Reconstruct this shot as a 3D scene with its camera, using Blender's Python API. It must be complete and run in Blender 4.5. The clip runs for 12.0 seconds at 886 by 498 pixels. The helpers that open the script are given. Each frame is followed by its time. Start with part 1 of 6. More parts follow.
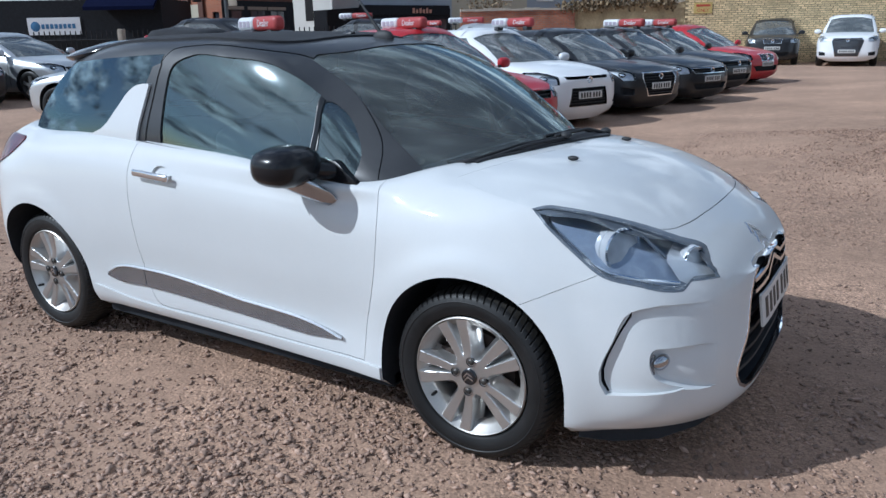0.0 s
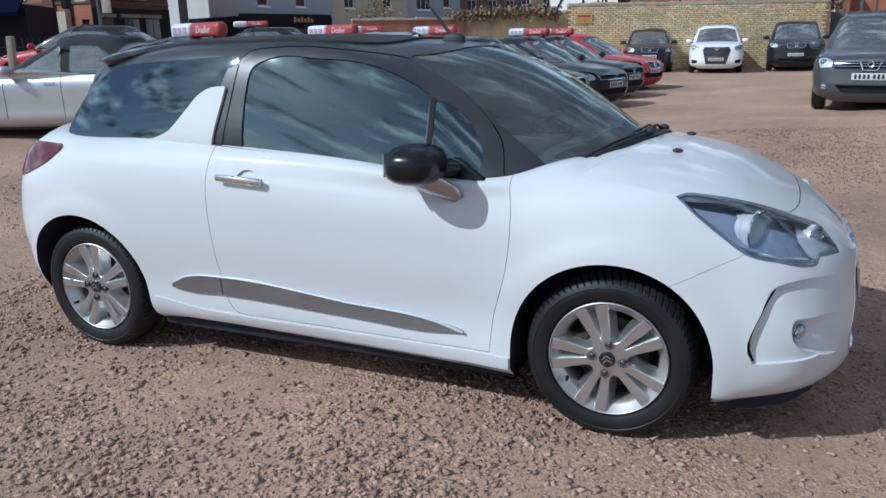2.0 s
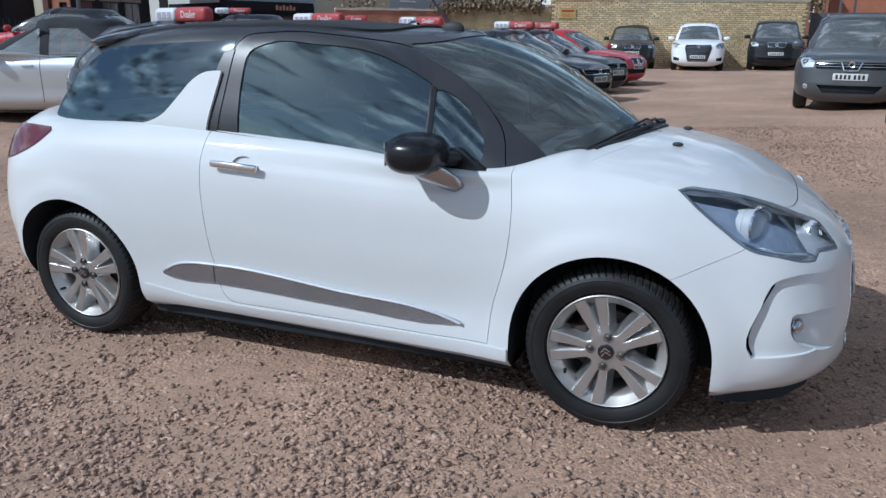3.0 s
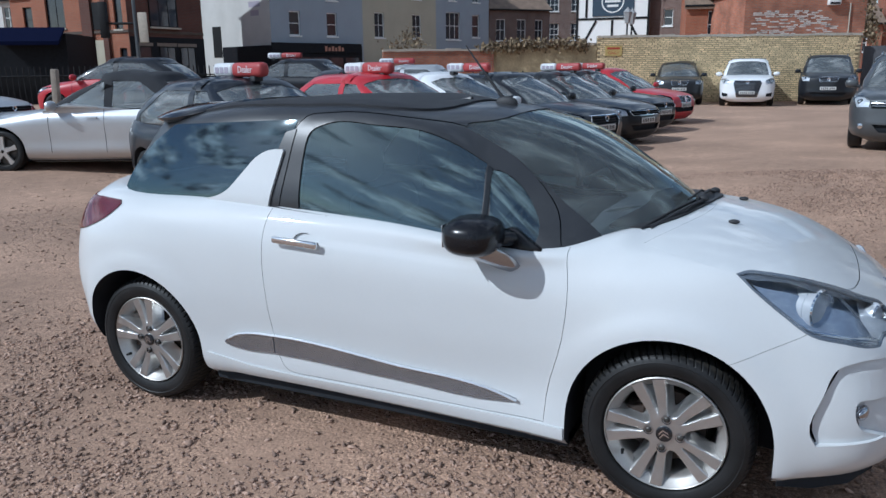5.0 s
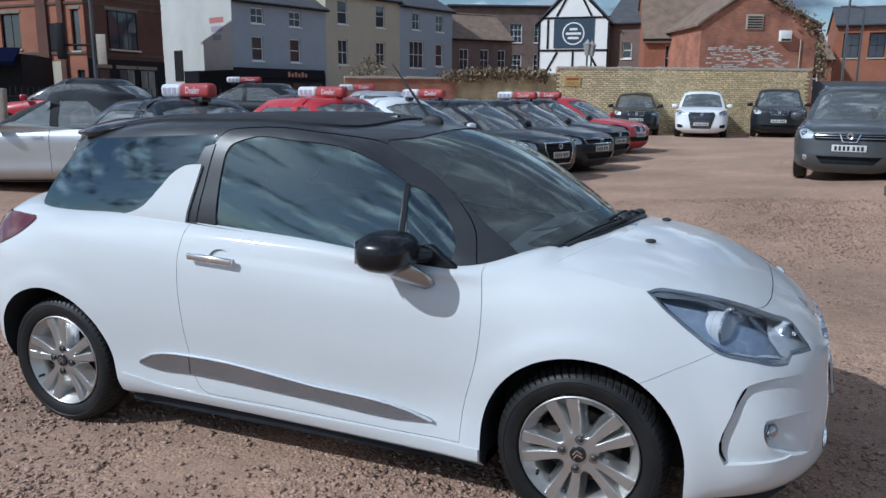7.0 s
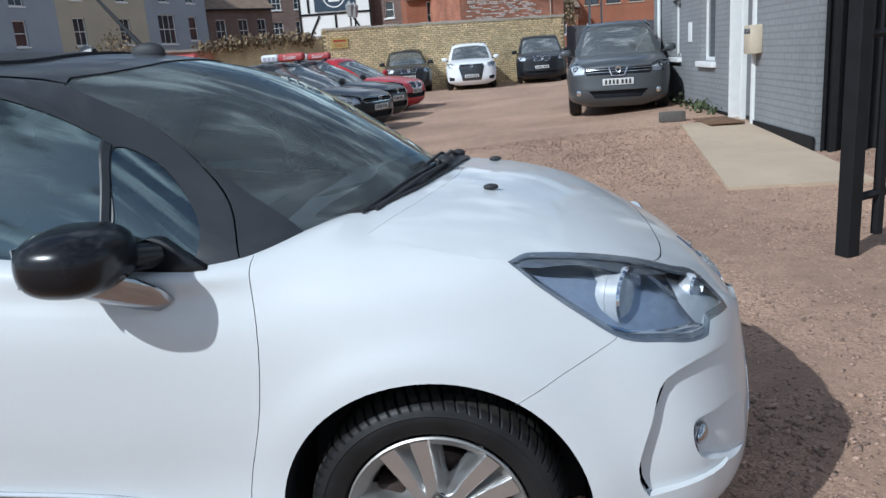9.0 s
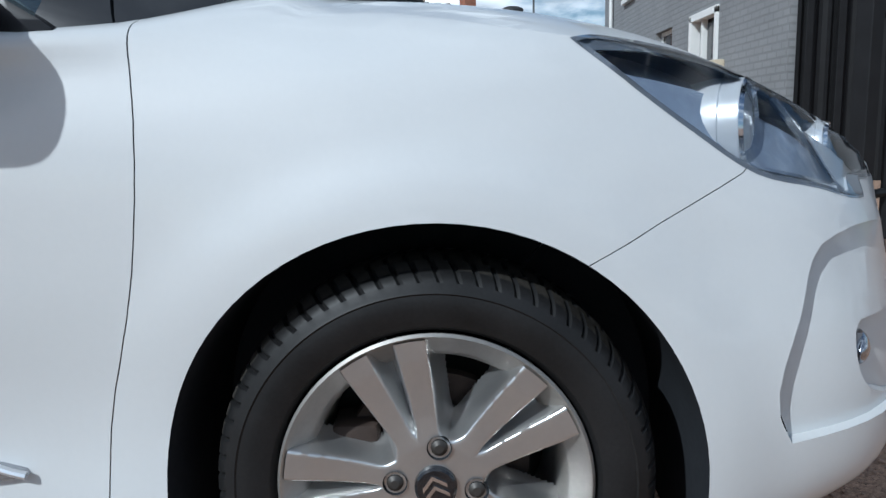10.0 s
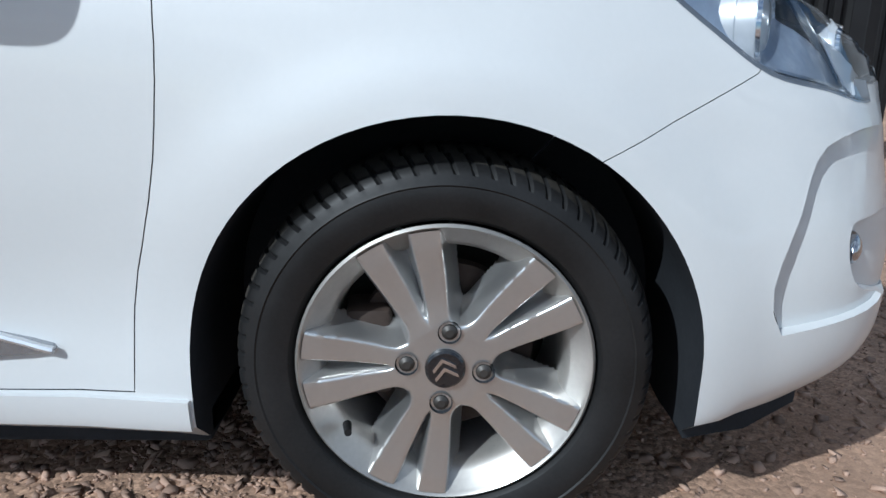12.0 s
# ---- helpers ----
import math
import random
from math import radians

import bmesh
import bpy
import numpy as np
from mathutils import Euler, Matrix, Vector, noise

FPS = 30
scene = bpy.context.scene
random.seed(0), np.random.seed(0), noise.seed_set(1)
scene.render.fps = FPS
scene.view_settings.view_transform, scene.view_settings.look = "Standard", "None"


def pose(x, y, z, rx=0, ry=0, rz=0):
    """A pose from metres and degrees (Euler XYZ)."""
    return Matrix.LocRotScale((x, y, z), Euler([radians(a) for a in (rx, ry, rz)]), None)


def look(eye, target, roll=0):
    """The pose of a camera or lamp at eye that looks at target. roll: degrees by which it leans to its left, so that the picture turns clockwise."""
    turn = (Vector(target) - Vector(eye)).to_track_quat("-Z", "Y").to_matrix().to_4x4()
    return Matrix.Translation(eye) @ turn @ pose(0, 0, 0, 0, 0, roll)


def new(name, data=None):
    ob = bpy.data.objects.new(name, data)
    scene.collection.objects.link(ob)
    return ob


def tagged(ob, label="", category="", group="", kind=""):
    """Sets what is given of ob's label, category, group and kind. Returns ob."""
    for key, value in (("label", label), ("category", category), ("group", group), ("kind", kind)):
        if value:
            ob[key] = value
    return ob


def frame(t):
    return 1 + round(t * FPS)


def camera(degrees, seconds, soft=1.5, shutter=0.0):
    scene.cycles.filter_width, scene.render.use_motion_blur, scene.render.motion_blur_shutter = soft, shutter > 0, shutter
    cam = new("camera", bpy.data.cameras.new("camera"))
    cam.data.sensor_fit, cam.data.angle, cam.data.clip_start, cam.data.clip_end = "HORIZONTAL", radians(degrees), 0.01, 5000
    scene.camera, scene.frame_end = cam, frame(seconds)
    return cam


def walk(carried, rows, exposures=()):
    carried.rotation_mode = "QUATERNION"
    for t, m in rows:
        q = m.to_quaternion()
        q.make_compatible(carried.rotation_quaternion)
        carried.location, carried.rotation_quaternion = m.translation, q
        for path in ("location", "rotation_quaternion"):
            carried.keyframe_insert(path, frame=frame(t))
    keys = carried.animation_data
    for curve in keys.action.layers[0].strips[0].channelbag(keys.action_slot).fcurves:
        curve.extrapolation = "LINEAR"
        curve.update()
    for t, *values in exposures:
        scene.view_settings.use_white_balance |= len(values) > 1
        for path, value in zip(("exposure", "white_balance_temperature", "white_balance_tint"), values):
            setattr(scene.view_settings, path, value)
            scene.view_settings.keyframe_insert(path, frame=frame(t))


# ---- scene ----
cam = camera(60.9, 12.0)
PATH = [
    (0, (2.439, -2.826, 1.44), (1.402, -1.206, 0.89), -1.1),
    (0.5, (2.229, -3.051, 1.467), (1.291, -1.381, 0.89), -1.3),
    (1, (1.999, -3.145, 1.432), (1.129, -1.439, 0.855), -1.7),
    (1.5, (1.806, -3.244, 1.427), (1.003, -1.496, 0.881), -2.1),
    (2, (1.675, -3.332, 1.423), (0.922, -1.558, 0.891), -1.0),
    (2.5, (1.629, -3.359, 1.412), (0.922, -1.567, 0.875), 0.2),
    (2.7, (1.612, -3.354, 1.408), (0.915, -1.56, 0.864), 0.4),
    (4.3, (1.573, -3.336, 1.508), (0.82, -1.57, 0.946), -0.5),
    (4.5, (1.565, -3.349, 1.542), (0.791, -1.587, 0.997), -0.5),
    (5, (1.557, -3.361, 1.589), (0.74, -1.596, 1.122), -0.6),
    (5.5, (1.556, -3.362, 1.608), (0.724, -1.591, 1.191), -1.0),
    (6, (1.564, -3.363, 1.59), (0.714, -1.596, 1.198), -1.0),
    (6.5, (1.63, -3.331, 1.569), (0.797, -1.553, 1.188), -0.3),
    (7, (1.714, -3.259, 1.542), (0.977, -1.443, 1.146), 0.4),
    (7.2, (1.762, -3.195, 1.524), (1.058, -1.37, 1.104), 0.5),
    (8.8, (1.52, -2.459, 1.386), (1.213, -0.56, 0.841), -3.6),
    (9, (1.457, -2.322, 1.348), (1.248, -0.394, 0.857), -4.3),
    (9.5, (1.339, -1.94, 1.125), (1.235, 0.023, 0.756), -3.8),
    (10, (1.268, -1.749, 0.793), (1.23, 0.223, 0.465), -1.4),
    (10.5, (1.24, -1.709, 0.662), (1.29, 0.249, 0.254), -0.2),
    (11, (1.236, -1.72, 0.625), (1.31, 0.23, 0.184), -0.2),
    (11.5, (1.23, -1.711, 0.62), (1.316, 0.221, 0.111), 0.1),
    (12, (1.225, -1.777, 0.791), (1.23, 0.133, 0.2), 0.4),
]
walk(cam, [(t, look(eye, target, roll)) for t, eye, target, roll in PATH], [(0, -0.35, 5330, 6), (2.5, -0.42, 5330, 6), (4.5, -0.46, 5330, 6), (6, -0.52, 5330, 6), (7, -0.51, 5330, 6), (9, -0.32, 5500, 5), (9.5, -0.36, 5500, 5), (10, -0.52, 5500, 4), (10.5, -0.37, 5500, 4), (11, -0.18, 5500, 4), (12, -0.28, 5500, 4)])

# ---- light ----
SUN = Vector((-0.53, -0.56, 0.62)).normalized()
sun = new("sun", bpy.data.lights.new("sun", "SUN"))
sun.data.energy, sun.data.angle, sun.data.color = 4.7, radians(0.6), (1.0, 0.965, 0.91)
sun.matrix_world = look((0, 0, 30), Vector((0, 0, 30)) - SUN)

world = bpy.data.worlds.new("sky")
scene.world = world
world.use_nodes = True
wn, wl = world.node_tree.nodes, world.node_tree.links
wn.clear()
sky = wn.new("ShaderNodeTexSky")
sky.sky_type, sky.sun_disc = "NISHITA", False
sky.dust_density = 0.8
sky.sun_elevation = math.asin(SUN.z)
sky.sun_rotation = math.atan2(SUN.x, SUN.y)
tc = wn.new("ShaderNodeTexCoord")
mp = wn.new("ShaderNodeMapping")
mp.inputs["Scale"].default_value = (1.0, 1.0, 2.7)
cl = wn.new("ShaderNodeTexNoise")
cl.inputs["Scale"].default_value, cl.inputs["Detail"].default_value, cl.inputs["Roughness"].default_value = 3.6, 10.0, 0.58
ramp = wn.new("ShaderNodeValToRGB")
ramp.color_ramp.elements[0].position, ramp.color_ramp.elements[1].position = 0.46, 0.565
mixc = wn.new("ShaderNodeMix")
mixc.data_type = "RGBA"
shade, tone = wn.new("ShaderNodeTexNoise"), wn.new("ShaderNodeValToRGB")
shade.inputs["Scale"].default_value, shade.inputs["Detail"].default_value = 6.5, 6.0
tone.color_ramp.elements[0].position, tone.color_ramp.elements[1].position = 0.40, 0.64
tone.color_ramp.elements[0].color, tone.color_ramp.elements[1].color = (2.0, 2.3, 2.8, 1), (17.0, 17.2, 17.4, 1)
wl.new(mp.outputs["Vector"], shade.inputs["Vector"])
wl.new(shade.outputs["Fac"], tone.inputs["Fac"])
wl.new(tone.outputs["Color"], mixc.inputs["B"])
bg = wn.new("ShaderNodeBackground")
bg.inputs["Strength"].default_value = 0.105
wo = wn.new("ShaderNodeOutputWorld")
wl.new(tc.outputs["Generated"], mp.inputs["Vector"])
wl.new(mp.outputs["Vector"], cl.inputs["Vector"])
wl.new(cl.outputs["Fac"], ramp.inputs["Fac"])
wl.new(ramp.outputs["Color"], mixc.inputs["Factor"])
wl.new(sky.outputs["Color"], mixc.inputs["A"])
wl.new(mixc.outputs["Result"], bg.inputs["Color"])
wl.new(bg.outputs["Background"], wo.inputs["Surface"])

# ---- materials ----
def mat(name, color, rough=0.5, metal=0.0, coat=0.0, var=0.12, scale=8.0, fine=120.0, bump=0.0, spec=0.5, island=0.0, piece=0.0):
    """A surface whose colour varies at two scales, with fine relief."""
    m = bpy.data.materials.new(name)
    m.use_nodes = True
    n, l = m.node_tree.nodes, m.node_tree.links
    p = n["Principled BSDF"]
    p.inputs["Roughness"].default_value, p.inputs["Metallic"].default_value = rough, metal
    p.inputs["Coat Weight"].default_value, p.inputs["Coat Roughness"].default_value = coat, 0.03
    p.inputs["Specular IOR Level"].default_value = spec
    tcn = n.new("ShaderNodeTexCoord")
    big, small = n.new("ShaderNodeTexNoise"), n.new("ShaderNodeTexNoise")
    big.inputs["Scale"].default_value, small.inputs["Scale"].default_value = scale, fine
    big.inputs["Detail"].default_value, small.inputs["Detail"].default_value = 5, 4
    l.new(tcn.outputs["Object"], big.inputs["Vector"])
    l.new(tcn.outputs["Object"], small.inputs["Vector"])
    add = n.new("ShaderNodeMath")
    add.operation = "MULTIPLY_ADD"
    add.inputs[1].default_value = 0.45
    l.new(small.outputs["Fac"], add.inputs[0])
    l.new(big.outputs["Fac"], add.inputs[2])
    rng = n.new("ShaderNodeMapRange")
    rng.inputs["From Min"].default_value, rng.inputs["From Max"].default_value = 0.45, 1.0
    rng.inputs["To Min"].default_value, rng.inputs["To Max"].default_value = 1 - var, 1 + var
    l.new(add.outputs[0], rng.inputs["Value"])
    value = rng.outputs["Result"]
    if island or piece:
        src = n.new("ShaderNodeNewGeometry") if island else n.new("ShaderNodeObjectInfo")
        r2 = n.new("ShaderNodeMapRange")
        k = island or piece
        r2.inputs["To Min"].default_value, r2.inputs["To Max"].default_value = 1 - k, 1 + k
        l.new(src.outputs["Random Per Island" if island else "Random"], r2.inputs["Value"])
        mul = n.new("ShaderNodeMath")
        mul.operation = "MULTIPLY"
        l.new(value, mul.inputs[0])
        l.new(r2.outputs["Result"], mul.inputs[1])
        value = mul.outputs[0]
    vm = n.new("ShaderNodeVectorMath")
    vm.operation = "SCALE"
    vm.inputs[0].default_value = color
    l.new(value, vm.inputs["Scale"])
    l.new(vm.outputs["Vector"], p.inputs["Base Color"])
    if bump:
        b = n.new("ShaderNodeBump")
        b.inputs["Distance"].default_value, b.inputs["Strength"].default_value = bump, 0.6
        l.new(add.outputs[0], b.inputs["Height"])
        l.new(b.outputs["Normal"], p.inputs["Normal"])
    return m


def glass(name, tint, ior=1.5, rough=0.0, veil=0.0, sky_tint=(1.0, 1.0, 1.0), glow=0.0):
    """A thin pane: it lets tinted light through and mirrors by Fresnel, under a pale veil."""
    m = bpy.data.materials.new(name)
    m.use_nodes = True
    n, l = m.node_tree.nodes, m.node_tree.links
    n.remove(n["Principled BSDF"])
    t, g, f, x = n.new("ShaderNodeBsdfTransparent"), n.new("ShaderNodeBsdfGlossy"), n.new("ShaderNodeFresnel"), n.new("ShaderNodeMixShader")
    t.inputs["Color"].default_value, g.inputs["Roughness"].default_value, f.inputs["IOR"].default_value = (*tint, 1), rough, ior
    # the reflected sky's teal is put into the mirror colour
    g.inputs["Color"].default_value = (*sky_tint, 1)
    l.new(f.outputs["Fac"], x.inputs["Fac"])
    l.new(t.outputs[0], x.inputs[1])
    l.new(g.outputs[0], x.inputs[2])
    out = x.outputs[0]
    # a rougher second lobe spreads the sun's glint, standing in for bloom
    if glow:
        g2, x2 = n.new("ShaderNodeBsdfGlossy"), n.new("ShaderNodeMixShader")
        g2.inputs["Roughness"].default_value, g2.inputs["Color"].default_value, x2.inputs["Fac"].default_value = 0.075, (.85, .95, 1.0, 1), glow
        l.new(out, x2.inputs[1])
        l.new(g2.outputs[0], x2.inputs[2])
        out = x2.outputs[0]
    # pale diffuse film: thin dust, with haze and bright reflections put into it
    if veil:
        d, film, mottle, rng = n.new("ShaderNodeBsdfDiffuse"), n.new("ShaderNodeMixShader"), n.new("ShaderNodeTexNoise"), n.new("ShaderNodeMapRange")
        d.inputs["Color"].default_value = (.62, .66, .66, 1)
        mottle.inputs["Scale"].default_value, mottle.inputs["Detail"].default_value = 3.5, 6
        rng.inputs["To Min"].default_value, rng.inputs["To Max"].default_value = veil * .4, veil * 1.6
        l.new(mottle.outputs["Fac"], rng.inputs["Value"])
        l.new(rng.outputs["Result"], film.inputs["Fac"])
        l.new(out, film.inputs[1])
        l.new(d.outputs[0], film.inputs[2])
        out = film.outputs[0]
    l.new(out, n["Material Output"].inputs["Surface"])
    return m


def brick(name, c1, c2, mortar, scale=1.0, bw=0.225, bh=0.075, joint=0.012, bump=0.006, var=0.25):
    """Brickwork in courses along the wall, with uneven brick colours, stains and recessed joints."""
    m = mat(name, (1, 1, 1), 0.9, var=var, scale=1.1, fine=30.0)
    n, l = m.node_tree.nodes, m.node_tree.links
    p = n["Principled BSDF"]
    tex = n.new("ShaderNodeTexBrick")
    tex.inputs["Scale"].default_value = scale
    tex.inputs["Brick Width"].default_value, tex.inputs["Row Height"].default_value, tex.inputs["Mortar Size"].default_value = bw, bh, joint
    tex.inputs["Color1"].default_value, tex.inputs["Color2"].default_value, tex.inputs["Mortar"].default_value = (*c1, 1), (*c2, 1), (*mortar, 1)
    uv = n.new("ShaderNodeUVMap")
    l.new(uv.outputs["UV"], tex.inputs["Vector"])
    old = p.inputs["Base Color"].links[0].from_socket
    mul = n.new("ShaderNodeVectorMath")
    mul.operation = "MULTIPLY"
    l.new(old, mul.inputs[0])
    l.new(tex.outputs["Color"], mul.inputs[1])
    l.new(mul.outputs["Vector"], p.inputs["Base Color"])
    b = n.new("ShaderNodeBump")
    b.inputs["Distance"].default_value, b.invert = bump, True
    l.new(tex.outputs["Fac"], b.inputs["Height"])
    l.new(b.outputs["Normal"], p.inputs["Normal"])
    return m


WHITE = mat("white_car_paint", (0.60, 0.61, 0.612), 0.5, coat=0.65, var=0.02, scale=3.0, spec=0.2)
WHITE.node_tree.nodes["Principled BSDF"].inputs["Coat Roughness"].default_value = 0.05
SATIN = mat("black_satin_trim", (0.028, 0.029, 0.032), 0.38, var=0.15, coat=0.2)
GLOSSBLACK = mat("gloss_black_plastic", (0.012, 0.012, 0.014), 0.16, coat=0.6, var=0.1)
PLASTIC = mat("dark_grey_plastic", (0.022, 0.022, 0.024), 0.62, var=0.25, bump=0.0004, fine=600)
CLOTH = mat("black_roof_fabric", (0.02, 0.021, 0.025), 0.85, var=0.2, bump=0.0006, fine=900)
DARK = mat("black_liner", (0.030, 0.033, 0.038), 0.95, var=0.2, spec=0.05)
BROWM = mat("smoked_lamp_bezel", (0.17, 0.19, 0.22), 0.22, 0.4, coat=0.6, var=0.05)
SILVERIN = mat("lamp_reflector", (0.66, 0.68, 0.71), 0.28, 0.35, var=0.06)
LAMPBED = mat("blue_grey_lamp_bed", (0.27, 0.32, 0.41), 0.30, 0.35, var=0.15, scale=25)
PROJ = mat("pale_projector_glass", (0.52, 0.54, 0.56), 0.12, coat=1.0, var=0.10, scale=30)
FOOTM = mat("dark_chrome", (0.42, 0.43, 0.46), 0.12, 1.0, var=0.05)
TREAD = mat("dusty_tyre_tread", (0.036, 0.033, 0.029), 0.9, var=0.5, scale=20, fine=200, spec=0.1)
MIRRORCAP = mat("black_mirror_cap", (0.009, 0.009, 0.011), 0.24, coat=0.12, spec=0.3, var=0.1)
CHROME = mat("chrome", (0.82, 0.83, 0.85), 0.10, 1.0, var=0.03)
EDGEM = mat("satin_chrome", (0.72, 0.74, 0.77), 0.28, 0.75, var=0.03)
BRUSHED = mat("satin_grey_strip", (0.36, 0.37, 0.395), 0.22, 0.8, var=0.05)
ALLOYRIM = mat("dull_alloy_rim", (0.50, 0.48, 0.45), 0.42, 0.8, var=0.12)
ALLOY = mat("silver_alloy", (0.58, 0.578, 0.572), 0.28, 0.86, var=0.05, coat=0.4)
ALLOYDARK = mat("dark_alloy", (0.07, 0.065, 0.06), 0.5, 0.6, var=0.2)
IRON = mat("rusty_brake_iron", (0.05, 0.035, 0.028), 0.7, 0.4, var=0.4, fine=60)
RUBBER = mat("tyre_rubber", (0.0125, 0.0125, 0.013), 0.5, var=0.5, fine=200, bump=0.0004, spec=0.32)
CLEAR = bpy.data.materials.new("pane_inside")
CLEAR.use_nodes = True
CLEAR.node_tree.nodes.remove(CLEAR.node_tree.nodes["Principled BSDF"])
CLEAR.node_tree.links.new(CLEAR.node_tree.nodes.new("ShaderNodeBsdfTransparent").outputs[0], CLEAR.node_tree.nodes["Material Output"].inputs["Surface"])
TINT = glass("tinted_glass", (0.44, 0.51, 0.52), 2.4, veil=.02, sky_tint=(.72, .94, .97), glow=.005)
PRIVACY = glass("privacy_glass", (0.07, 0.09, 0.11), 2.2, veil=.012, sky_tint=(.66, .88, 1.0), glow=.004)
SCREEN = glass("windscreen_glass", (0.80, 0.87, 0.86), 1.5, veil=.09, sky_tint=(.82, .96, .96))
LENS = glass("lamp_lens", (0.96, 0.98, 1.0), 1.45)
REDLENS = mat("red_tail_lens", (0.10, 0.004, 0.010), 0.15, coat=0.4, var=0.1)
PLATE = mat("white_number_plate", (0.60, 0.60, 0.585), 0.4, var=0.04)
INK = mat("black_lettering", (0.02, 0.02, 0.02), 0.5)
SEAT = mat("dark_seat_cloth", (0.03, 0.03, 0.033), 0.9, var=0.2)


def gravel_mat():
    """Compacted gravel: smooth patches of trodden earth, pebbles of many tones, fine grit."""
    m = mat("red_brown_gravel_ground", (0.34, 0.219, 0.150), 0.95, var=0.36, scale=0.45, fine=7.0)
    n, l = m.node_tree.nodes, m.node_tree.links
    p = n["Principled BSDF"]
    tcn = n.new("ShaderNodeTexCoord")
    out = p.inputs["Base Color"].links[0].from_socket
    bare, loose = n.new("ShaderNodeTexNoise"), n.new("ShaderNodeMapRange")
    bare.inputs["Scale"].default_value, bare.inputs["Detail"].default_value, bare.inputs["Roughness"].default_value = 0.9, 6.0, 0.62
    l.new(tcn.outputs["Object"], bare.inputs["Vector"])
    loose.inputs["From Min"].default_value, loose.inputs["From Max"].default_value = 0.42, 0.60
    loose.inputs["To Min"].default_value, loose.inputs["To Max"].default_value = 0.30, 1.0
    l.new(bare.outputs["Fac"], loose.inputs["Value"])
    heights = []
    for sc, k in ((60.0, 0.50), (130.0, 0.65), (300.0, 0.6)):
        v = n.new("ShaderNodeTexVoronoi")
        v.inputs["Scale"].default_value = sc
        l.new(tcn.outputs["Object"], v.inputs["Vector"])
        sep = n.new("ShaderNodeSeparateColor")
        l.new(v.outputs["Color"], sep.inputs["Color"])
        mid = n.new("ShaderNodeMath")
        mid.operation = "SUBTRACT"
        mid.inputs[1].default_value = 0.5
        l.new(sep.outputs["Red"], mid.inputs[0])
        amp = n.new("ShaderNodeMath")
        amp.operation = "MULTIPLY"
        l.new(mid.outputs[0], amp.inputs[0])
        l.new(loose.outputs["Result"], amp.inputs[1])
        one = n.new("ShaderNodeMath")
        one.operation = "MULTIPLY_ADD"
        one.inputs[1].default_value, one.inputs[2].default_value = k, 1.0
        l.new(amp.outputs[0], one.inputs[0])
        mul = n.new("ShaderNodeVectorMath")
        mul.operation = "SCALE"
        l.new(out, mul.inputs[0])
        l.new(one.outputs[0], mul.inputs["Scale"])
        out = mul.outputs["Vector"]
        heights.append(v.outputs["Distance"])
    # the ground grows a little paler to the north, with a ragged edge
    xyz, paler, rag, wide = n.new("ShaderNodeSeparateXYZ"), n.new("ShaderNodeMapRange"), n.new("ShaderNodeTexNoise"), n.new("ShaderNodeMath")
    l.new(tcn.outputs["Object"], xyz.inputs[0])
    rag.inputs["Scale"].default_value, rag.inputs["Detail"].default_value = 0.5, 5
    l.new(tcn.outputs["Object"], rag.inputs["Vector"])
    wide.operation = "MULTIPLY_ADD"
    wide.inputs[1].default_value = 5.0
    l.new(rag.outputs["Fac"], wide.inputs[0])
    l.new(xyz.outputs["Y"], wide.inputs[2])
    paler.inputs["From Min"].default_value, paler.inputs["From Max"].default_value = 3.0, 7.5
    paler.inputs["To Min"].default_value, paler.inputs["To Max"].default_value = 0.95, 1.10
    l.new(wide.outputs[0], paler.inputs["Value"])
    toned = n.new("ShaderNodeVectorMath")
    toned.operation = "SCALE"
    l.new(out, toned.inputs[0])
    l.new(paler.outputs["Result"], toned.inputs["Scale"])
    l.new(toned.outputs["Vector"], p.inputs["Base Color"])
    b = n.new("ShaderNodeBump")
    b.invert = True
    b.inputs["Distance"].default_value = 0.006
    l.new(loose.outputs["Result"], b.inputs["Strength"])
    l.new(heights[0], b.inputs["Height"])
    l.new(b.outputs["Normal"], p.inputs["Normal"])
    return m


GRIT = gravel_mat()
STONE = mat("crushed_stone", (0.34, 0.228, 0.170), 0.92, var=0.15, fine=160, island=0.40)

# ---- shape tools ----
def part(name, mesh, material, parent=None, label="", sharp=32):
    """Links a mesh (or bmesh) as one object under a thing; material may be a list."""
    if isinstance(mesh, bmesh.types.BMesh):
        me = bpy.data.meshes.new(name)
        mesh.to_mesh(me)
        mesh.free()
        mesh = me
    mesh.name = name
    kept = [p.material_index for p in mesh.polygons]
    mesh.materials.clear()
    for m in material if isinstance(material, (list, tuple)) else [material]:
        mesh.materials.append(m)
    if isinstance(material, (list, tuple)):
        mesh.polygons.foreach_set("material_index", kept)
    if sharp:
        mesh.polygons.foreach_set("use_smooth", [True] * len(mesh.polygons))
        mesh.set_sharp_from_angle(angle=radians(sharp))
    if not isinstance(material, (list, tuple)) and "Principled BSDF" not in material.node_tree.nodes:
        # a pane mirrors on its outer skin only; the cabin lies about the car's middle
        mesh.materials.append(CLEAR)
        mesh.polygons.foreach_set("material_index", [int(p.normal.dot(p.center - Vector((0, 0, .75))) < 0) for p in mesh.polygons])
    ob = new(name, mesh)
    if parent is not None:
        ob.parent = parent
    if label:
        tagged(ob, label)
    return ob


def thing(name, label, category, group="", kind="", m=None):
    ob = tagged(new(name), label, category, group, kind)
    if m is not None:
        ob.matrix_world = m
    return ob


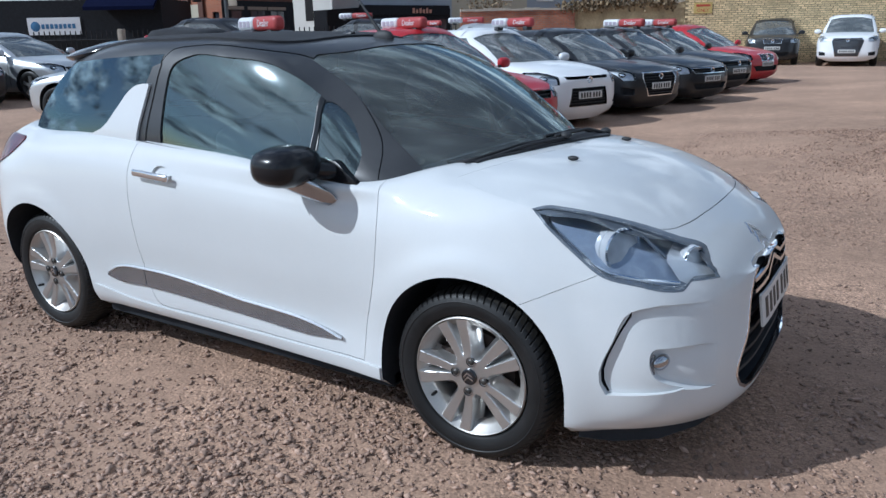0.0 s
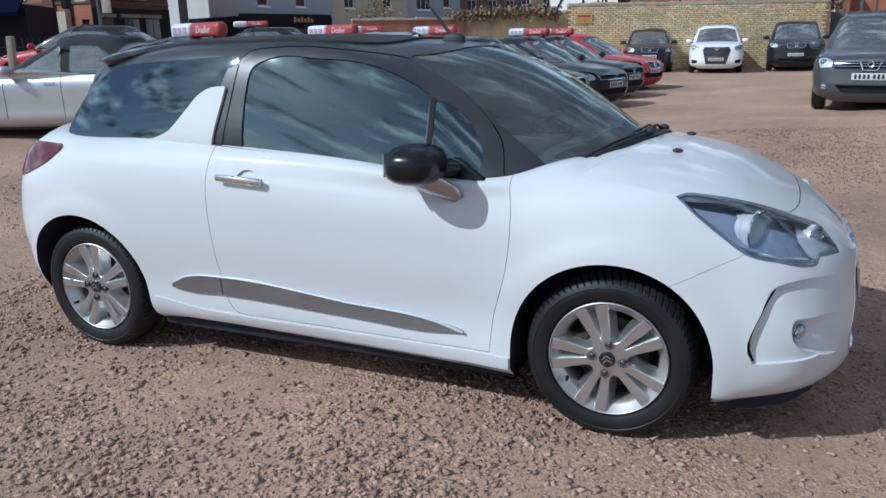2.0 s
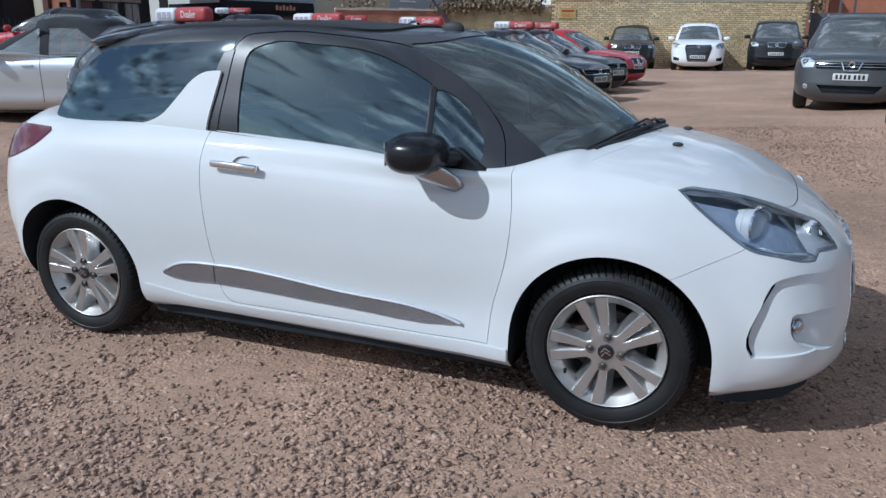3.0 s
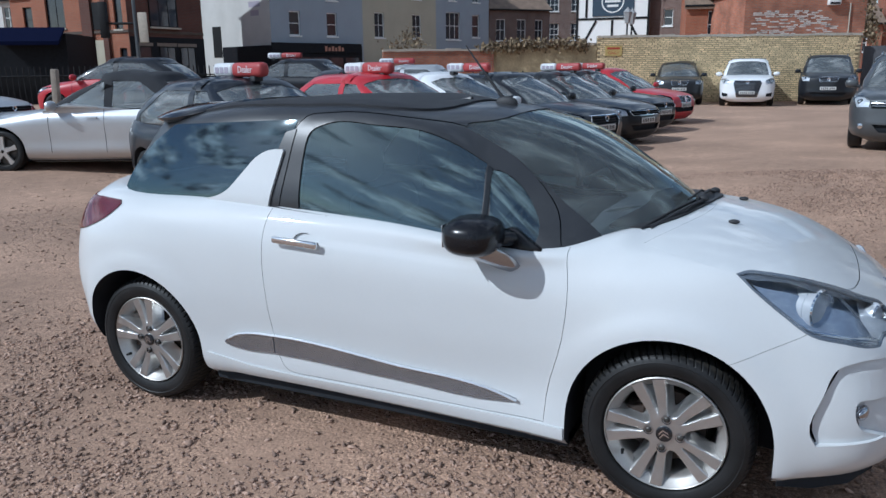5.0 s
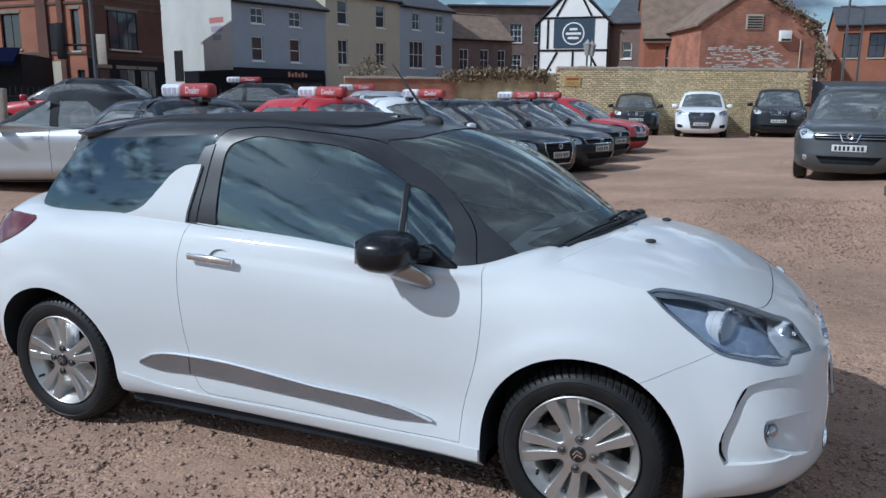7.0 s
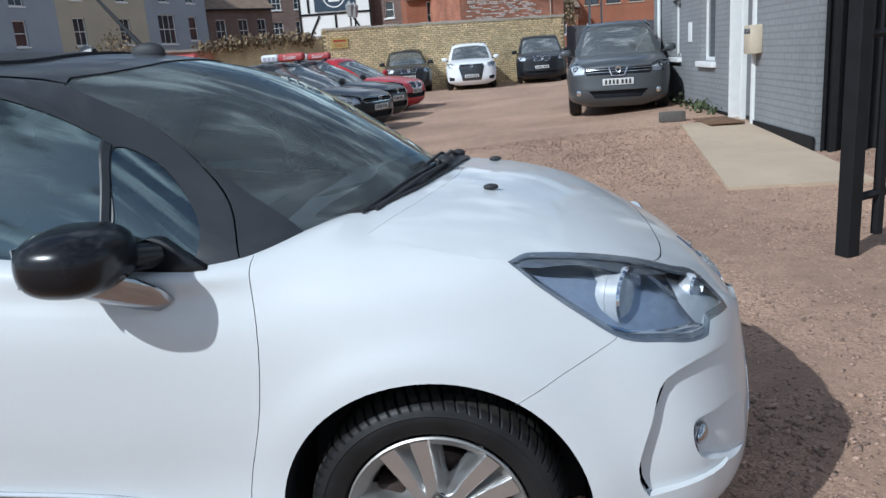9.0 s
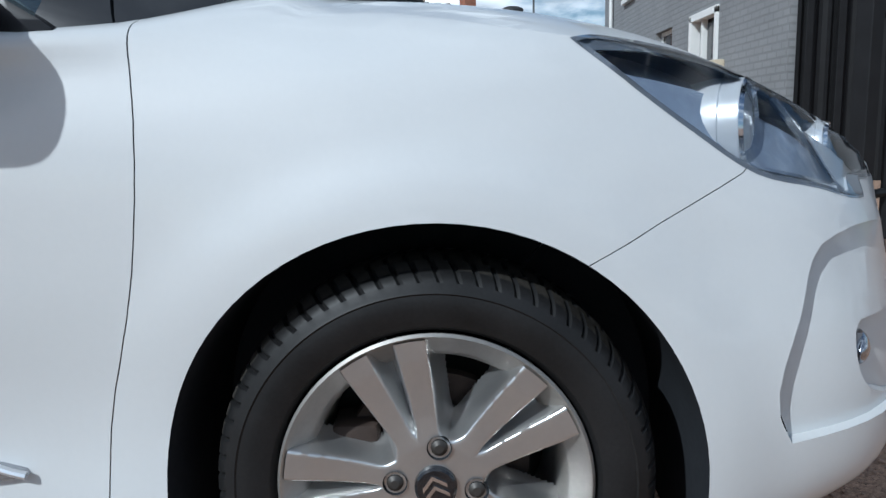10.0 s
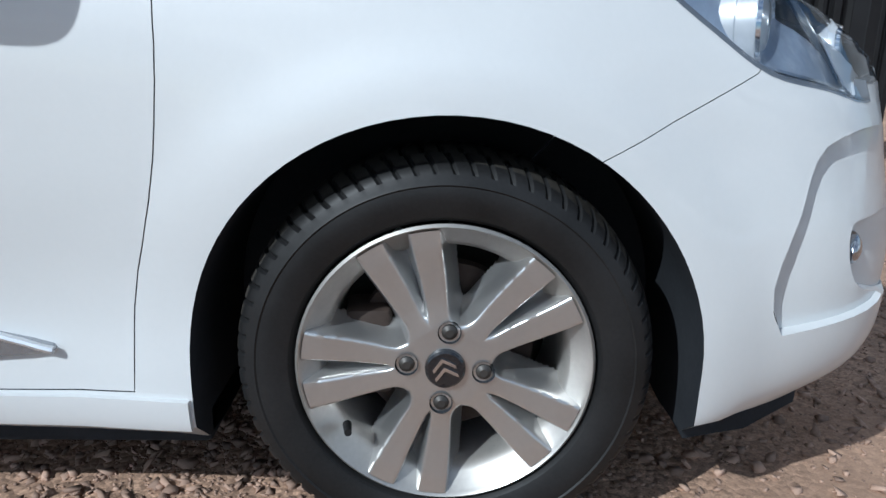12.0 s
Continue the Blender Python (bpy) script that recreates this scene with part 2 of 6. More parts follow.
def spline(points, n=6, closed=False):
    """A smooth line through control points, with chord-length tangents."""
    p = np.asarray(points, float)
    k = len(p)
    nxt = np.roll(p, -1, 0)
    d = np.linalg.norm((nxt - p).reshape(k, -1), axis=1) + 1e-9
    tan = np.zeros_like(p)
    for i in range(k):
        if closed or 0 < i < k - 1:
            a, b = d[i - 1], d[i]
            tan[i] = ((p[i] - p[i - 1]) / a * b + (p[(i + 1) % k] - p[i]) / b * a) / (a + b)
        elif i == 0:
            tan[i] = (p[1] - p[0]) / d[0]
        else:
            tan[i] = (p[-1] - p[-2]) / d[k - 2]
    out = []
    for i in range(k if closed else k - 1):
        j = (i + 1) % k
        for s in range(n):
            t = s / n
            out.append((2 * t ** 3 - 3 * t ** 2 + 1) * p[i] + (t ** 3 - 2 * t ** 2 + t) * d[i] * tan[i]
                       + (3 * t ** 2 - 2 * t ** 3) * p[j] + (t ** 3 - t ** 2) * d[i] * tan[j])
    if not closed:
        out.append(p[-1])
    return np.array(out)


def loft(loops, nu=6, nv=5):
    """A closed symmetrical hull from half loops (y as distance from the middle), bottom to top."""
    rows = []
    for lp in loops:
        h = np.array(lp, float)
        right, left = h * (1, -1, 1), h[-2:0:-1]
        rows.append(spline(np.concatenate([right, left]), nu, True))
    grid = spline(np.array(rows), nv)
    r, c = grid.shape[:2]
    bm = bmesh.new()
    vs = [[bm.verts.new(grid[i, j]) for j in range(c)] for i in range(r)]
    for i in range(r - 1):
        for j in range(c):
            bm.faces.new((vs[i][j], vs[i][(j + 1) % c], vs[i + 1][(j + 1) % c], vs[i + 1][j]))
    bmesh.ops.remove_doubles(bm, verts=bm.verts, dist=1e-5)
    bmesh.ops.dissolve_degenerate(bm, edges=bm.edges, dist=1e-5)
    wires = [e for e in bm.edges if not e.link_faces]
    bmesh.ops.delete(bm, geom=wires, context="EDGES")
    bmesh.ops.recalc_face_normals(bm, faces=bm.faces)
    me = bpy.data.meshes.new("loft")
    bm.to_mesh(me)
    bm.free()
    return me


def shell(me, offset, thick):
    """A thin skin that follows a hull: its outside lies offset outside the hull."""
    bm = bmesh.new()
    bm.from_mesh(me)
    bm.normal_update()
    out = bmesh.new()
    for k in (offset, offset - thick):
        b2 = bm.copy()
        b2.normal_update()
        nn = [v.normal.copy() for v in b2.verts]
        for v, nv in zip(b2.verts, nn):
            v.co += nv * k
        if k != offset:
            bmesh.ops.reverse_faces(b2, faces=b2.faces)
        tmp = bpy.data.meshes.new("tmp")
        b2.to_mesh(tmp)
        b2.free()
        out.from_mesh(tmp)
        bpy.data.meshes.remove(tmp)
    bm.free()
    res = bpy.data.meshes.new("shell")
    out.to_mesh(res)
    out.free()
    return res


def prism(outline, axis, a, b):
    """A closed prism of an outline: axis y takes (x, z), axis x takes (y, z), axis z takes (x, y)."""
    bm = bmesh.new()
    put = {"y": lambda p, k: (p[0], k, p[1]), "x": lambda p, k: (k, p[0], p[1]), "z": lambda p, k: (p[0], p[1], k)}[axis]
    lo, hi = [bm.verts.new(put(p, a)) for p in outline], [bm.verts.new(put(p, b)) for p in outline]
    n = len(outline)
    for i in range(n):
        bm.faces.new((lo[i], lo[(i + 1) % n], hi[(i + 1) % n], hi[i]))
    bm.faces.new(lo)
    bm.faces.new(hi)
    bmesh.ops.triangulate(bm, faces=[f for f in bm.faces if len(f.verts) > 4])
    bmesh.ops.recalc_face_normals(bm, faces=bm.faces)
    if bm.calc_volume(signed=True) < 0:
        bmesh.ops.reverse_faces(bm, faces=bm.faces)
    me = bpy.data.meshes.new("prism")
    bm.to_mesh(me)
    bm.free()
    return me


def boolean(me, cutter, op="DIFFERENCE", slot=1):
    """me cut by (or kept within) the cutter; faces from a subtracted cutter take the material slot."""
    a, b = new("a", me), new("b", cutter)
    for ob in (a, b):
        while len(ob.data.materials) < 3:
            ob.data.materials.append(None)
    if op == "DIFFERENCE":
        cutter.polygons.foreach_set("material_index", [slot] * len(cutter.polygons))
    md = a.modifiers.new("cut", "BOOLEAN")
    md.operation, md.object, md.material_mode = op, b, "INDEX"
    dg = bpy.context.evaluated_depsgraph_get()
    for solver, own in (("MANIFOLD", False), ("EXACT", False), ("EXACT", True), ("FAST", False)):
        md.solver = solver
        md.use_self = own
        dg.update()
        res = bpy.data.meshes.new_from_object(a.evaluated_get(dg))
        if len(res.polygons) or not len(me.polygons):
            break
    bpy.data.objects.remove(a)
    bpy.data.objects.remove(b)
    return res


def joined(*meshes):
    bm = bmesh.new()
    for me in meshes:
        bm.from_mesh(me)
    res = bpy.data.meshes.new("joined")
    bm.to_mesh(res)
    bm.free()
    return res


def moved(me, m):
    me = me.copy()
    me.transform(m)
    if m.determinant() < 0:
        me.flip_normals()
    return me


MIRROR = Matrix.Diagonal((1, -1, 1, 1))


def inset(outline, d):
    """The outline moved inwards by d (outwards where d is negative)."""
    p = np.asarray(outline, float)
    area = np.sum(p[:, 0] * np.roll(p[:, 1], -1) - np.roll(p[:, 0], -1) * p[:, 1])
    out = []
    for i in range(len(p)):
        e1, e2 = p[i] - p[i - 1], p[(i + 1) % len(p)] - p[i]
        n1, n2 = np.array((-e1[1], e1[0])), np.array((-e2[1], e2[0]))
        n1, n2 = n1 / (np.linalg.norm(n1) + 1e-9), n2 / (np.linalg.norm(n2) + 1e-9)
        n = n1 + n2
        n /= max(np.linalg.norm(n), 0.3)
        out.append(p[i] + n * (d if np.isscalar(d) else d[i]) * (1 if area > 0 else -1))
    return np.array(out)


def revolve(profile, n=64, axis="y"):
    """A ring from (radius, depth) points round the axis."""
    bm = bmesh.new()
    rings = []
    for i in range(n):
        t = 2 * math.pi * i / n
        c, s = math.cos(t), math.sin(t)
        rings.append([bm.verts.new((r * c, d, r * s) if axis == "y" else ((r * c, r * s, d) if axis == "z" else (d, r * c, r * s))) for r, d in profile])
    for i in range(n):
        a, b = rings[i], rings[(i + 1) % n]
        for j in range(len(profile) - 1):
            bm.faces.new((a[j], b[j], b[j + 1], a[j + 1]))
    bmesh.ops.remove_doubles(bm, verts=bm.verts, dist=1e-6)
    bmesh.ops.recalc_face_normals(bm, faces=bm.faces)
    return bm


def box(x0, x1, y0, y1, z0, z1, bevel=0.0, seg=2, bm=None):
    own = bm is None
    bm = bm or bmesh.new()
    r = bmesh.ops.create_cube(bm, size=1)
    bmesh.ops.scale(bm, vec=(x1 - x0, y1 - y0, z1 - z0), verts=r["verts"])
    bmesh.ops.translate(bm, vec=((x0 + x1) / 2, (y0 + y1) / 2, (z0 + z1) / 2), verts=r["verts"])
    if bevel:
        bmesh.ops.bevel(bm, geom=[e for e in bm.edges if all(v in r["verts"] for v in e.verts)] if not own else bm.edges[:], offset=bevel, segments=seg, affect="EDGES", profile=0.5)
    return bm


def tube(points, radius, n=8, taper=None):
    """A round bar along a line of points."""
    pts = [Vector(p) for p in points]
    bm = bmesh.new()
    rings = []
    for i, p in enumerate(pts):
        d = (pts[min(i + 1, len(pts) - 1)] - pts[max(i - 1, 0)]).normalized()
        q = d.to_track_quat("Z", "Y")
        r = radius if taper is None else radius + (taper - radius) * i / (len(pts) - 1)
        rings.append([bm.verts.new(p + q @ Vector((r * math.cos(2 * math.pi * k / n), r * math.sin(2 * math.pi * k / n), 0))) for k in range(n)])
    for a, b in zip(rings, rings[1:]):
        for k in range(n):
            bm.faces.new((a[k], a[(k + 1) % n], b[(k + 1) % n], b[k]))
    bm.faces.new(rings[0][::-1])
    bm.faces.new(rings[-1])
    return bm


def ellipsoid(c, r, n=3, power=2.0):
    """A rounded lump: power above 2 makes it squarer."""
    bm = bmesh.new()
    bmesh.ops.create_icosphere(bm, subdivisions=n, radius=1)
    for v in bm.verts:
        s = (abs(v.co.x) ** power + abs(v.co.y) ** power + abs(v.co.z) ** power) ** (1 / power)
        v.co = Vector(c) + Vector((v.co.x / s * r[0], v.co.y / s * r[1], v.co.z / s * r[2]))
    return bm


def mesh_of(bm, m=None):
    me = bpy.data.meshes.new("m")
    bm.to_mesh(me)
    bm.free()
    if m is not None:
        me.transform(m)
    return me


def words(text, size, m, material, parent, name="lettering", deep=0.002, align="CENTER"):
    """Raised lettering in the built-in font, as a mesh under its thing."""
    cu = bpy.data.curves.new("text", "FONT")
    cu.body, cu.size, cu.extrude, cu.align_x, cu.align_y = text, size, deep, align, "CENTER"
    cu.resolution_u = 2
    ob = new("text", cu)
    dg = bpy.context.evaluated_depsgraph_get()
    me = bpy.data.meshes.new_from_object(ob.evaluated_get(dg))
    bpy.data.objects.remove(ob)
    me.transform(m)
    return part(name, me, material, parent, sharp=0)


def even_pane(ob, axis):
    """Shades a bent pane as one even curve, so that it mirrors without ripples."""
    me = ob.data
    co = np.array([v.co[:] for v in me.vertices])
    k = "xyz".index(axis)
    a, b = [i for i in range(3) if i != k]
    u, w, d = co[:, a] - co[:, a].mean(), co[:, b] - co[:, b].mean(), co[:, k]
    c = np.linalg.lstsq(np.stack([np.ones_like(u), u, w, u * u, u * w, w * w], 1), d, rcond=None)[0]
    n = np.zeros_like(co)
    n[:, k], n[:, a], n[:, b] = 1, -(c[1] + 2 * c[3] * u + c[4] * w), -(c[2] + c[4] * u + 2 * c[5] * w)
    n /= np.linalg.norm(n, axis=1)[:, None]
    own = np.array([v.normal[:] for v in me.vertices])
    n *= np.where((n * own).sum(1) < 0, -1, 1)[:, None]
    me.normals_split_custom_set_from_vertices(n.tolist())
    return ob


def smooth01(t):
    t = min(max(t, 0.0), 1.0)
    return t * t * (3 - 2 * t)


# ---- ground: one sheet, level round the white car, higher by the grey building and to the west ----
def lie(x, y):
    up = 0.26 * smooth01((y - 1.5) / 7.5) * smooth01((x + 1.5) / 4.5)
    up -= 0.12 * smooth01((y - 9.3) / 1.6) * smooth01((4.4 - x) / .4) * smooth01((x + 1.5) / 4.5)
    far = 0.12 * smooth01((y - 13) / 14)
    west = 0.45 * smooth01((-x - 5) / 9) * smooth01((y - 1) / 4) * (1 - .55 * smooth01((-x - 10.3) / 1.6) * smooth01((8.6 - y) / 1.5))
    return max(up, far) * smooth01((x + 14) / 12) + west


gx = np.concatenate([[-3000, -600, -200, -90], np.arange(-60, 61, 1.5), [90, 200, 600, 3000]])
gy = np.concatenate([[-3000, -600, -200, -60], np.arange(-30, 71, 1.5), [110, 250, 700, 3000]])
bm = bmesh.new()
gv = [[bm.verts.new((x, y, lie(x, y))) for y in gy] for x in gx]
for i in range(len(gx) - 1):
    for j in range(len(gy) - 1):
        bm.faces.new((gv[i][j], gv[i + 1][j], gv[i + 1][j + 1], gv[i][j + 1]))
ground = tagged(part("ground", bm, GRIT), "reddish-brown compacted gravel car park surface", "ground", kind="structure")

# ---- the white three-door hatchback ----
car = thing("hatchback_car", "white three-door hatchback with black fabric roof, on gravel", "car")

# half loops of the lower body, from rear middle round the side to front middle
bottom = [(-1.86, 0, .31), (-1.83, .40, .30), (-1.70, .66, .28), (-1.57, .76, .25), (-1.232, .782, .215), (-.85, .775, .218), (0, .762, .207), (.82, .792, .214),
          (1.232, .802, .215), (1.60, .795, .224), (1.83, .65, .214), (1.975, .39, .19), (2.015, 0, .185)]
sill = [(-1.90, 0, .37), (-1.87, .42, .36), (-1.74, .70, .35), (-1.58, .785, .33), (-1.232, .80, .30), (-.85, .80, .268), (0, .787, .262), (.82, .797, .258),
        (1.232, .810, .27), (1.60, .800, .265), (1.858, .692, .265), (2.017, .42, .255), (2.057, 0, .25)]
low = [(-1.92, 0, .48), (-1.89, .43, .48), (-1.77, .71, .47), (-1.60, .80, .45), (-1.232, .828, .43), (-.85, .812, .40), (0, .790, .385), (.82, .788, .38),
       (1.232, .818, .41), (1.60, .806, .39), (1.872, .714, .38), (2.032, .43, .37), (2.07, 0, .37)]
waist = [(-1.92, 0, .66), (-1.89, .44, .66), (-1.78, .71, .65), (-1.61, .805, .65), (-1.232, .848, .66), (-.85, .838, .63), (0, .815, .61), (.82, .806, .60),
         (1.232, .832, .665), (1.58, .785, .60), (1.820, .714, .57), (2.012, .43, .55), (2.055, 0, .54)]
swage = [(-1.90, 0, .84), (-1.87, .43, .84), (-1.75, .69, .84), (-1.58, .79, .84), (-1.232, .838, .83), (-.85, .832, .82), (0, .818, .80), (.82, .800, .775),
         (1.232, .800, .80), (1.54, .752, .765), (1.784, .670, .712), (1.982, .418, .68), (2.03, 0, .67)]
shoulder = [(-1.86, 0, .96), (-1.83, .42, .96), (-1.70, .66, .95), (-1.50, .742, .945), (-1.232, .80, .945), (-.85, .806, .93), (0, .793, .902), (.82, .772, .865),
            (1.15, .762, .880), (1.43, .708, .896), (1.70, .585, .850), (1.905, .375, .775), (1.963, 0, .76)]
belt = [(-1.78, 0, 1.03), (-1.75, .42, 1.03), (-1.60, .60, 1.02), (-1.42, .675, 1.015), (-1.15, .705, 1.015), (-.85, .725, 1.018), (0, .738, .985), (.82, .738, .928),
        (1.05, .645, .974), (1.33, .55, .972), (1.60, .42, .925), (1.77, .26, .855), (1.81, 0, .848)]
for lp in (bottom, sill, low, waist, swage, shoulder, belt):
    for k, dx in enumerate((.035, .035, .030, .014)):
        lp[k] = (lp[k][0] + dx, lp[k][1], lp[k][2])
deck = [(-1.6, 0, 1.03), (-1.58, .3, 1.03), (-1.45, .4, 1.02), (-1.3, .45, 1.01), (-1.1, .45, 1.0), (-.85, .45, 1.0), (0, .45, .97), (.82, .45, .95),
        (1.10, .40, .995), (1.34, .32, .990), (1.53, .23, .958), (1.63, .14, .922), (1.65, 0, .920)]
spine = [(x, 0, z + (.012 if x > 1 else 0)) for x, y, z in deck]
spine[:4] = [(-1.48, 0, 1.034), (-1.46, 0, 1.034), (-1.40, 0, 1.030), (-1.28, 0, 1.02)]
spine[-4:] = [(1.33, 0, 1.002), (1.42, 0, .985), (1.46, 0, .976), (1.47, 0, .974)]
keel = [(x * .92, 0, z + .012) for x, y, z in bottom]
hull = loft([keel, bottom, sill, low, waist, swage, shoulder, belt, deck, spine], 7, 6)
# the bonnet's crown is one even curve
crown_line = spline([(1.0, 1.026), (1.1, 1.022), (1.3, 1.008), (1.45, .985), (1.6, .945), (1.75, .875), (1.85, .815), (1.95, .748), (2.02, .68)], 6)
for v in hull.vertices:
    if v.co.x > 1.02 and abs(v.co.y) < .72:
        top = float(np.interp(v.co.x, crown_line[:, 0], crown_line[:, 1])) - .08 * v.co.y ** 2 - .18 * v.co.y ** 4
        w = smooth01((.05 - abs(v.co.z - top)) / .025) * smooth01((v.co.x - 1.02) / .08)
        v.co.z += (top - v.co.z) * w
    # wheel arches flare a little towards their edge
    for hx in (1.232, -1.232):
        if abs(v.co.y) > .6:
            v.co.y += math.copysign(.010 * smooth01((.462 - math.hypot(v.co.x - hx, v.co.z - .312)) / .055), v.co.y)
    # a shallow crease along the door below the handle
    z0 = float(np.interp(v.co.x, (-.85, 0, .82), (.893, .868, .835)))
    if abs(v.co.y) > .6 and -.45 < v.co.x < .82 and z0 + .006 < v.co.z < z0 + .15:
        dip = .0065 * math.exp(-(v.co.z - z0) / .045) * smooth01((v.co.x + .45) / .15) * smooth01((.82 - v.co.x) / .35)
        v.co.y -= math.copysign(dip, v.co.y)
hull.update()

# the glasshouse above the belt
base_line = [(-1.66, 0, 1.0), (-1.60, .42, 1.0), (-1.49, .595, 1.0), (-.9, .70, 1.0), (-.4, .725, .985), (.1, .73, .96), (.5, .728, .935), (.86, .705, .905), (1.12, .45, .965), (1.27, 0, .985)]
mid_line = [(-1.56, 0, 1.18), (-1.51, .40, 1.18), (-1.39, .555, 1.18), (-.88, .655, 1.18), (-.4, .68, 1.19), (.1, .675, 1.18), (.42, .66, 1.13), (.72, .645, 1.05), (.93, .45, 1.125), (1.03, 0, 1.155)]
cant_line = [(-1.42, 0, 1.355), (-1.37, .38, 1.35), (-1.20, .50, 1.345), (-.85, .577, 1.38), (-.4, .592, 1.392), (0, .589, 1.385), (.27, .582, 1.335), (.46, .565, 1.255), (.60, .42, 1.315), (.67, 0, 1.35)]
edge_line = [(-1.32, 0, 1.395), (-1.26, .36, 1.39), (-1.1, .44, 1.395), (-.8, .50, 1.425), (-.4, .515, 1.435), (0, .51, 1.428), (.18, .50, 1.395), (.29, .47, 1.372), (.38, .36, 1.39), (.43, 0, 1.41)]
crown = [(-1.0, 0, 1.425), (-.98, .2, 1.425), (-.9, .25, 1.432), (-.7, .27, 1.447), (-.4, .28, 1.453), (-.1, .28, 1.448), (.05, .26, 1.436), (.1, .24, 1.43), (.14, .18, 1.432), (.16, 0, 1.436)]
ridge = [(x * .86, 0, z + .004) for x, y, z in crown]
under = [(x * .8, 0, z - .02) for x, y, z in base_line]
house_hull = loft([under, base_line, mid_line, cant_line, edge_line, crown, ridge], 7, 6)


def both(me):
    return joined(me, moved(me, MIRROR))


def arch(cx, r, side):
    pts = [(cx + r * math.cos(a), .312 + r * math.sin(a)) for a in np.linspace(0, math.pi, 40)]
    pts += [(cx - r, .25), (cx - r, .05), (cx + r, .05), (cx + r, .25)]
    return prism(pts, "y", -1.0 * side, -.50 * side)


cut = boolean(hull, joined(*[arch(x, .362, s) for x in (1.232, -1.232) for s in (1, -1)]), slot=1)
cut = boolean(cut, prism(spline([(-1.45, -.60), (-1.45, .60), (-.9, .66), (.5, .66), (.76, .60), (.80, 0), (.76, -.60), (.5, -.66), (-.9, -.66)], 3, True), "z", .36, 1.3), slot=1)

# headlamps
LAMP = np.concatenate([spline([(1.423, .902), (1.455, .909), (1.505, .905), (1.622, .883), (1.735, .846), (1.829, .803), (1.898, .767), (1.964, .697)], 4)[:-1],
                       [(1.962, .690), (1.925, .690), (1.897, .692)], spline([(1.885, .669), (1.862, .670), (1.769, .693), (1.672, .716), (1.584, .774), (1.500, .838), (1.423, .902)], 4)[:-1]])
lamp_cut = prism(LAMP, "y", -1.0, -.29)
cut = boolean(cut, both(lamp_cut), slot=2)

# bonnet
half_b = [(1.10, .632), (1.25, .690), (1.424, .706), (1.60, .632), (1.735, .556), (1.79, .475), (1.818, .36), (1.832, .18), (1.836, 0)]
front_b = spline([(x, -y) for x, y in half_b] + [(x, y) for x, y in half_b[-2::-1]], 4)
rear_b = spline([(1.10, .632), (1.19, .45), (1.265, .2), (1.285, 0), (1.265, -.2), (1.19, -.45), (1.10, -.632)], 4)[1:-1]
BONNET = np.concatenate([front_b, rear_b])
BGAP = np.where(BONNET[:, 0] > 1.66, .0015, .0004)  # the seam is tight along the wings
bonnet = part("bonnet", boolean(cut, prism(inset(BONNET, BGAP), "z", .80, 1.2), "INTERSECT"), [WHITE, DARK, SILVERIN], car)
cut = boolean(cut, prism(inset(BONNET, -BGAP), "z", .80, 1.2), slot=1)

# front grille opening and side scoops
GRILLE = spline([(-.30, .645), (-.36, .50), (-.43, .36), (-.40, .315), (-.2, .295), (0, .29), (.2, .295), (.40, .315), (.43, .36), (.36, .50), (.30, .645), (0, .675)], 4, True)
cut = boolean(cut, prism(GRILLE, "x", 1.86, 2.2), slot=1)
SCOOP = np.concatenate([spline([(1.715, .355), (1.695, .395), (1.725, .53), (1.762, .618), (1.80, .632), (1.96, .628)], 4), [(1.99, .50), (2.0, .40), (1.90, .372)]])
def sunk(px, py, deg, drop=0.0):
    """The hull's outer skin swung inwards about an upright line near the nose, so that a hollow deepens to the rear."""
    return moved(shell(hull, .06, .06 + drop), Matrix.Translation((px, py, 0)) @ Matrix.Rotation(radians(-deg), 4, "Z") @ Matrix.Translation((-px, -py, 0)))


scoop = boolean(sunk(1.965, -.525, 4.6), prism(SCOOP, "y", -1.0, -.30), "INTERSECT")
cut = boolean(cut, both(scoop), slot=0)
SLOT = np.concatenate([spline([(1.714, .358), (1.694, .395), (1.724, .53), (1.762, .618)], 4), spline([(1.768, .614), (1.7305, .53), (1.7025, .40), (1.719, .362)], 4)])
slot_cut = boolean(shell(hull, .0, .11), prism(SLOT, "y", -1.0, -.30), "INTERSECT")
slot_cut = boolean(slot_cut, shell(hull, .03, .05), slot=1)
cut = boolean(cut, both(slot_cut), slot=1)
FOG = spline([(1.832, .500), (1.88, .505), (1.985, .490), (1.995, .36), (1.90, .385), (1.845, .415), (1.828, .455)], 4, True)
fog_cut = boolean(sunk(1.972, -.53, 13.0), prism(FOG, "y", -1.0, -.30), "INTERSECT")
cut = boolean(cut, both(fog_cut), slot=0)

# doors
DOOR = np.concatenate([spline([(-.466, 1.06), (-.468, 1.007), (-.478, .912), (-.480, .808), (-.472, .637), (-.452, .432), (-.428, .325), (-.392, .285), (-.33, .276)], 4)[:-1],
                       spline([(-.33, .276), (.15, .272), (.75, .271), (.786, .272)], 3)[:-1],
                       spline([(.786, .272), (.797, .399), (.850, .612), (.864, .804), (.848, .915), (.84, 1.06)], 4)])
door_mesh = boolean(cut, prism(inset(DOOR, .0010), "y", -1.0, -.70), "INTERSECT")
CUP = [(-.275 + .050 * math.cos(a), .888 + .034 * math.sin(a)) for a in np.linspace(0, 2 * math.pi, 28, endpoint=False)]
cup_cut = boolean(shell(hull, .05, .060), prism(CUP, "y", -1.0, -.60), "INTERSECT")
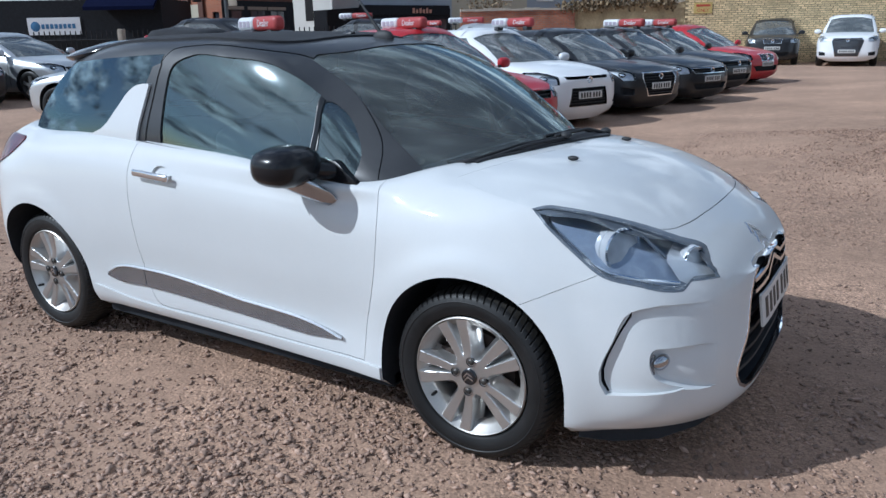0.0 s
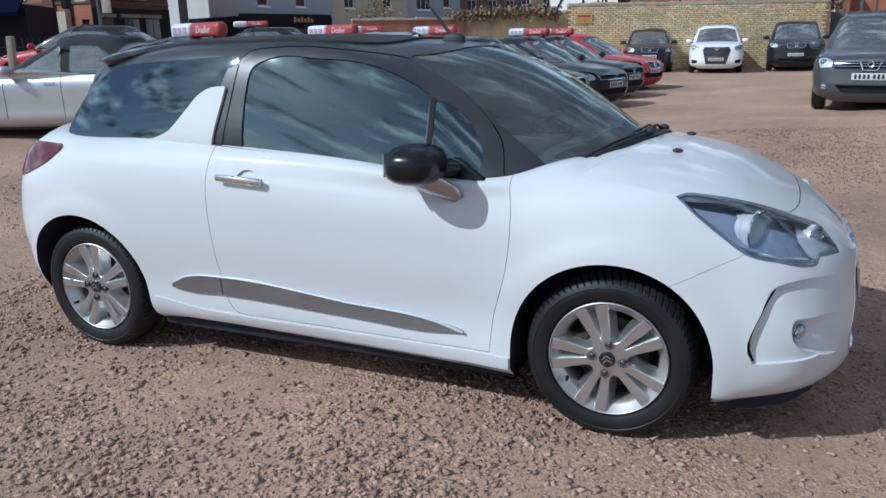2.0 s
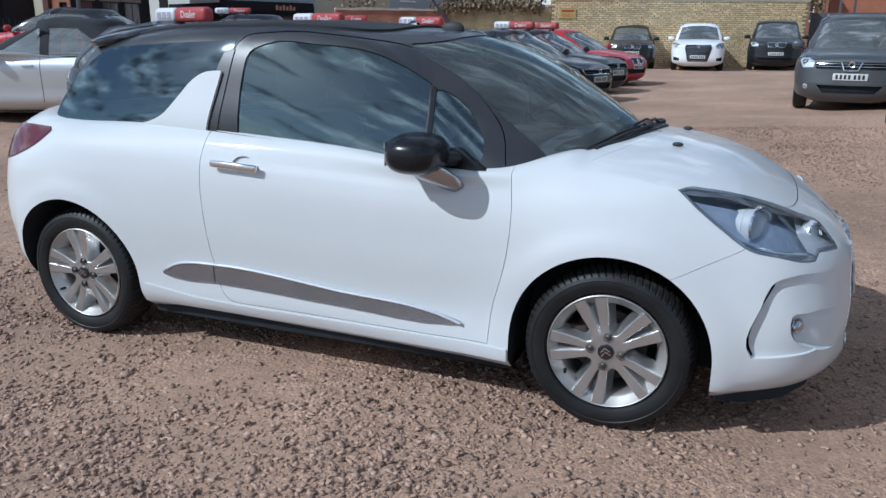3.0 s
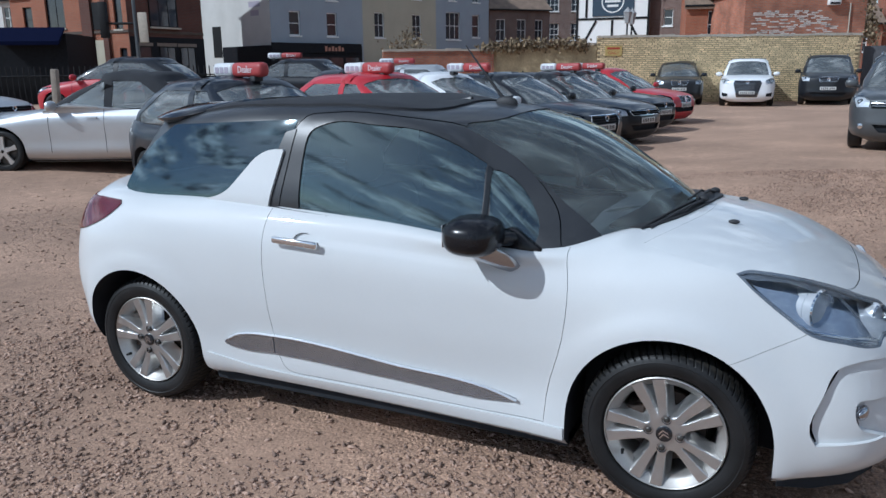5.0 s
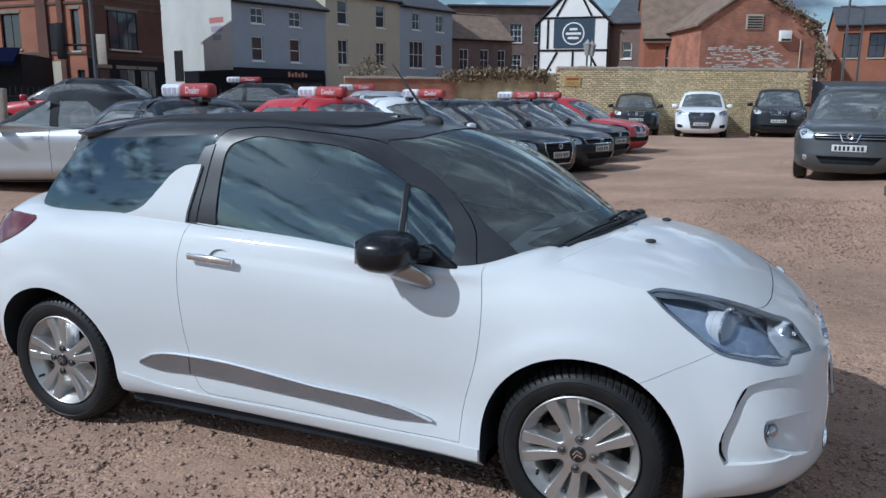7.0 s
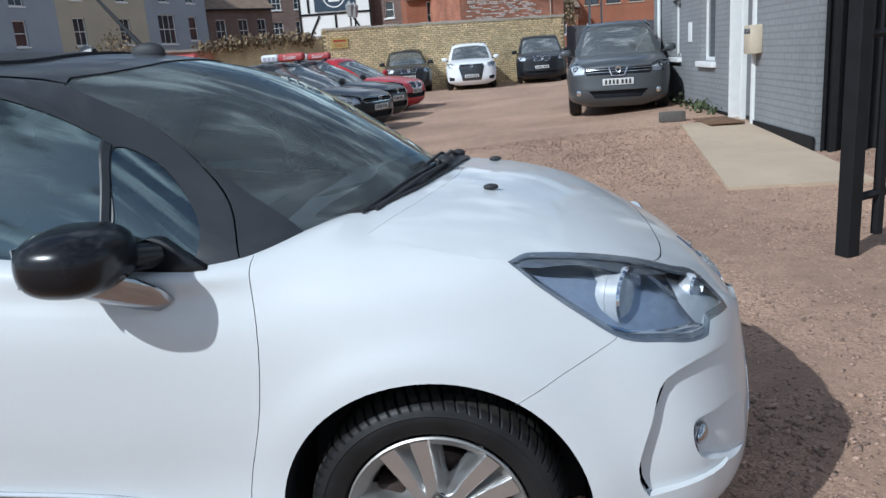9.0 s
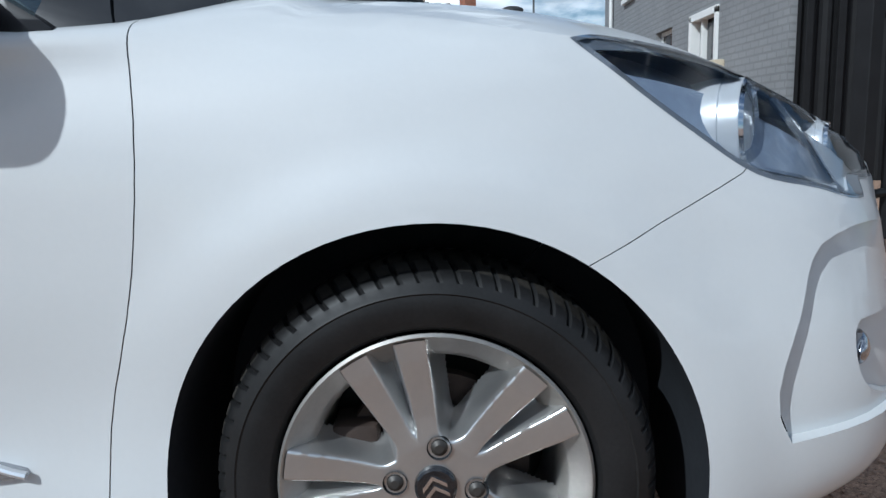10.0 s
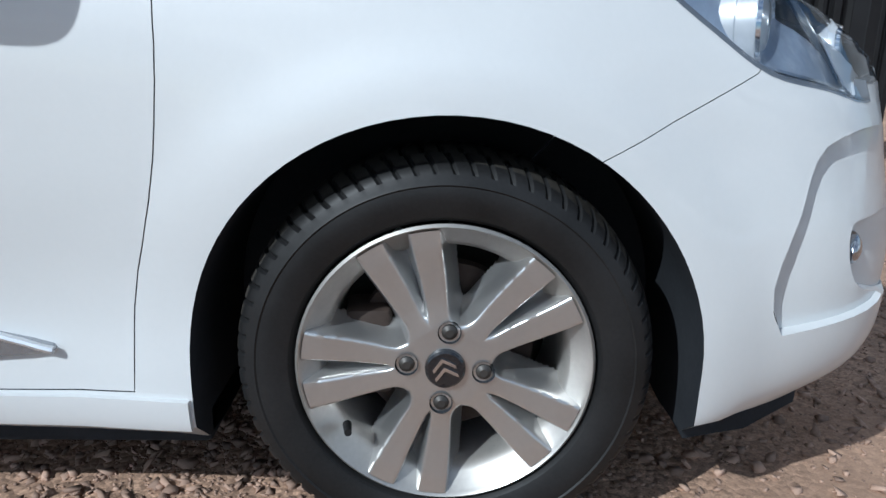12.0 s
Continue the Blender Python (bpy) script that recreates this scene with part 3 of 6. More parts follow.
door_mesh = boolean(door_mesh, cup_cut, slot=0)
cut = boolean(cut, both(prism(inset(DOOR, -.0010), "y", -1.0, -.70)), slot=1)

# front bumper, parted from the wing by a seam
BUMP = [(1.432, .614), (1.651, .719), (1.72, .79), (1.745, .87), (1.745, 1.2), (2.3, 1.2), (2.3, 0), (1.232, 0), (1.232, .4)]
bumper = part("front_bumper", boolean(cut, prism(inset(BUMP, .0008), "y", -1.1, 1.1), "INTERSECT"), [WHITE, DARK, SILVERIN], car)
body_mesh = boolean(cut, prism(inset(BUMP, -.0008), "y", -1.1, 1.1), slot=1)
# tail lamp pocket
TAIL = spline([(-1.352, .972), (-1.48, .985), (-1.70, .975), (-1.95, .955), (-1.97, .86), (-1.9, .80), (-1.72, .815), (-1.50, .872), (-1.40, .925)], 3, True)


def line_arches(me):
    """Black lining on all faces inside the wheel arches."""
    for p in me.polygons:
        c, n = p.center, p.normal
        for hx in (1.232, -1.232):
            d = math.hypot(c.x - hx, c.z - .312)
            if abs(c.y) < .845 and abs(n.y) < .6 and abs(c.x - hx) < .366 and (.33 < d < .366 or (c.z < .32 and abs(abs(c.x - hx) - .358) < .012)):
                p.material_index = 1


HULL_SIDE = np.array([v.co[:] for v in hull.vertices if v.co.y < -.3])


def side_y(x, z):
    """How far out the car's side lies at a place along it."""
    d = np.hypot(HULL_SIDE[:, 0] - x, HULL_SIDE[:, 2] - z) + 1e-4
    k = np.argsort(d)[:5]
    return float(-(HULL_SIDE[k, 1] / d[k] ** 2).sum() / (1 / d[k] ** 2).sum())


line_arches(bumper.data)
line_arches(body_mesh)
body = part("body", body_mesh, [WHITE, DARK, SILVERIN], car)
for side, m in (("r", Matrix()), ("l", MIRROR)):
    door = part("door", moved(door_mesh, m), [WHITE, DARK, SILVERIN], car)
    hy = side_y(-.30, .885)
    tilt = Matrix.Translation((-.298, -hy, .886)) @ Matrix.Rotation(radians(3.0), 4, "Y") @ Matrix.Rotation(radians(.8), 4, "Z")
    handle = part("handle", moved(mesh_of(box(-.112, .112, -.041, -.022, -.0155, .0155, .009, 3), tilt), m), CHROME, door, "chrome door handle")
    for x0 in (-.098, .080):
        part("handle_mount", moved(mesh_of(box(x0, x0 + .018, -.026, .012, -.008, .008, .003), tilt), m), WHITE, handle)
    tail = part("tail_lamp", moved(boolean(shell(hull, .006, .05), prism(TAIL, "y", -1.0, -.25), "INTERSECT"), m), REDLENS, car, "dark red tail lamp")
    # trim strip low on the door, bright upper edge
    STRIP = spline([(-.730, .378), (-.685, .412), (-.602, .438), (-.454, .446), (.162, .399), (.561, .364), (.677, .334), (.632, .327), (.156, .335), (-.469, .360), (-.648, .359)], 4, True)
    for nm, x0, x1, mm in (("trim_strip", -.4515, 1.0, BRUSHED), ("trim_strip", -1.0, -.4575, BRUSHED)):
        sm = boolean(shell(hull, .011, .02), prism(STRIP, "y", -1.0, -.5), "INTERSECT")
        sm = boolean(sm, mesh_of(box(x0, x1, -2, 2, 0, 1)), "INTERSECT")
        part(nm, moved(sm, m), mm, car, "satin grey side strip")
    edge = spline([(-.705, .398), (-.65, .425), (-.602, .4365), (-.454, .4445), (.162, .3975), (.561, .3630), (.676, .334)], 6)
    part("strip_edge", moved(mesh_of(tube([(x, -side_y(x, z) - .010, z) for x, z in edge], .0060, 8)), m), EDGEM, car, "chrome upper edge of the side strip")
    # headlamp: bowl, reflectors, dark bezel, clear lens
    lens_m = boolean(shell(hull, .0015, .004), prism(inset(LAMP, .004), "y", -1.0, -.29), "INTERSECT")
    lamp = part("headlamp", moved(boolean(shell(hull, -.042, .004), prism(inset(LAMP, -.01), "y", -1.0, -.10), "INTERSECT"), m), LAMPBED, car, "clear headlamp with chrome reflectors")
    lens = part("lens", moved(lens_m, m), LENS, lamp, "clear plastic lens")
    lens.visible_shadow = False
    rim = boolean(shell(hull, .0005, .02), prism(LAMP, "y", -1.0, -.29), "INTERSECT")
    rim = boolean(rim, prism(inset(LAMP, .007), "y", -1.2, 0), slot=0)
    part("bezel", moved(rim, m), BROWM, lamp)
    BROW = np.concatenate([spline([(1.427, .898), (1.455, .906), (1.505, .902), (1.622, .880), (1.735, .843), (1.829, .800)], 4), spline([(1.815, .800), (1.735, .826), (1.69, .840), (1.579, .876), (1.452, .886)], 4)])
    part("brow", moved(boolean(shell(hull, -.003, .008), prism(BROW, "y", -1.0, -.25), "INTERSECT"), m), BROWM, lamp, "smoked grey upper bezel")
    for c, r, ln in (((1.695, -.622, .778), .068, .075), ((1.880, -.478, .738), .042, .03)):
        ax = Vector((.86, -.50, .05)).normalized()
        mm = Matrix.Translation(c) @ ax.to_track_quat("Y", "Z").to_matrix().to_4x4()
        ring = revolve([(r * .35, -ln * .9), (r * .75, -ln * .5), (r * .93, 0), (r, .004), (r * 1.05, 0), (r * 1.04, -ln * .35), (r * 1.08, -ln * .37), (r * 1.08, -ln * .6), (r * 1.0, -ln)], 40)
        part("reflector_bowl", moved(mesh_of(ring, mm), m), SILVERIN, lamp)
        part("bowl_rim", moved(mesh_of(revolve([(r * .95, .002), (r, .008), (r * 1.06, .002), (r, -.002)], 40), mm), m), CHROME, lamp)
        part("bulb_lens", moved(mesh_of(revolve([(0, .012), (r * .5, .009), (r * .92, -.002), (r * .92, -.006), (0, -.006)], 32), mm), m), PROJ, lamp, "pale projector lens")
        part("bulb", moved(mesh_of(ellipsoid((0, -ln * .6, 0), (r * .22, ln * .35, r * .22), 2), mm), m), CHROME, lamp)
    part("divider", moved(mesh_of(tube([(1.745, -.585, .822), (1.80, -.560, .765), (1.85, -.530, .715), (1.872, -.515, .694)], .006, 6)), m), BROWM, lamp)
    INS = [(1.80, .815), (1.86, .79), (1.92, .762), (1.985, .70), (1.975, .67), (1.90, .665), (1.86, .69), (1.82, .745)]
    part("indicator_reflector", moved(boolean(shell(hull, -.026, .004), prism(INS, "y", -1.0, -.25), "INTERSECT"), m), SILVERIN, lamp)
    part("lower_trim", moved(mesh_of(tube([(1.60, -.705, .755), (1.68, -.695, .722), (1.77, -.648, .702), (1.86, -.560, .682)], .005, 6)), m), CHROME, lamp)
    # fog lamp
    fm = Matrix.Translation((1.852, -.678, .456)) @ Vector((.93, -.36, 0)).normalized().to_track_quat("Y", "Z").to_matrix().to_4x4()
    fog = part("fog_lamp", moved(mesh_of(ellipsoid((-.006, -.002, 0), (.040, .017, .027), 3, 1.7), fm), m), FOOTM, car, "chrome fog lamp in the bumper pocket")
    part("fog_bezel", moved(mesh_of(tube([(.030, -.006, .030), (.036, -.012, 0), (.028, -.006, -.034)], .006, 6), fm), m), BROWM, fog)
    # door mirror: black cap on a chrome foot
    mirror = part("door_mirror", moved(mesh_of(ellipsoid((.530, -.872, .994), (.106, .126, .073), 4, 2.6)), m), MIRRORCAP, car, "gloss black door mirror on a chrome foot")
    fpts = [((.545, -.885, .945), .040), ((.590, -.845, .915), .040), ((.632, -.800, .878), .034), ((.655, -.775, .856), .022)]
    fb = bmesh.new()
    rings = []
    for (c, r) in fpts:
        rings.append([fb.verts.new((c[0] + r * 1.25 * math.cos(t) * .8, c[1] + r * .5 * math.sin(t), c[2] + r * .55 * math.cos(t) + r * .25 * math.sin(t))) for t in np.linspace(0, 2 * math.pi, 16, endpoint=False)])
    for a, b in zip(rings, rings[1:]):
        for k in range(16):
            fb.faces.new((a[k], a[(k + 1) % 16], b[(k + 1) % 16], b[k]))
    fb.faces.new(rings[0])
    fb.faces.new(rings[-1])
    bmesh.ops.recalc_face_normals(fb, faces=fb.faces)
    part("mirror_foot", moved(mesh_of(fb), m), FOOTM, mirror, "chrome mirror foot")
    BASE = spline([(.555, .930), (.575, .985), (.625, 1.000), (.690, .965), (.752, .920), (.70, .915), (.62, .922)], 4, True)
    part("mirror_base", moved(boolean(shell(house_hull, .022, .04), prism(BASE, "y", -1, -.3), "INTERSECT"), m), MIRRORCAP, mirror)
    part("mirror_arm", moved(mesh_of(tube([(.63, -.735, .962), (.60, -.79, .972), (.56, -.84, .985)], .030, 12)), m), MIRRORCAP, mirror)
    part("mirror_glass", moved(mesh_of(box(.4285, .4310, -.935, -.81, .95, 1.035, .001)), m), CHROME, mirror)

# grille insert
gm = boolean(shell(hull, -.05, .01), prism(GRILLE, "x", 1.8, 2.2), "INTERSECT")
grille = part("grille", gm, DARK, car, "black lower grille")
for k in range(5):
    z = .34 + .055 * k
    sm = boolean(shell(hull, -.025, .02), prism([(-.6, z), (.6, z), (.6, z + .012), (-.6, z + .012)], "x", 1.8, 2.2), "INTERSECT")
    part("grille_bar", boolean(sm, prism(GRILLE, "x", 1.8, 2.2), "INTERSECT"), PLASTIC, grille)
fr = boolean(shell(hull, .001, .02), prism(inset(GRILLE, -.009), "x", 1.8, 2.2), "INTERSECT")
part("grille_frame", boolean(fr, prism(inset(GRILLE, .002), "x", 1.7, 2.3), slot=0), CHROME, grille, "chrome grille surround")
for z0, z1 in ((.595, .608), (.632, .645)):
    sm = boolean(shell(hull, .002, .02), prism([(-.29, z0), (-.12, z0 + .006), (0, z0 + .05), (.12, z0 + .006), (.29, z0), (.29, z1), (.12, z1 + .006), (0, z1 + .055), (-.12, z1 + .006), (-.29, z1)], "x", 1.9, 2.2), "INTERSECT")
    part("chrome_bar", sm, CHROME, grille, "chrome bar across the nose")
for o in (0, .028):
    pts = [(-.045, .694 + o), (0, .722 + o), (.045, .694 + o), (.045, .706 + o), (0, .734 + o), (-.045, .706 + o)]
    part("nose_emblem", boolean(shell(hull, .004, .012), prism(pts, "x", 1.7, 2.2), "INTERSECT"), CHROME, car, "small chrome double vee on the nose")
plate = part("number_plate", boolean(shell(hull, .010, .008), prism([(-.26, .47), (.26, .47), (.26, .581), (-.26, .581)], "x", 1.9, 2.2), "INTERSECT"), PLATE, car, "white front number plate")
for k in range(7):
    y = -.20 + .065 * k + (.02 if k > 3 else 0)
    part("plate_bar", boolean(shell(hull, .0115, .004), prism([(y - .017, .49), (y + .017, .49), (y + .017, .56), (y - .017, .56)], "x", 1.9, 2.2), "INTERSECT"), INK, plate)

# glasshouse: pillars and roof shell with openings
frame_m = shell(house_hull, 0, .028)
DGLASS = np.concatenate([spline([(-.344, .99), (-.349, 1.10), (-.348, 1.224), (-.325, 1.332), (-.256, 1.364), (-.012, 1.363), (.223, 1.336), (.354, 1.287), (.476, 1.222)], 4), [(.496, .93), (.10, .965)]])
QGLASS = spline([(.508, 1.200), (.60, 1.160), (.676, 1.082), (.722, .986), (.715, .948), (.62, .938), (.532, .945), (.520, 1.05)], 4, True)
RGLASS = np.concatenate([spline([(-1.545, 1.005), (-1.40, 1.165), (-1.19, 1.325)], 4), spline([(-1.16, 1.332), (-.753, 1.355), (-.41, 1.372)], 3), [(-.45, 1.0), (-1.0, .985)]])
WS = np.concatenate([spline([(-.615, .955), (-.56, 1.17), (-.485, 1.35)], 4), spline([(-.45, 1.368), (-.2, 1.395), (0, 1.40), (.2, 1.395), (.45, 1.368)], 3), spline([(.485, 1.35), (.56, 1.17), (.615, .955)], 4), [(.3, .975), (0, .99), (-.3, .975)]])
RW = np.concatenate([spline([(-.50, 1.03), (-.47, 1.2), (-.38, 1.33)], 3), [(0, 1.345)], spline([(.38, 1.33), (.47, 1.2), (.50, 1.03)], 3)])
sides = joined(prism(DGLASS, "y", -1, -.3), prism(QGLASS, "y", -1, -.3), prism(RGLASS, "y", -1, -.3))
fm2 = boolean(frame_m, both(sides), slot=0)
fm2 = boolean(fm2, joined(prism(WS, "x", .30, 1.6), prism(RW, "x", -1.9, -1.2)), slot=0)
SEAM = np.concatenate([spline([(-.494, .96), (-.470, 1.12), (-.441, 1.251), (-.367, 1.392), (-.259, 1.408), (.088, 1.395), (.343, 1.352), (.546, 1.262), (.696, 1.145), (.775, 1.05), (.815, .93)], 4)])
rib = np.concatenate([inset(np.concatenate([SEAM, [(.3, .8)]]), -.002)[:-1], inset(np.concatenate([SEAM, [(.3, .8)]]), .002)[:-1][::-1]])
fm2 = boolean(fm2, both(boolean(shell(house_hull, .05, .06), prism(rib, "y", -1, -.3), "INTERSECT")), slot=1)
roof = part("roof_frame", fm2, [SATIN, DARK, DARK], car, "satin black pillars and roof rails")
skin = lambda o, t: shell(house_hull, o, t)
for m in (Matrix(), MIRROR):
    even_pane(part("door_glass", moved(boolean(skin(-.006, .004), prism(inset(DGLASS, -.004), "y", -1, -.3), "INTERSECT"), m), TINT, car, "tinted door window"), "y")
    even_pane(part("quarter_glass", moved(boolean(skin(-.004, .004), prism(inset(QGLASS, -.004), "y", -1, -.3), "INTERSECT"), m), TINT, car), "y")
    even_pane(part("rear_side_glass", moved(boolean(skin(.002, .004), prism(inset(RGLASS, -.006), "y", -1, -.3), "INTERSECT"), m), PRIVACY, car, "dark rear side window"), "y")
    part("window_post", moved(boolean(skin(.004, .03), prism([(.485, 1.215), (.503, 1.205), (.520, .93), (.500, .93)], "y", -1, -.3), "INTERSECT"), m), DARK, car)
    FIN = np.concatenate([spline([(-1.10, .99), (-1.04, 1.012), (-.94, 1.016), (-.847, 1.024), (-.74, 1.062), (-.66, 1.14), (-.589, 1.214), (-.53, 1.245), (-.506, 1.250), (-.448, 1.253)], 4), spline([(-.444, 1.248), (-.472, 1.12), (-.497, 1.0), (-.50, .96)], 3), [(-1.1, .96)]])
    part("rear_fin", moved(boolean(skin(.016, .035), prism(FIN, "y", -1, -.3), "INTERSECT"), m), WHITE, car, "white upswept fin behind the door")
    part("pillar_trim", moved(boolean(skin(.004, .02), prism([(-.478, 1.258), (-.452, 1.325), (-.40, 1.340), (-.452, .975), (-.507, .975)], "y", -1, -.3), "INTERSECT"), m), SATIN, car)
    part("window_seal", moved(boolean(skin(.014, .03), prism([(-.49, 1.012), (-.34, 1.002), (.10, .972), (.50, .938), (.70, .925), (.835, .916), (.835, .90), (.50, .92), (.10, .957), (-.34, .988), (-.49, .998)], "y", -1, -.3), "INTERSECT"), m), SATIN, car)
even_pane(part("windscreen", boolean(skin(-.004, .004), prism(inset(WS, -.004), "x", .30, 1.6), "INTERSECT"), SCREEN, car, "clear windscreen"), "x")
part("rear_window", boolean(skin(-.004, .004), prism(inset(RW, -.004), "x", -1.9, -1.2), "INTERSECT"), PRIVACY, car)
TOP = spline([(-1.26, -.30), (-1.15, -.43), (-.8, -.505), (-.3, -.52), (.08, -.49), (.17, -.40), (.21, 0), (.17, .40), (.08, .49), (-.3, .52), (-.8, .505), (-1.15, .43), (-1.26, .30), (-1.28, 0)], 4, True)
part("soft_top", boolean(skin(.009, .02), prism(TOP, "z", 1.2, 1.6), "INTERSECT"), CLOTH, car, "black fabric folding roof")
sp = loft([[(-1.44, 0, 1.350), (-1.42, .30, 1.348), (-1.33, .46, 1.340), (-1.18, .50, 1.345), (-1.10, .44, 1.35), (-1.10, 0, 1.355)],
           [(-1.46, 0, 1.372), (-1.44, .32, 1.370), (-1.34, .485, 1.362), (-1.16, .52, 1.372), (-1.02, .47, 1.40), (-1.02, 0, 1.41)],
           [(-1.42, 0, 1.395), (-1.40, .30, 1.393), (-1.30, .45, 1.388), (-1.14, .49, 1.400), (-1.02, .45, 1.418), (-1.02, 0, 1.428)],
           [(-1.30, 0, 1.418), (-1.28, .05, 1.418), (-1.25, .1, 1.418), (-1.1, .1, 1.428), (-1.05, .1, 1.432), (-1.05, 0, 1.432)]], 5, 3)
part("spoiler", sp, GLOSSBLACK, car, "gloss black roof spoiler")
# aerial
aer = part("aerial", mesh_of(ellipsoid((.335, 0, 1.425), (.055, .022, .035), 3, 2.2)), PLASTIC, car, "black roof aerial")
part("aerial_rod", mesh_of(tube([(.325, 0, 1.44), (.23, 0, 1.56), (.13, 0, 1.69)], .009, 8, .003)), PLASTIC, aer)
# scuttle, wipers and washer jets
COWL = spline([(1.06, -.52), (1.15, -.40), (1.235, -.12), (1.275, .15), (1.285, .34), (1.24, .44), (1.16, .45), (1.02, .50), (1.0, 0), (.98, -.50)], 4, True)
part("scuttle", boolean(shell(hull, .008, .02), prism(COWL, "z", .9, 1.2), "INTERSECT"), PLASTIC, car, "black scuttle panel below the windscreen")
for pts in ([(1.245, .40, 1.010), (1.235, .20, 1.050), (1.215, -.08, 1.052)], [(1.235, -.02, 1.040), (1.19, -.26, 1.040), (1.10, -.50, 1.002)]):
    wiper = part("wiper", mesh_of(tube([(x, y, z - .008) for x, y, z in pts], .0075, 8, .006)), PLASTIC, car)
    part("blade", mesh_of(tube([(x - .03, y - .03, z - .006) for x, y, z in pts], .005, 6)), PLASTIC, wiper)
    part("wiper_pivot", mesh_of(ellipsoid(pts[0], (.024, .024, .016), 3)), PLASTIC, wiper)
for y in (-.285, .285):
    part("washer_jet", mesh_of(ellipsoid((1.38, y, .998), (.022, .013, .009), 2)), PLASTIC, car)
SILL = np.concatenate([spline([(-.848, .222), (0, .215), (.866, .213)], 4), [(.866, .262)], spline([(.80, .264), (0, .264), (-.36, .268), (-.62, .283), (-.835, .315)], 4)])
for m in (Matrix(), MIRROR):
    part("sill", moved(boolean(shell(hull, .010, .03), prism(SILL, "y", -1.0, -.6), "INTERSECT"), m), WHITE, car, "white sill below the door")
part("sill_skirt", mesh_of(box(-.86, .87, -.74, .74, .15, .215, .01)), DARK, car)
lip = [(1.61, .722), (1.72, .690), (1.84, .60), (1.925, .45), (1.972, .25), (1.985, 0)]
LIP = [(x, -y) for x, y in lip] + lip[-2::-1]
part("front_lip", prism(LIP, "z", .152, .226), DARK, car, "black lower front lip")

# cabin
for y in (-.36, .36):
    seat = part("front_seat", mesh_of(box(-.05, .42, y - .23, y + .23, .45, .62, .05, 3)), SEAT, car)
    part("backrest", mesh_of(box(-.10, .06, y - .22, y + .22, .55, 1.08, .06, 3), Matrix.Translation((-.02, 0, .58)) @ Matrix.Rotation(radians(-14), 4, "Y") @ Matrix.Translation((.02, 0, -.58))), SEAT, seat)
    part("headrest", mesh_of(ellipsoid((-.22, y, 1.17), (.05, .13, .09), 3, 3)), SEAT, seat)
bench = part("rear_seat", mesh_of(box(-1.02, -.55, -.56, .56, .45, .62, .05, 3)), SEAT, car)
part("backrest", mesh_of(box(-1.15, -1.0, -.56, .56, .55, 1.0, .05, 3)), SEAT, bench)
dash = part("dashboard", mesh_of(box(.60, 1.02, -.64, .64, .62, .925, .06, 3)), SATIN, car)
part("instrument_hood", mesh_of(ellipsoid((.62, -.36, .92), (.10, .18, .05), 3, 2.4)), SATIN, dash)
swm = Matrix.Translation((.46, -.36, .86)) @ Matrix.Rotation(radians(-65), 4, "Y")
ringp = [(.175 + .014 * math.cos(a), .014 * math.sin(a)) for a in np.linspace(0, 2 * math.pi, 9)]
wheel_s = part("steering_wheel", mesh_of(revolve(ringp, 40, "z"), swm), PLASTIC, car)
part("hub", mesh_of(ellipsoid((0, 0, -.01), (.065, .065, .03), 3), swm), PLASTIC, wheel_s)
for a in (0, 120, 240):
    part("spoke", mesh_of(box(.03, .17, -.02, .02, -.01, .01, .004), swm @ Matrix.Rotation(radians(a + 90), 4, "Z")), PLASTIC, wheel_s)
part("rear_view_mirror", mesh_of(ellipsoid((.53, 0, 1.31), (.025, .11, .035), 3, 3)), PLASTIC, car)


# wheels: five twin-spoke alloys
def spoke_face(R, turn):
    """The cast face of the wheel: twin blades that widen to the rim and run into the hub with soft fillets."""
    nr, na = 74, 520
    r = np.linspace(.028, R - .009, nr)[:, None]
    a = np.linspace(0, 2 * math.pi, na, endpoint=False)[None]
    off = np.abs((a - radians(turn) + radians(36)) % radians(72) - radians(36))
    q = np.clip((r - .1) / .1065, -.6, 1)
    blade = np.abs(r * (off - (.214 - .020 * q))) - (.0146 + .0064 * q)
    hubd = r - .064 + 0 * a
    k = .024
    mix = np.clip(.5 + .5 * (hubd - blade) / k, 0, 1)
    e = hubd * (1 - mix) + blade * mix - k * mix * (1 - mix)
    face = .0035 + .003 * np.sin(np.clip((r - .06) / .12, 0, 1) * math.pi) - .005 * np.clip((r - .10) / .11, 0, 1)
    s = np.clip(e / .013, 0, 1)
    y = face + .046 * s * s * (3 - 2 * s) * .6 + .046 * s * .4 + 2.2 * np.clip(e - .013, 0, 1) + .0006 * np.clip((.004 + e) / .004, 0, 1)
    keep = (e < .021)
    idx = np.arange(nr * na).reshape(nr, na)
    nxt = np.roll(idx, -1, 1)
    ok = keep[:-1] & keep[1:] & np.roll(keep, -1, 1)[:-1] & np.roll(keep, -1, 1)[1:]
    faces = np.stack([idx[:-1], idx[1:], nxt[1:], nxt[:-1]], -1)[ok]
    used, inv = np.unique(faces, return_inverse=True)
    co = np.stack([r * np.cos(a), y, r * np.sin(a)], -1).reshape(-1, 3)[used]
    me = bpy.data.meshes.new("face")
    me.from_pydata(co.tolist(), [], inv.reshape(-1, 4).tolist())
    me.update()
    return me


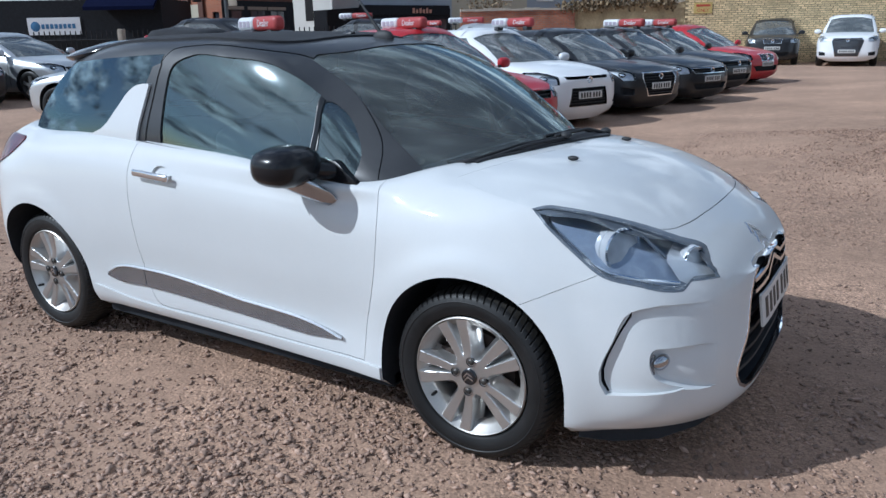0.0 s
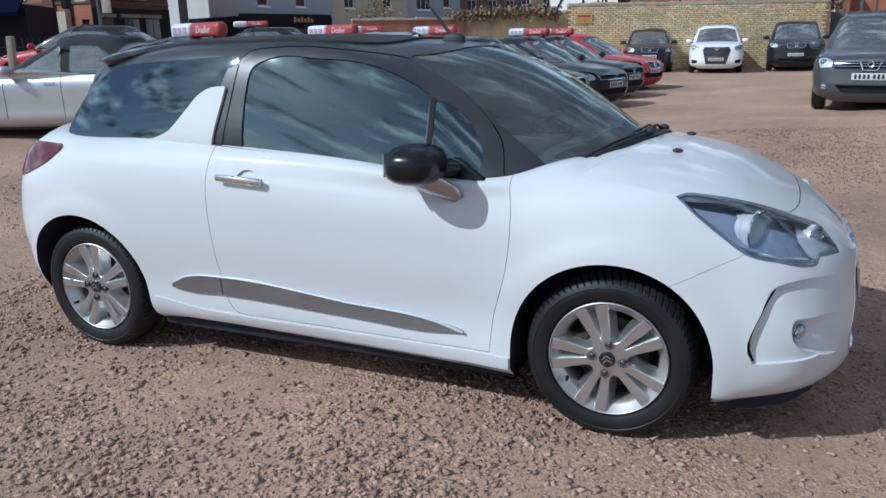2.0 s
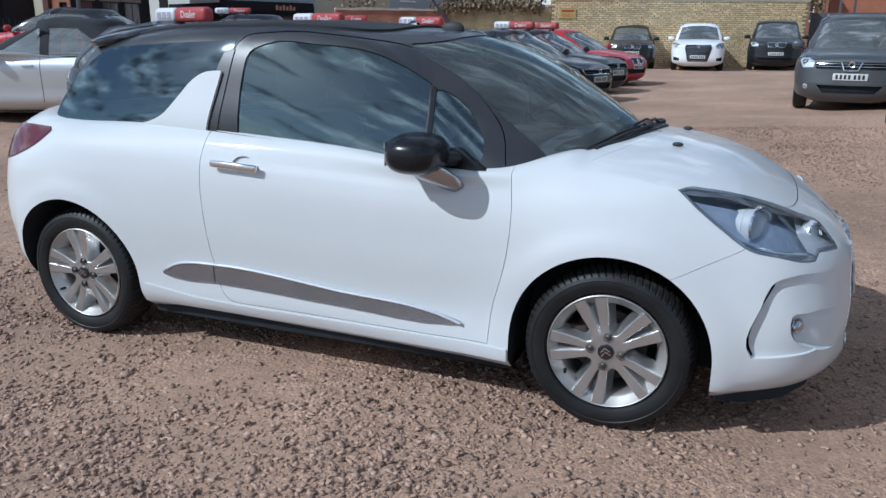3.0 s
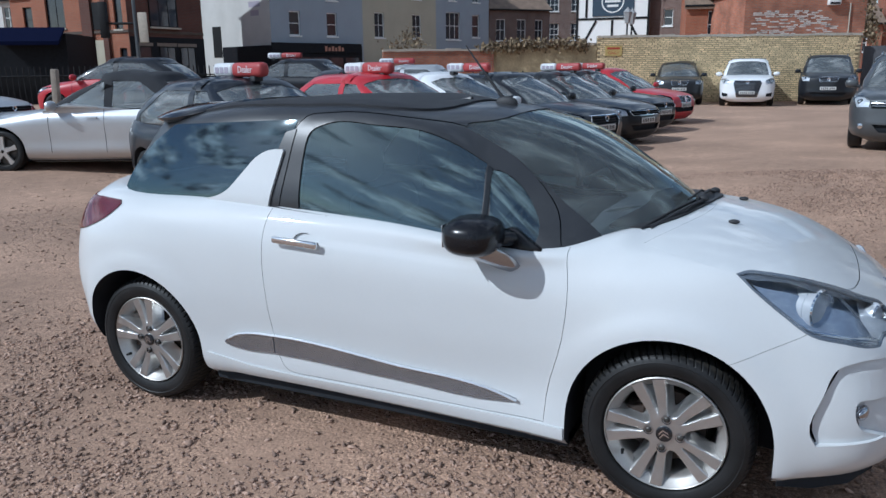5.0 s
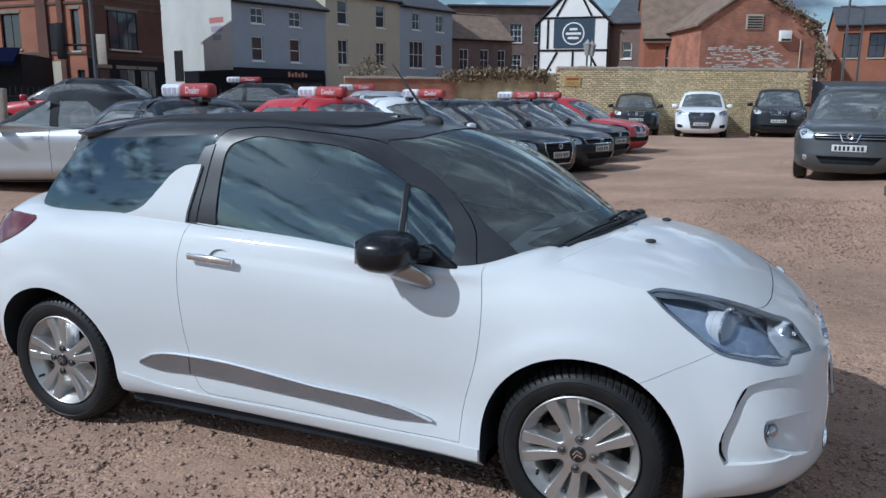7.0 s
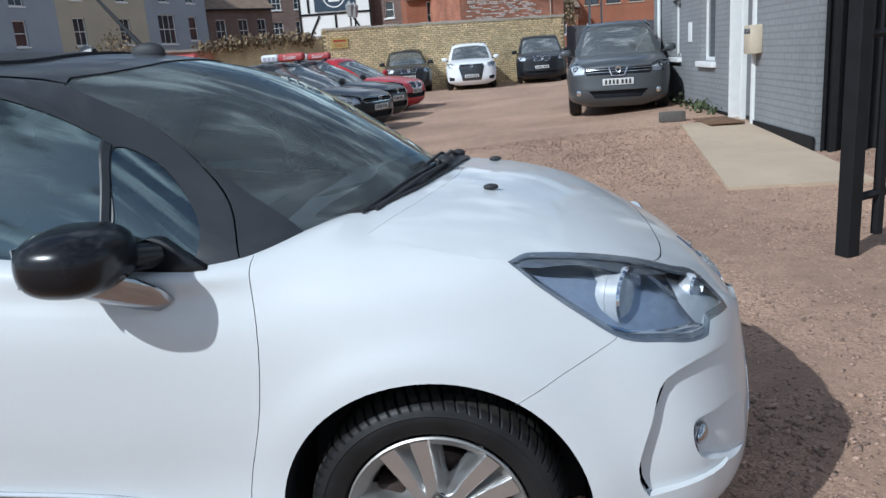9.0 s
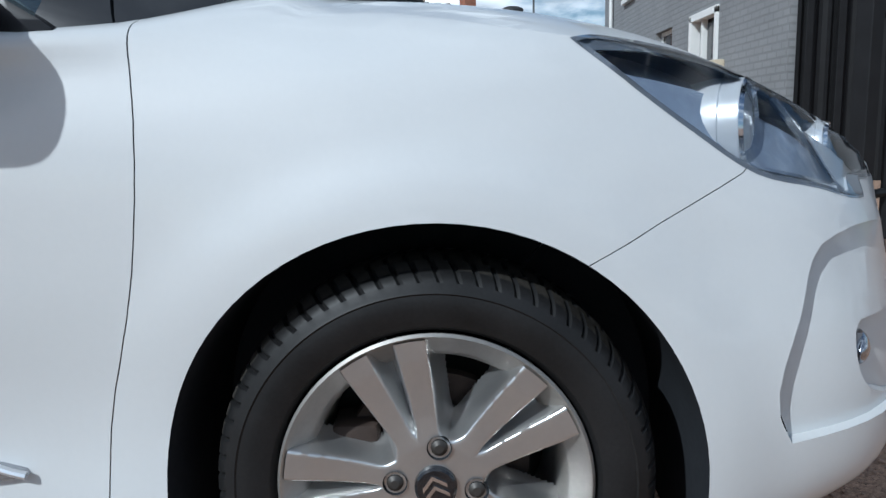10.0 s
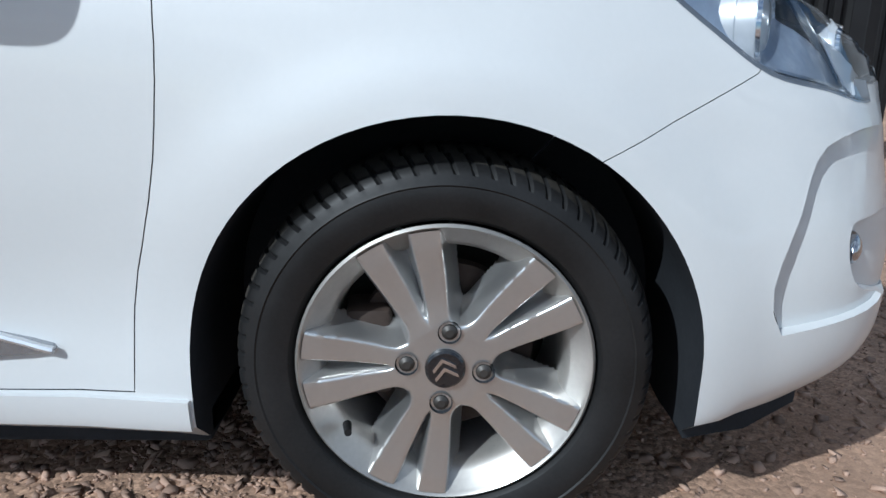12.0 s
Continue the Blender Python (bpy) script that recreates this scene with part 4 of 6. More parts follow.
def alloy_wheel(parent, m, turn):
    R = .2165
    barrel = revolve([(R - .001, .006), (R, .0), (R - .004, -.004), (R - .008, .000), (R - .011, .006), (R - .030, .022), (R - .040, .040), (R - .044, .09), (R - .05, .17), (R - .03, .20)], 96)
    wheel = part("wheel", moved(mesh_of(barrel), m), ALLOYRIM, parent, "silver five twin-spoke alloy wheel")
    part("spokes", moved(spoke_face(R, turn), m), ALLOY, wheel, sharp=50)
    cap = part("centre_cap", moved(mesh_of(revolve([(0, -.007), (.026, -.006), (.029, -.003), (.030, .004)], 40)), m), GLOSSBLACK, wheel, "dark centre cap")
    for o in (-.006, .008):
        pts = [(-.017, o - .008), (0, o + .006), (.017, o - .008), (.017, o - .002), (0, o + .012), (-.017, o - .002)]
        part("cap_bar", moved(moved(prism(pts, "y", -.009, -.006), Matrix.Rotation(radians(-14), 4, "Y")), m), CHROME, cap)
    for k in range(4):
        a = radians(84 + 90 * k)
        c = (.056 * math.cos(a), 0, .056 * math.sin(a))
        well = revolve([(.017, -.0005), (.0155, .003), (.0150, .020), (0, .020)], 24)
        part("bolt_seat", moved(mesh_of(well, Matrix.Translation(c)), m), DARK, wheel)
        nut = revolve([(0, -.003), (.006, -.003), (.0085, -.001), (.0115, .001), (.0125, .006), (.0125, .02)], 12)
        part("bolt", moved(mesh_of(nut, Matrix.Translation(c)), m), ALLOYDARK, wheel)
    a = radians(214)
    part("valve", moved(mesh_of(tube([(.176 * math.cos(a), .012, .176 * math.sin(a)), (.170 * math.cos(a), -.018, .170 * math.sin(a))], .007, 12, .0055)), m), RUBBER, wheel)
    # inside of the barrel, far darker than the rim's silver
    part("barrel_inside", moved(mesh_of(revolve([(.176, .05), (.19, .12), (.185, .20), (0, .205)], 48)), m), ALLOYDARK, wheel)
    part("brake_disc", moved(mesh_of(revolve([(.05, .085), (.07, .082), (.135, .082), (.137, .10), (0, .10)], 48)), m), IRON, wheel)
    part("brake_caliper", moved(mesh_of(box(-.15, -.08, .05, .13, -.07, .07, .012)), m), IRON, wheel)
    # tyre with notched shoulders
    n = 420
    prof = [(.2175, .012), (.222, .002), (.2265, -.004), (.232, -.0065), (.250, -.0115), (.262, -.012), (.270, -.0105), (.2725, -.0125), (.2765, -.0105), (.286, -.007), (.2945, -.001), (.3005, .010), (.3045, .024), (.3075, .042), (.3075, .046), (.309, .065), (.309, .10), (.3075, .14), (.300, .165), (.27, .185), (.225, .18)]
    tb = bmesh.new()
    rings = []
    for i in range(n):
        t = 2 * math.pi * i / n
        groove = i % 6 == 0
        ring = []
        for j, (r, d) in enumerate(prof):
            if groove and 10 <= j <= 16:
                r, d = r - .0035, d + (.003 if j < 12 else 0)
            if j == 14:
                r -= .007
            tw = .012 * max(0, j - 9) * (1 if j < 17 else .5)
            ring.append(tb.verts.new((r * math.cos(t + tw), d, r * math.sin(t + tw))))
        rings.append(ring)
    for i in range(n):
        a, b = rings[i], rings[(i + 1) % n]
        for j in range(len(prof) - 1):
            f = tb.faces.new((a[j], b[j], b[j + 1], a[j + 1]))
            f.material_index = int(11 <= j < 17 and 1 <= i % 6 < 5)
    bmesh.ops.recalc_face_normals(tb, faces=tb.faces)
    part("tyre", moved(mesh_of(tb), m), [RUBBER, TREAD], wheel, "black road tyre with notched tread", sharp=28)


for x, turn in ((1.232, 109.5), (-1.232, 96)):
    alloy_wheel(car, pose(x, -.790, .305), turn)
    alloy_wheel(car, pose(x, .790, .305, 0, 0, 180), turn)

# ---- parked cars ----
PAINTS = {}


def paint(name, c, metal=0.0):
    if name not in PAINTS:
        PAINTS[name] = mat(name, c, 0.42, metal, coat=0.55, var=0.05, scale=2.0, spec=.3)
        PAINTS[name].node_tree.nodes["Principled BSDF"].inputs["Coat Roughness"].default_value = 0.08
    return PAINTS[name]


# the strong veil holds the pale sky mirrored in parked cars' windows
GLASSD = glass("car_window_glass", (0.22, 0.25, 0.26), 1.95, veil=.15)

LAMPIN = mat("grey_lamp_inside", (0.78, 0.80, 0.83), 0.25, 0.25, var=0.1)
GLASSC = glass("clear_car_glass", (0.62, 0.68, 0.68), 1.9, veil=.22)


def simple_wheel(parent, m, r, rim, spokes=5, width=.20):
    k = r / .32
    wheel = part("wheel", moved(mesh_of(revolve([(0, .03), (.05 * k, .02), (.06 * k, .06), (rim * .9, .08), (rim * .96, .01), (rim, 0), (rim + .004, .02), (rim, .05)], 36)), m), ALLOYDARK, parent)
    bm = bmesh.new()
    for i in range(spokes):
        t = 2 * math.pi * i / spokes + .3
        c, s = math.cos(t), math.sin(t)
        secs = []
        for q, w, d in ((.0, .045, .0), (.5, .032, .004), (1, .045, .002)):
            rr = rim * (.10 + .88 * q)
            secs.append([bm.verts.new((rr * c - u * w * k * s, d + dd, rr * s + u * w * k * c)) for u, dd in ((-1, .02), (-.8, 0), (.8, 0), (1, .02))])
        for a, b in zip(secs, secs[1:]):
            for j in range(3):
                bm.faces.new((a[j], a[j + 1], b[j + 1], b[j]))
    part("spokes", moved(mesh_of(bm), m), ALLOY, wheel)
    part("tyre", moved(mesh_of(revolve([(rim, .02), (rim + .01, -.004), (rim + (r - rim) * .5, -.010), (r - .03, -.004), (r - .008, .012), (r, .04), (r, width - .04), (r - .02, width), (rim, width - .02)], 40)), m), RUBBER, wheel)
    return wheel


def parked_car(name, label, m, paint_m, L=4.3, W=1.8, H=1.46, wb=2.6, fo=.85, belt=.95, nose=.72, hood=.92, cowl=.95, wtop=.05, rtop=-1.35, tail=-1.95, tailz=.98, r=.32, rim=.215,
               grille="wide", grille_m=None, roof_m=None, group="parked cars", deck=None, spokes=5, glass_m=None, rails=False, lamps=True, side_trim=None):
    """A parked car, nose to +x, wheels on z 0, middle of the wheelbase at x 0.
    nose: height of the bonnet's front edge; hood: its height at the scuttle; cowl, wtop, rtop, tail: where the windscreen starts and ends and the rear screen starts and ends; deck: boot length behind the rear screen."""
    ob = thing(name, label, "car", group)
    xf, xr, hw = wb / 2 + fo, wb / 2 + fo - L, W / 2
    glass_m, roof_m, grille_m = glass_m or GLASSD, roof_m or paint_m, grille_m or GLOSSBLACK
    g = .19 if H < 1.55 else .24

    def loop(z_r, z_s, z_f, y, xr_in, xf_in, flare=0.0):
        zz = lambda t: z_r + (z_s - z_r) * min(1, t * 2) if t < .5 else z_s + (z_f - z_s) * (t - .5) * 2
        a, b = xr + xr_in, xf - xf_in
        return [(a, 0, z_r), (a + .02, y * .55, z_r), (a + .13, y * .86, z_r), (a + .38, y * .975, zz(.15)), (-wb / 2, y + flare, zz(.25)), (-wb / 4, y, zz(.4)), (wb / 4, y, zz(.55)), (wb / 2, y + flare, zz(.75)),
                (b - .42, y * .975, zz(.85)), (b - .16, y * .84, z_f), (b - .03, y * .5, z_f), (b, 0, z_f)]

    low_z = g + .02
    l0 = loop(low_z + .08, low_z, low_z, hw - .07, .06, .06)
    l1 = loop(low_z + .16, low_z + .08, low_z + .08, hw - .02, .02, .02)
    l2 = loop(.48, .45, .42, hw - .015, 0, 0, .01)
    l3 = loop(.68, .66, .58, hw - .005, 0, .01, .012)
    l4 = loop(.84, .82, nose - .06, hw - .012, .02, .03, .008)
    # shoulder line: belt along the side, bonnet edge in front
    zt = tailz
    l5 = loop(zt - .05, belt - .04, nose, hw - .05, .05, .07)
    fx = xf - .12
    hh = lambda x: hood + (nose + .03 - hood) * min(1, max(0, (x - cowl) / (fx - cowl))) ** 1.7
    l6 = [(xr + .10, 0, zt), (xr + .12, hw * .5, zt), (xr + .2, hw * .78, zt), (xr + .4, hw - .12, zt), (-wb / 2, hw - .10, belt + .01), (-wb / 4, hw - .095, belt), (wb / 4, hw - .10, belt - .01),
          (cowl - .05, hw - .14, hood - .015), ((cowl + fx) / 2, hw - .22, hh((cowl + fx) / 2) - .01), (fx - .25, hw - .32, hh(fx - .25) - .005), (fx - .04, hw * .45, hh(fx)), (fx, 0, hh(fx))]
    l7 = [(x if x < fx - .3 else x - .15, y * .5, z + (.012 if x > cowl - .1 else 0)) for x, y, z in l6]
    l8 = [(x if x < fx - .3 else x - .1, 0, z + (.008 if x > cowl - .1 else 0)) for x, y, z in l7]
    keel2 = [(x * .9, 0, g) for x, y, z in l0]
    hull2 = loft([keel2, l0, l1, l2, l3, l4, l5, l6, l7, l8], 3, 3)
    for v in hull2.vertices:
        # the bonnet is one even crown, a little raised along its middle
        if v.co.x > cowl - .05 and abs(v.co.y) < hw - .12 and v.co.z > nose - .02:
            q = abs(v.co.y) / hw
            crown_z = hh(v.co.x) + .022 - .05 * q ** 2 - .05 * q ** 6 - .05 * smooth01((v.co.x - fx + .2) / .3)
            v.co.z += (crown_z - v.co.z) * smooth01((hw - .12 - abs(v.co.y)) / .12) * smooth01((v.co.x - cowl + .05) / .15)
    hull2.update()
    ar = r + .045
    arches = []
    for cx in (wb / 2, -wb / 2):
        for s in (1, -1):
            pts = [(cx + ar * math.cos(a), r + ar * math.sin(a)) for a in np.linspace(0, math.pi, 18)] + [(cx - ar, .02), (cx + ar, .02)]
            arches.append(prism(pts, "y", -s * (hw + .1), -s * (hw - .32)))
    bodym = boolean(hull2, joined(*arches), slot=1)
    # front openings
    gw = hw * .62
    if grille == "wide":
        outs = [[(-gw, nose - .02), (gw, nose - .02), (gw * .9, nose - .11), (-gw * .9, nose - .11)], [(-gw, .42), (gw, .42), (gw * .8, .30), (-gw * .8, .30)]]
    elif grille == "single":
        outs = [[(-gw * .72, nose + .0), (gw * .72, nose + .0), (gw * .80, nose - .10), (gw * .58, .34), (-gw * .58, .34), (-gw * .80, nose - .10)], [(-hw * .92, .50), (-hw * .68, .46), (-hw * .68, .36), (-hw * .90, .36)], [(hw * .92, .50), (hw * .68, .46), (hw * .68, .36), (hw * .90, .36)]]
    elif grille == "kidney":
        outs = [[(-.32, nose + .02), (-.03, nose + .02), (-.03, nose - .14), (-.27, nose - .14)], [(.32, nose + .02), (.03, nose + .02), (.03, nose - .14), (.27, nose - .14)], [(-gw, .46), (gw, .46), (gw * .8, .33), (-gw * .8, .33)]]
    elif grille == "trapeze":
        outs = [[(-gw * .65, .60), (gw * .65, .60), (gw * .75, .34), (-gw * .75, .34)], [(-gw * .85, nose), (gw * .85, nose), (gw * .8, nose - .045), (-gw * .8, nose - .045)], [(-hw * .93, .56), (-hw * .68, .36), (-hw * .92, .34)], [(hw * .93, .56), (hw * .68, .36), (hw * .92, .34)]]
    else:
        outs = [[(-gw, nose - .03), (gw, nose - .03), (gw * .95, nose - .13), (-gw * .95, nose - .13)], [(-gw * .9, .46), (gw * .9, .46), (gw * .7, .33), (-gw * .7, .33)]]
    for o in outs:
        bodym = boolean(bodym, prism(o, "x", xf - .24, xf + .3), slot=1)
    LA = [(-hw * .97, nose + .065), (-hw * .80, nose + .07), (-gw * 1.02, nose - .0), (-gw * 1.04, nose - .115), (-hw * .86, nose - .125)]
    lampcut = prism(LA, "x", xf - .62, xf + .3)
    sk = shell(hull2, .002, .01)
    body2 = part("body", boolean(bodym, both(lampcut), slot=1) if lamps else bodym, [paint_m, DARK, DARK], ob)
    if lamps:
        inner = shell(hull2, -.045, .01)
        for mm in (Matrix(), MIRROR):
            hl = part("headlamp", moved(boolean(inner, prism(inset(LA, -.02), "x", xf - .7, xf + .3), "INTERSECT"), mm), LAMPIN, ob)
            part("lens", moved(boolean(sk, prism(LA, "x", xf - .62, xf + .3), "INTERSECT"), mm), LENS, hl)
            part("reflector", moved(mesh_of(ellipsoid((xf - .30, -hw * .80, nose - .035), (.09, .055, .05), 2)), mm), CHROME, hl)
    for k, o in enumerate(outs):
        gr = part("grille", boolean(shell(hull2, -.06, .01), prism(inset(o, -.01), "x", xf - .5, xf + .3), "INTERSECT"), DARK, ob)
        if k == 0 or (grille == "kidney" and k == 1):
            zs = np.array([p[1] for p in o])
            fr2 = boolean(shell(hull2, .006, .03), prism(inset(o, -.012), "x", xf - .4, xf + .3), "INTERSECT")
            part("surround", boolean(fr2, prism(inset(o, .004), "x", xf - .6, xf + .4)), grille_m, gr)
            for z in np.arange(zs.min() + .03, zs.max() - .01, .045):
                bmx = boolean(shell(hull2, -.012, .025), prism([(-hw, z), (hw, z), (hw, z + .012), (-hw, z + .012)], "x", xf - .4, xf + .3), "INTERSECT")
                part("grille_bar", boolean(bmx, prism(o, "x", xf - .4, xf + .3), "INTERSECT"), BRUSHED if grille == "kidney" or H > 1.6 else PLASTIC, gr)
    part("emblem", mesh_of(revolve([(.035, .0), (.052, -.008), (.055, 0), (.03, .004)], 20, "x"), Matrix.Translation((xf - .015, 0, nose - .06)) @ Matrix.Diagonal((-1, 1, 1, 1))), CHROME, ob)
    pz = .50 if H < 1.55 else .60
    if grille in ("single", "trapeze"):
        pz = .50
    pl = part("number_plate", mesh_of(box(xf + .002, xf + .010, -.26, .26, pz - .055, pz + .056, .003)), PLATE, ob, "white front number plate")
    for k in range(7):
        y = -.20 + .063 * k + (.02 if k > 3 else 0)
        part("plate_bar", mesh_of(box(xf + .0105, xf + .012, y - .018, y + .018, pz - .038, pz + .036)), INK, pl)
    # glasshouse with columns at the pillars
    if deck is not None:
        tx = xr + deck
    else:
        tx = tail
    zr = H
    hb, ht = hw - .10, hw - .30
    def gl(z_w, z_m, z_t, y, f):
        # f: 0 at the belt, 1 at the roof
        xa = cowl + .10 + (wtop - cowl - .10) * f
        xe = tx + (rtop - tx) * f
        xs = [xe, xe + .03, xe + .16, xe + .24, -wb / 2 + .35 + .25 * f, -.30, -.20, xa - .62 + .15 * f, xa - .30 + .03 * f, xa - .20 + .02 * f, xa - .03, xa]
        ys = [0, y * .6, y * .93, y * .97, y, y, y, y, y * .985, y * .96, y * .55, 0]
        zs = [z_t, z_t, z_t, z_t, z_m, z_m, z_m, z_m, z_w, z_w, z_w, z_w]
        return list(zip(xs, ys, zs))
    lv = [gl(hood - .04, belt - .03, zt - .03, hb, 0), gl(hood + (zr - hood) * .5, belt + (zr - belt) * .5, zt + (zr - zt) * .5, hb - .07, .5),
          gl(zr - .09, zr - .075, zr - .10, ht + .04, .92), gl(zr - .02, zr - .02, zr - .035, ht - .04, 1.0)]
    cr = [(x * .8 + (wtop + rtop) / 2 * .2, y * .55, zr + .01) for x, y, z in lv[-1]]
    crz = [(x, 0, zr + .016) for x, y, z in cr]
    un = [(x * .9, 0, z - .03) for x, y, z in lv[0]]
    gh = loft([un] + lv + [cr, crz], 2, 2)
    frame2 = shell(gh, 0, .03)
    A = lambda f: cowl + .10 + (wtop - cowl - .10) * f
    xa0, xa1, e0, e1 = A(.06), A(.86), tx, tx + (rtop - tx) * .86
    zb, zu = belt + .015, zr - .115
    fw_ = [(-.24, zb), (-.24, zu), (xa1 - .22, zu - .01), (xa0 - .42, zb + .03), (xa0 - .46, zb)]
    rw_ = [(-.36, zb), (-.36, zu), (e1 + .42, zu - .01), (e0 + .42, zb + .08), (e0 + .44, zb)]
    qs = [fw_, rw_]
    glasses = joined(*[prism(q, "y", -hw - .1, -.2) for q in qs])
    ws_ = [(-hb + .10, hood + .0), (-ht + .02, zr - .075), (0, zr - .05), (ht - .02, zr - .075), (hb - .10, hood + .0)]
    rs_ = [(-hb + .16, zt + .04), (-ht + .06, zr - .13), (ht - .06, zr - .13), (hb - .16, zt + .04)]
    frame2 = boolean(frame2, both(glasses), slot=1)
    frame2 = boolean(frame2, joined(prism(ws_, "x", (xa0 + wtop) / 2 - .45, xf), prism(rs_, "x", xr - .2, rtop + .12)), slot=1)
    part("roof", frame2, [roof_m, PLASTIC, PLASTIC], ob)
    pane = shell(gh, -.006, .005)
    for q in qs:
        for mm in (Matrix(), MIRROR):
            part("window", moved(boolean(pane, prism(inset(q, -.005), "y", -hw - .1, -.2), "INTERSECT"), mm), glass_m, ob)
    part("windscreen", boolean(pane, prism(inset(ws_, -.005), "x", (xa0 + wtop) / 2 - .45, xf), "INTERSECT"), glass_m, ob)
    part("rear_window", boolean(pane, prism(inset(rs_, -.005), "x", xr - .2, rtop + .12), "INTERSECT"), glass_m, ob)
    part("cabin", mesh_of(box(tx + .35, cowl - .15, -hb + .12, hb - .12, .5, belt + .0, .05)), SEAT, ob)
    for y in (-.36, .36):
        part("front_seat", mesh_of(box(-.30, -.14, y - .2, y + .2, belt - .1, min(belt + .25, zr - .22), .05)), SEAT, ob)
    for mm in (Matrix(), MIRROR):
        mi = part("door_mirror", moved(mesh_of(ellipsoid((cowl - .28, -hw - .06, belt + .06), (.06, .11, .075), 3, 2.6)), mm), paint_m, ob)
        part("mirror_arm", moved(mesh_of(tube([(cowl - .26, -hw + .08, belt - .0), (cowl - .27, -hw - .04, belt + .03)], .025, 8)), mm), PLASTIC, mi)
        for xd in (-.26, cowl - .18):
            seam = boolean(shell(hull2, .0015, .004), prism([(xd, .30), (xd + .007, .30), (xd + .007, belt), (xd, belt)], "y", -hw - .1, -.3), "INTERSECT")
            part("door_seam", moved(seam, mm), DARK, ob)
        part("door_handle", moved(boolean(shell(hull2, .025, .02), prism([(-.16, .80), (.0, .80), (.0, .822), (-.16, .822)], "y", -hw - .1, -.3), "INTERSECT"), mm), side_trim or paint_m, ob)
        if rails:
            part("roof_rail", moved(mesh_of(tube([(wtop - .25, -ht + .04, zr - .02), (wtop - .35, -ht + .03, zr + .045), (rtop + .35, -ht + .03, zr + .045), (rtop + .2, -ht + .05, zr - .02)], .016, 8)), mm), BRUSHED, ob)
    part("underbody", mesh_of(box(xr + .4, xf - .35, -hw + .16, hw - .16, g - .03, g + .1, .02)), DARK, ob)
    for cx in (wb / 2, -wb / 2):
        simple_wheel(ob, pose(cx, -hw + .03, r), r, rim, spokes)
        simple_wheel(ob, pose(cx, hw - .03, r, 0, 0, 180), r, rim, spokes)
    ob.matrix_world = m
    return ob


BLACKP = paint("black_car_paint", (.008, .009, .012))
GREYP = paint("dark_grey_car_paint", (.022, .024, .028), .3)
STEELP = paint("grey_metallic_car_paint", (.085, .09, .095), .4)
REDP = paint("red_car_paint", (.42, .02, .03))
WHITEP = paint("plain_white_car_paint", (.78, .79, .80))
SILVERP = paint("silver_car_paint", (.55, .56, .57), .75)
BLUEP = paint("dark_blue_car_paint", (.012, .015, .021), .3)


def at(x, y, heading, front=None):
    """Pose on the ground; front: distance from the car's middle to its nose when x, y give the nose."""
    a = radians(heading)
    if front is not None:
        x, y = x - front * math.cos(a), y - front * math.sin(a)
    return pose(x, y, lie(x, y), 0, 0, heading)


def roof_sign(x, y, z, heading, s=1.0):
    """Magnetic dealer sign: white end with grey bars, red end with the word Dealer."""
    sign = thing("roof_sign", "white and red dealer sign standing on a car roof", "sign", "roof signs")
    h, w = .165 * s, .54 * s
    white = box(-w, -.10, -.07 * s, .07 * s, .04, .04 + h, .055, 3)
    part("white_end", white, SIGNWHITE, sign)
    red = box(-.10, w, -.072 * s, .072 * s, .04, .04 + h, .055, 3)
    part("red_end", red, SIGNRED, sign)
    for fx2 in (-.35, .35):
        part("foot", box(fx2 - .05, fx2 + .05, -.06, .06, -.01, .05, .01), PLASTIC, sign)
    for k in range(3):
        part("mark", mesh_of(box(-.46 + .11 * k, -.38 + .11 * k, -.0725 * s - .002, -.07 * s, .085, .155)), SIGNGREY, sign)
    words("Dealer", .115 * s, Matrix.Translation((.22, -.0735 * s, .04 + h / 2)) @ Matrix.Rotation(radians(90), 4, "X"), SIGNWHITE, sign)
    sign.matrix_world = pose(x, y, z, 0, 0, heading)
    return sign


SIGNWHITE = mat("sign_white", (.60, .61, .63), .4, var=.05)
SIGNRED = mat("sign_red", (.34, .045, .045), .5, var=.08)
SIGNGREY = mat("sign_grey_marks", (.33, .30, .36), .5)

ROW = -20
parked_car("saloon_car", "black hatchback with single large grille, parked in a row", at(-1.55, 10.6, ROW, 2.15), BLACKP, grille="single", grille_m=CHROME)
parked_car("hatchback_car", "white hatchback with black lower grille, parked in a row", at(-1.95, 8.3, ROW, 2.15), WHITEP, grille="trapeze", nose=.78, hood=.97, H=1.48, grille_m=GLOSSBLACK)
parked_car("estate_car", "dark grey hatchback with slim chrome grille line, parked in a row", at(-1.2, 12.8, ROW, 2.15), GREYP, grille="wide", grille_m=CHROME)
parked_car("hatchback_car", "black hatchback, parked between dark and red cars", at(-1.3, 15.5, ROW, 2.1), BLACKP, grille="wide", L=4.2)
parked_car("saloon_car", "red saloon with kidney-shaped grille, at the end of the row", at(-1.1, 18.3, ROW, 2.2), REDP, grille="kidney", grille_m=CHROME, L=4.6)
parked_car("coupe_car", "red hatchback parked beside the white hatchback", at(-1.95, 6.0, ROW, 2.1), REDP, grille="wide", L=4.1, H=1.5)
parked_car("estate_car", "dark blue estate car under a dealer sign", at(-2.2, 3.2, ROW, 2.15), BLUEP, L=4.2, W=1.72, H=1.48)
q5m = at(-.08, 26.2, -86, 2.3)
parked_car("suv_car", "white sport utility car parked nose out by the brick wall", q5m, WHITEP, L=4.66, W=1.89, H=1.66, wb=2.82, belt=1.08, nose=.92, hood=1.10, tailz=1.1, r=.37, rim=.25, grille="single", grille_m=CHROME, rails=True)
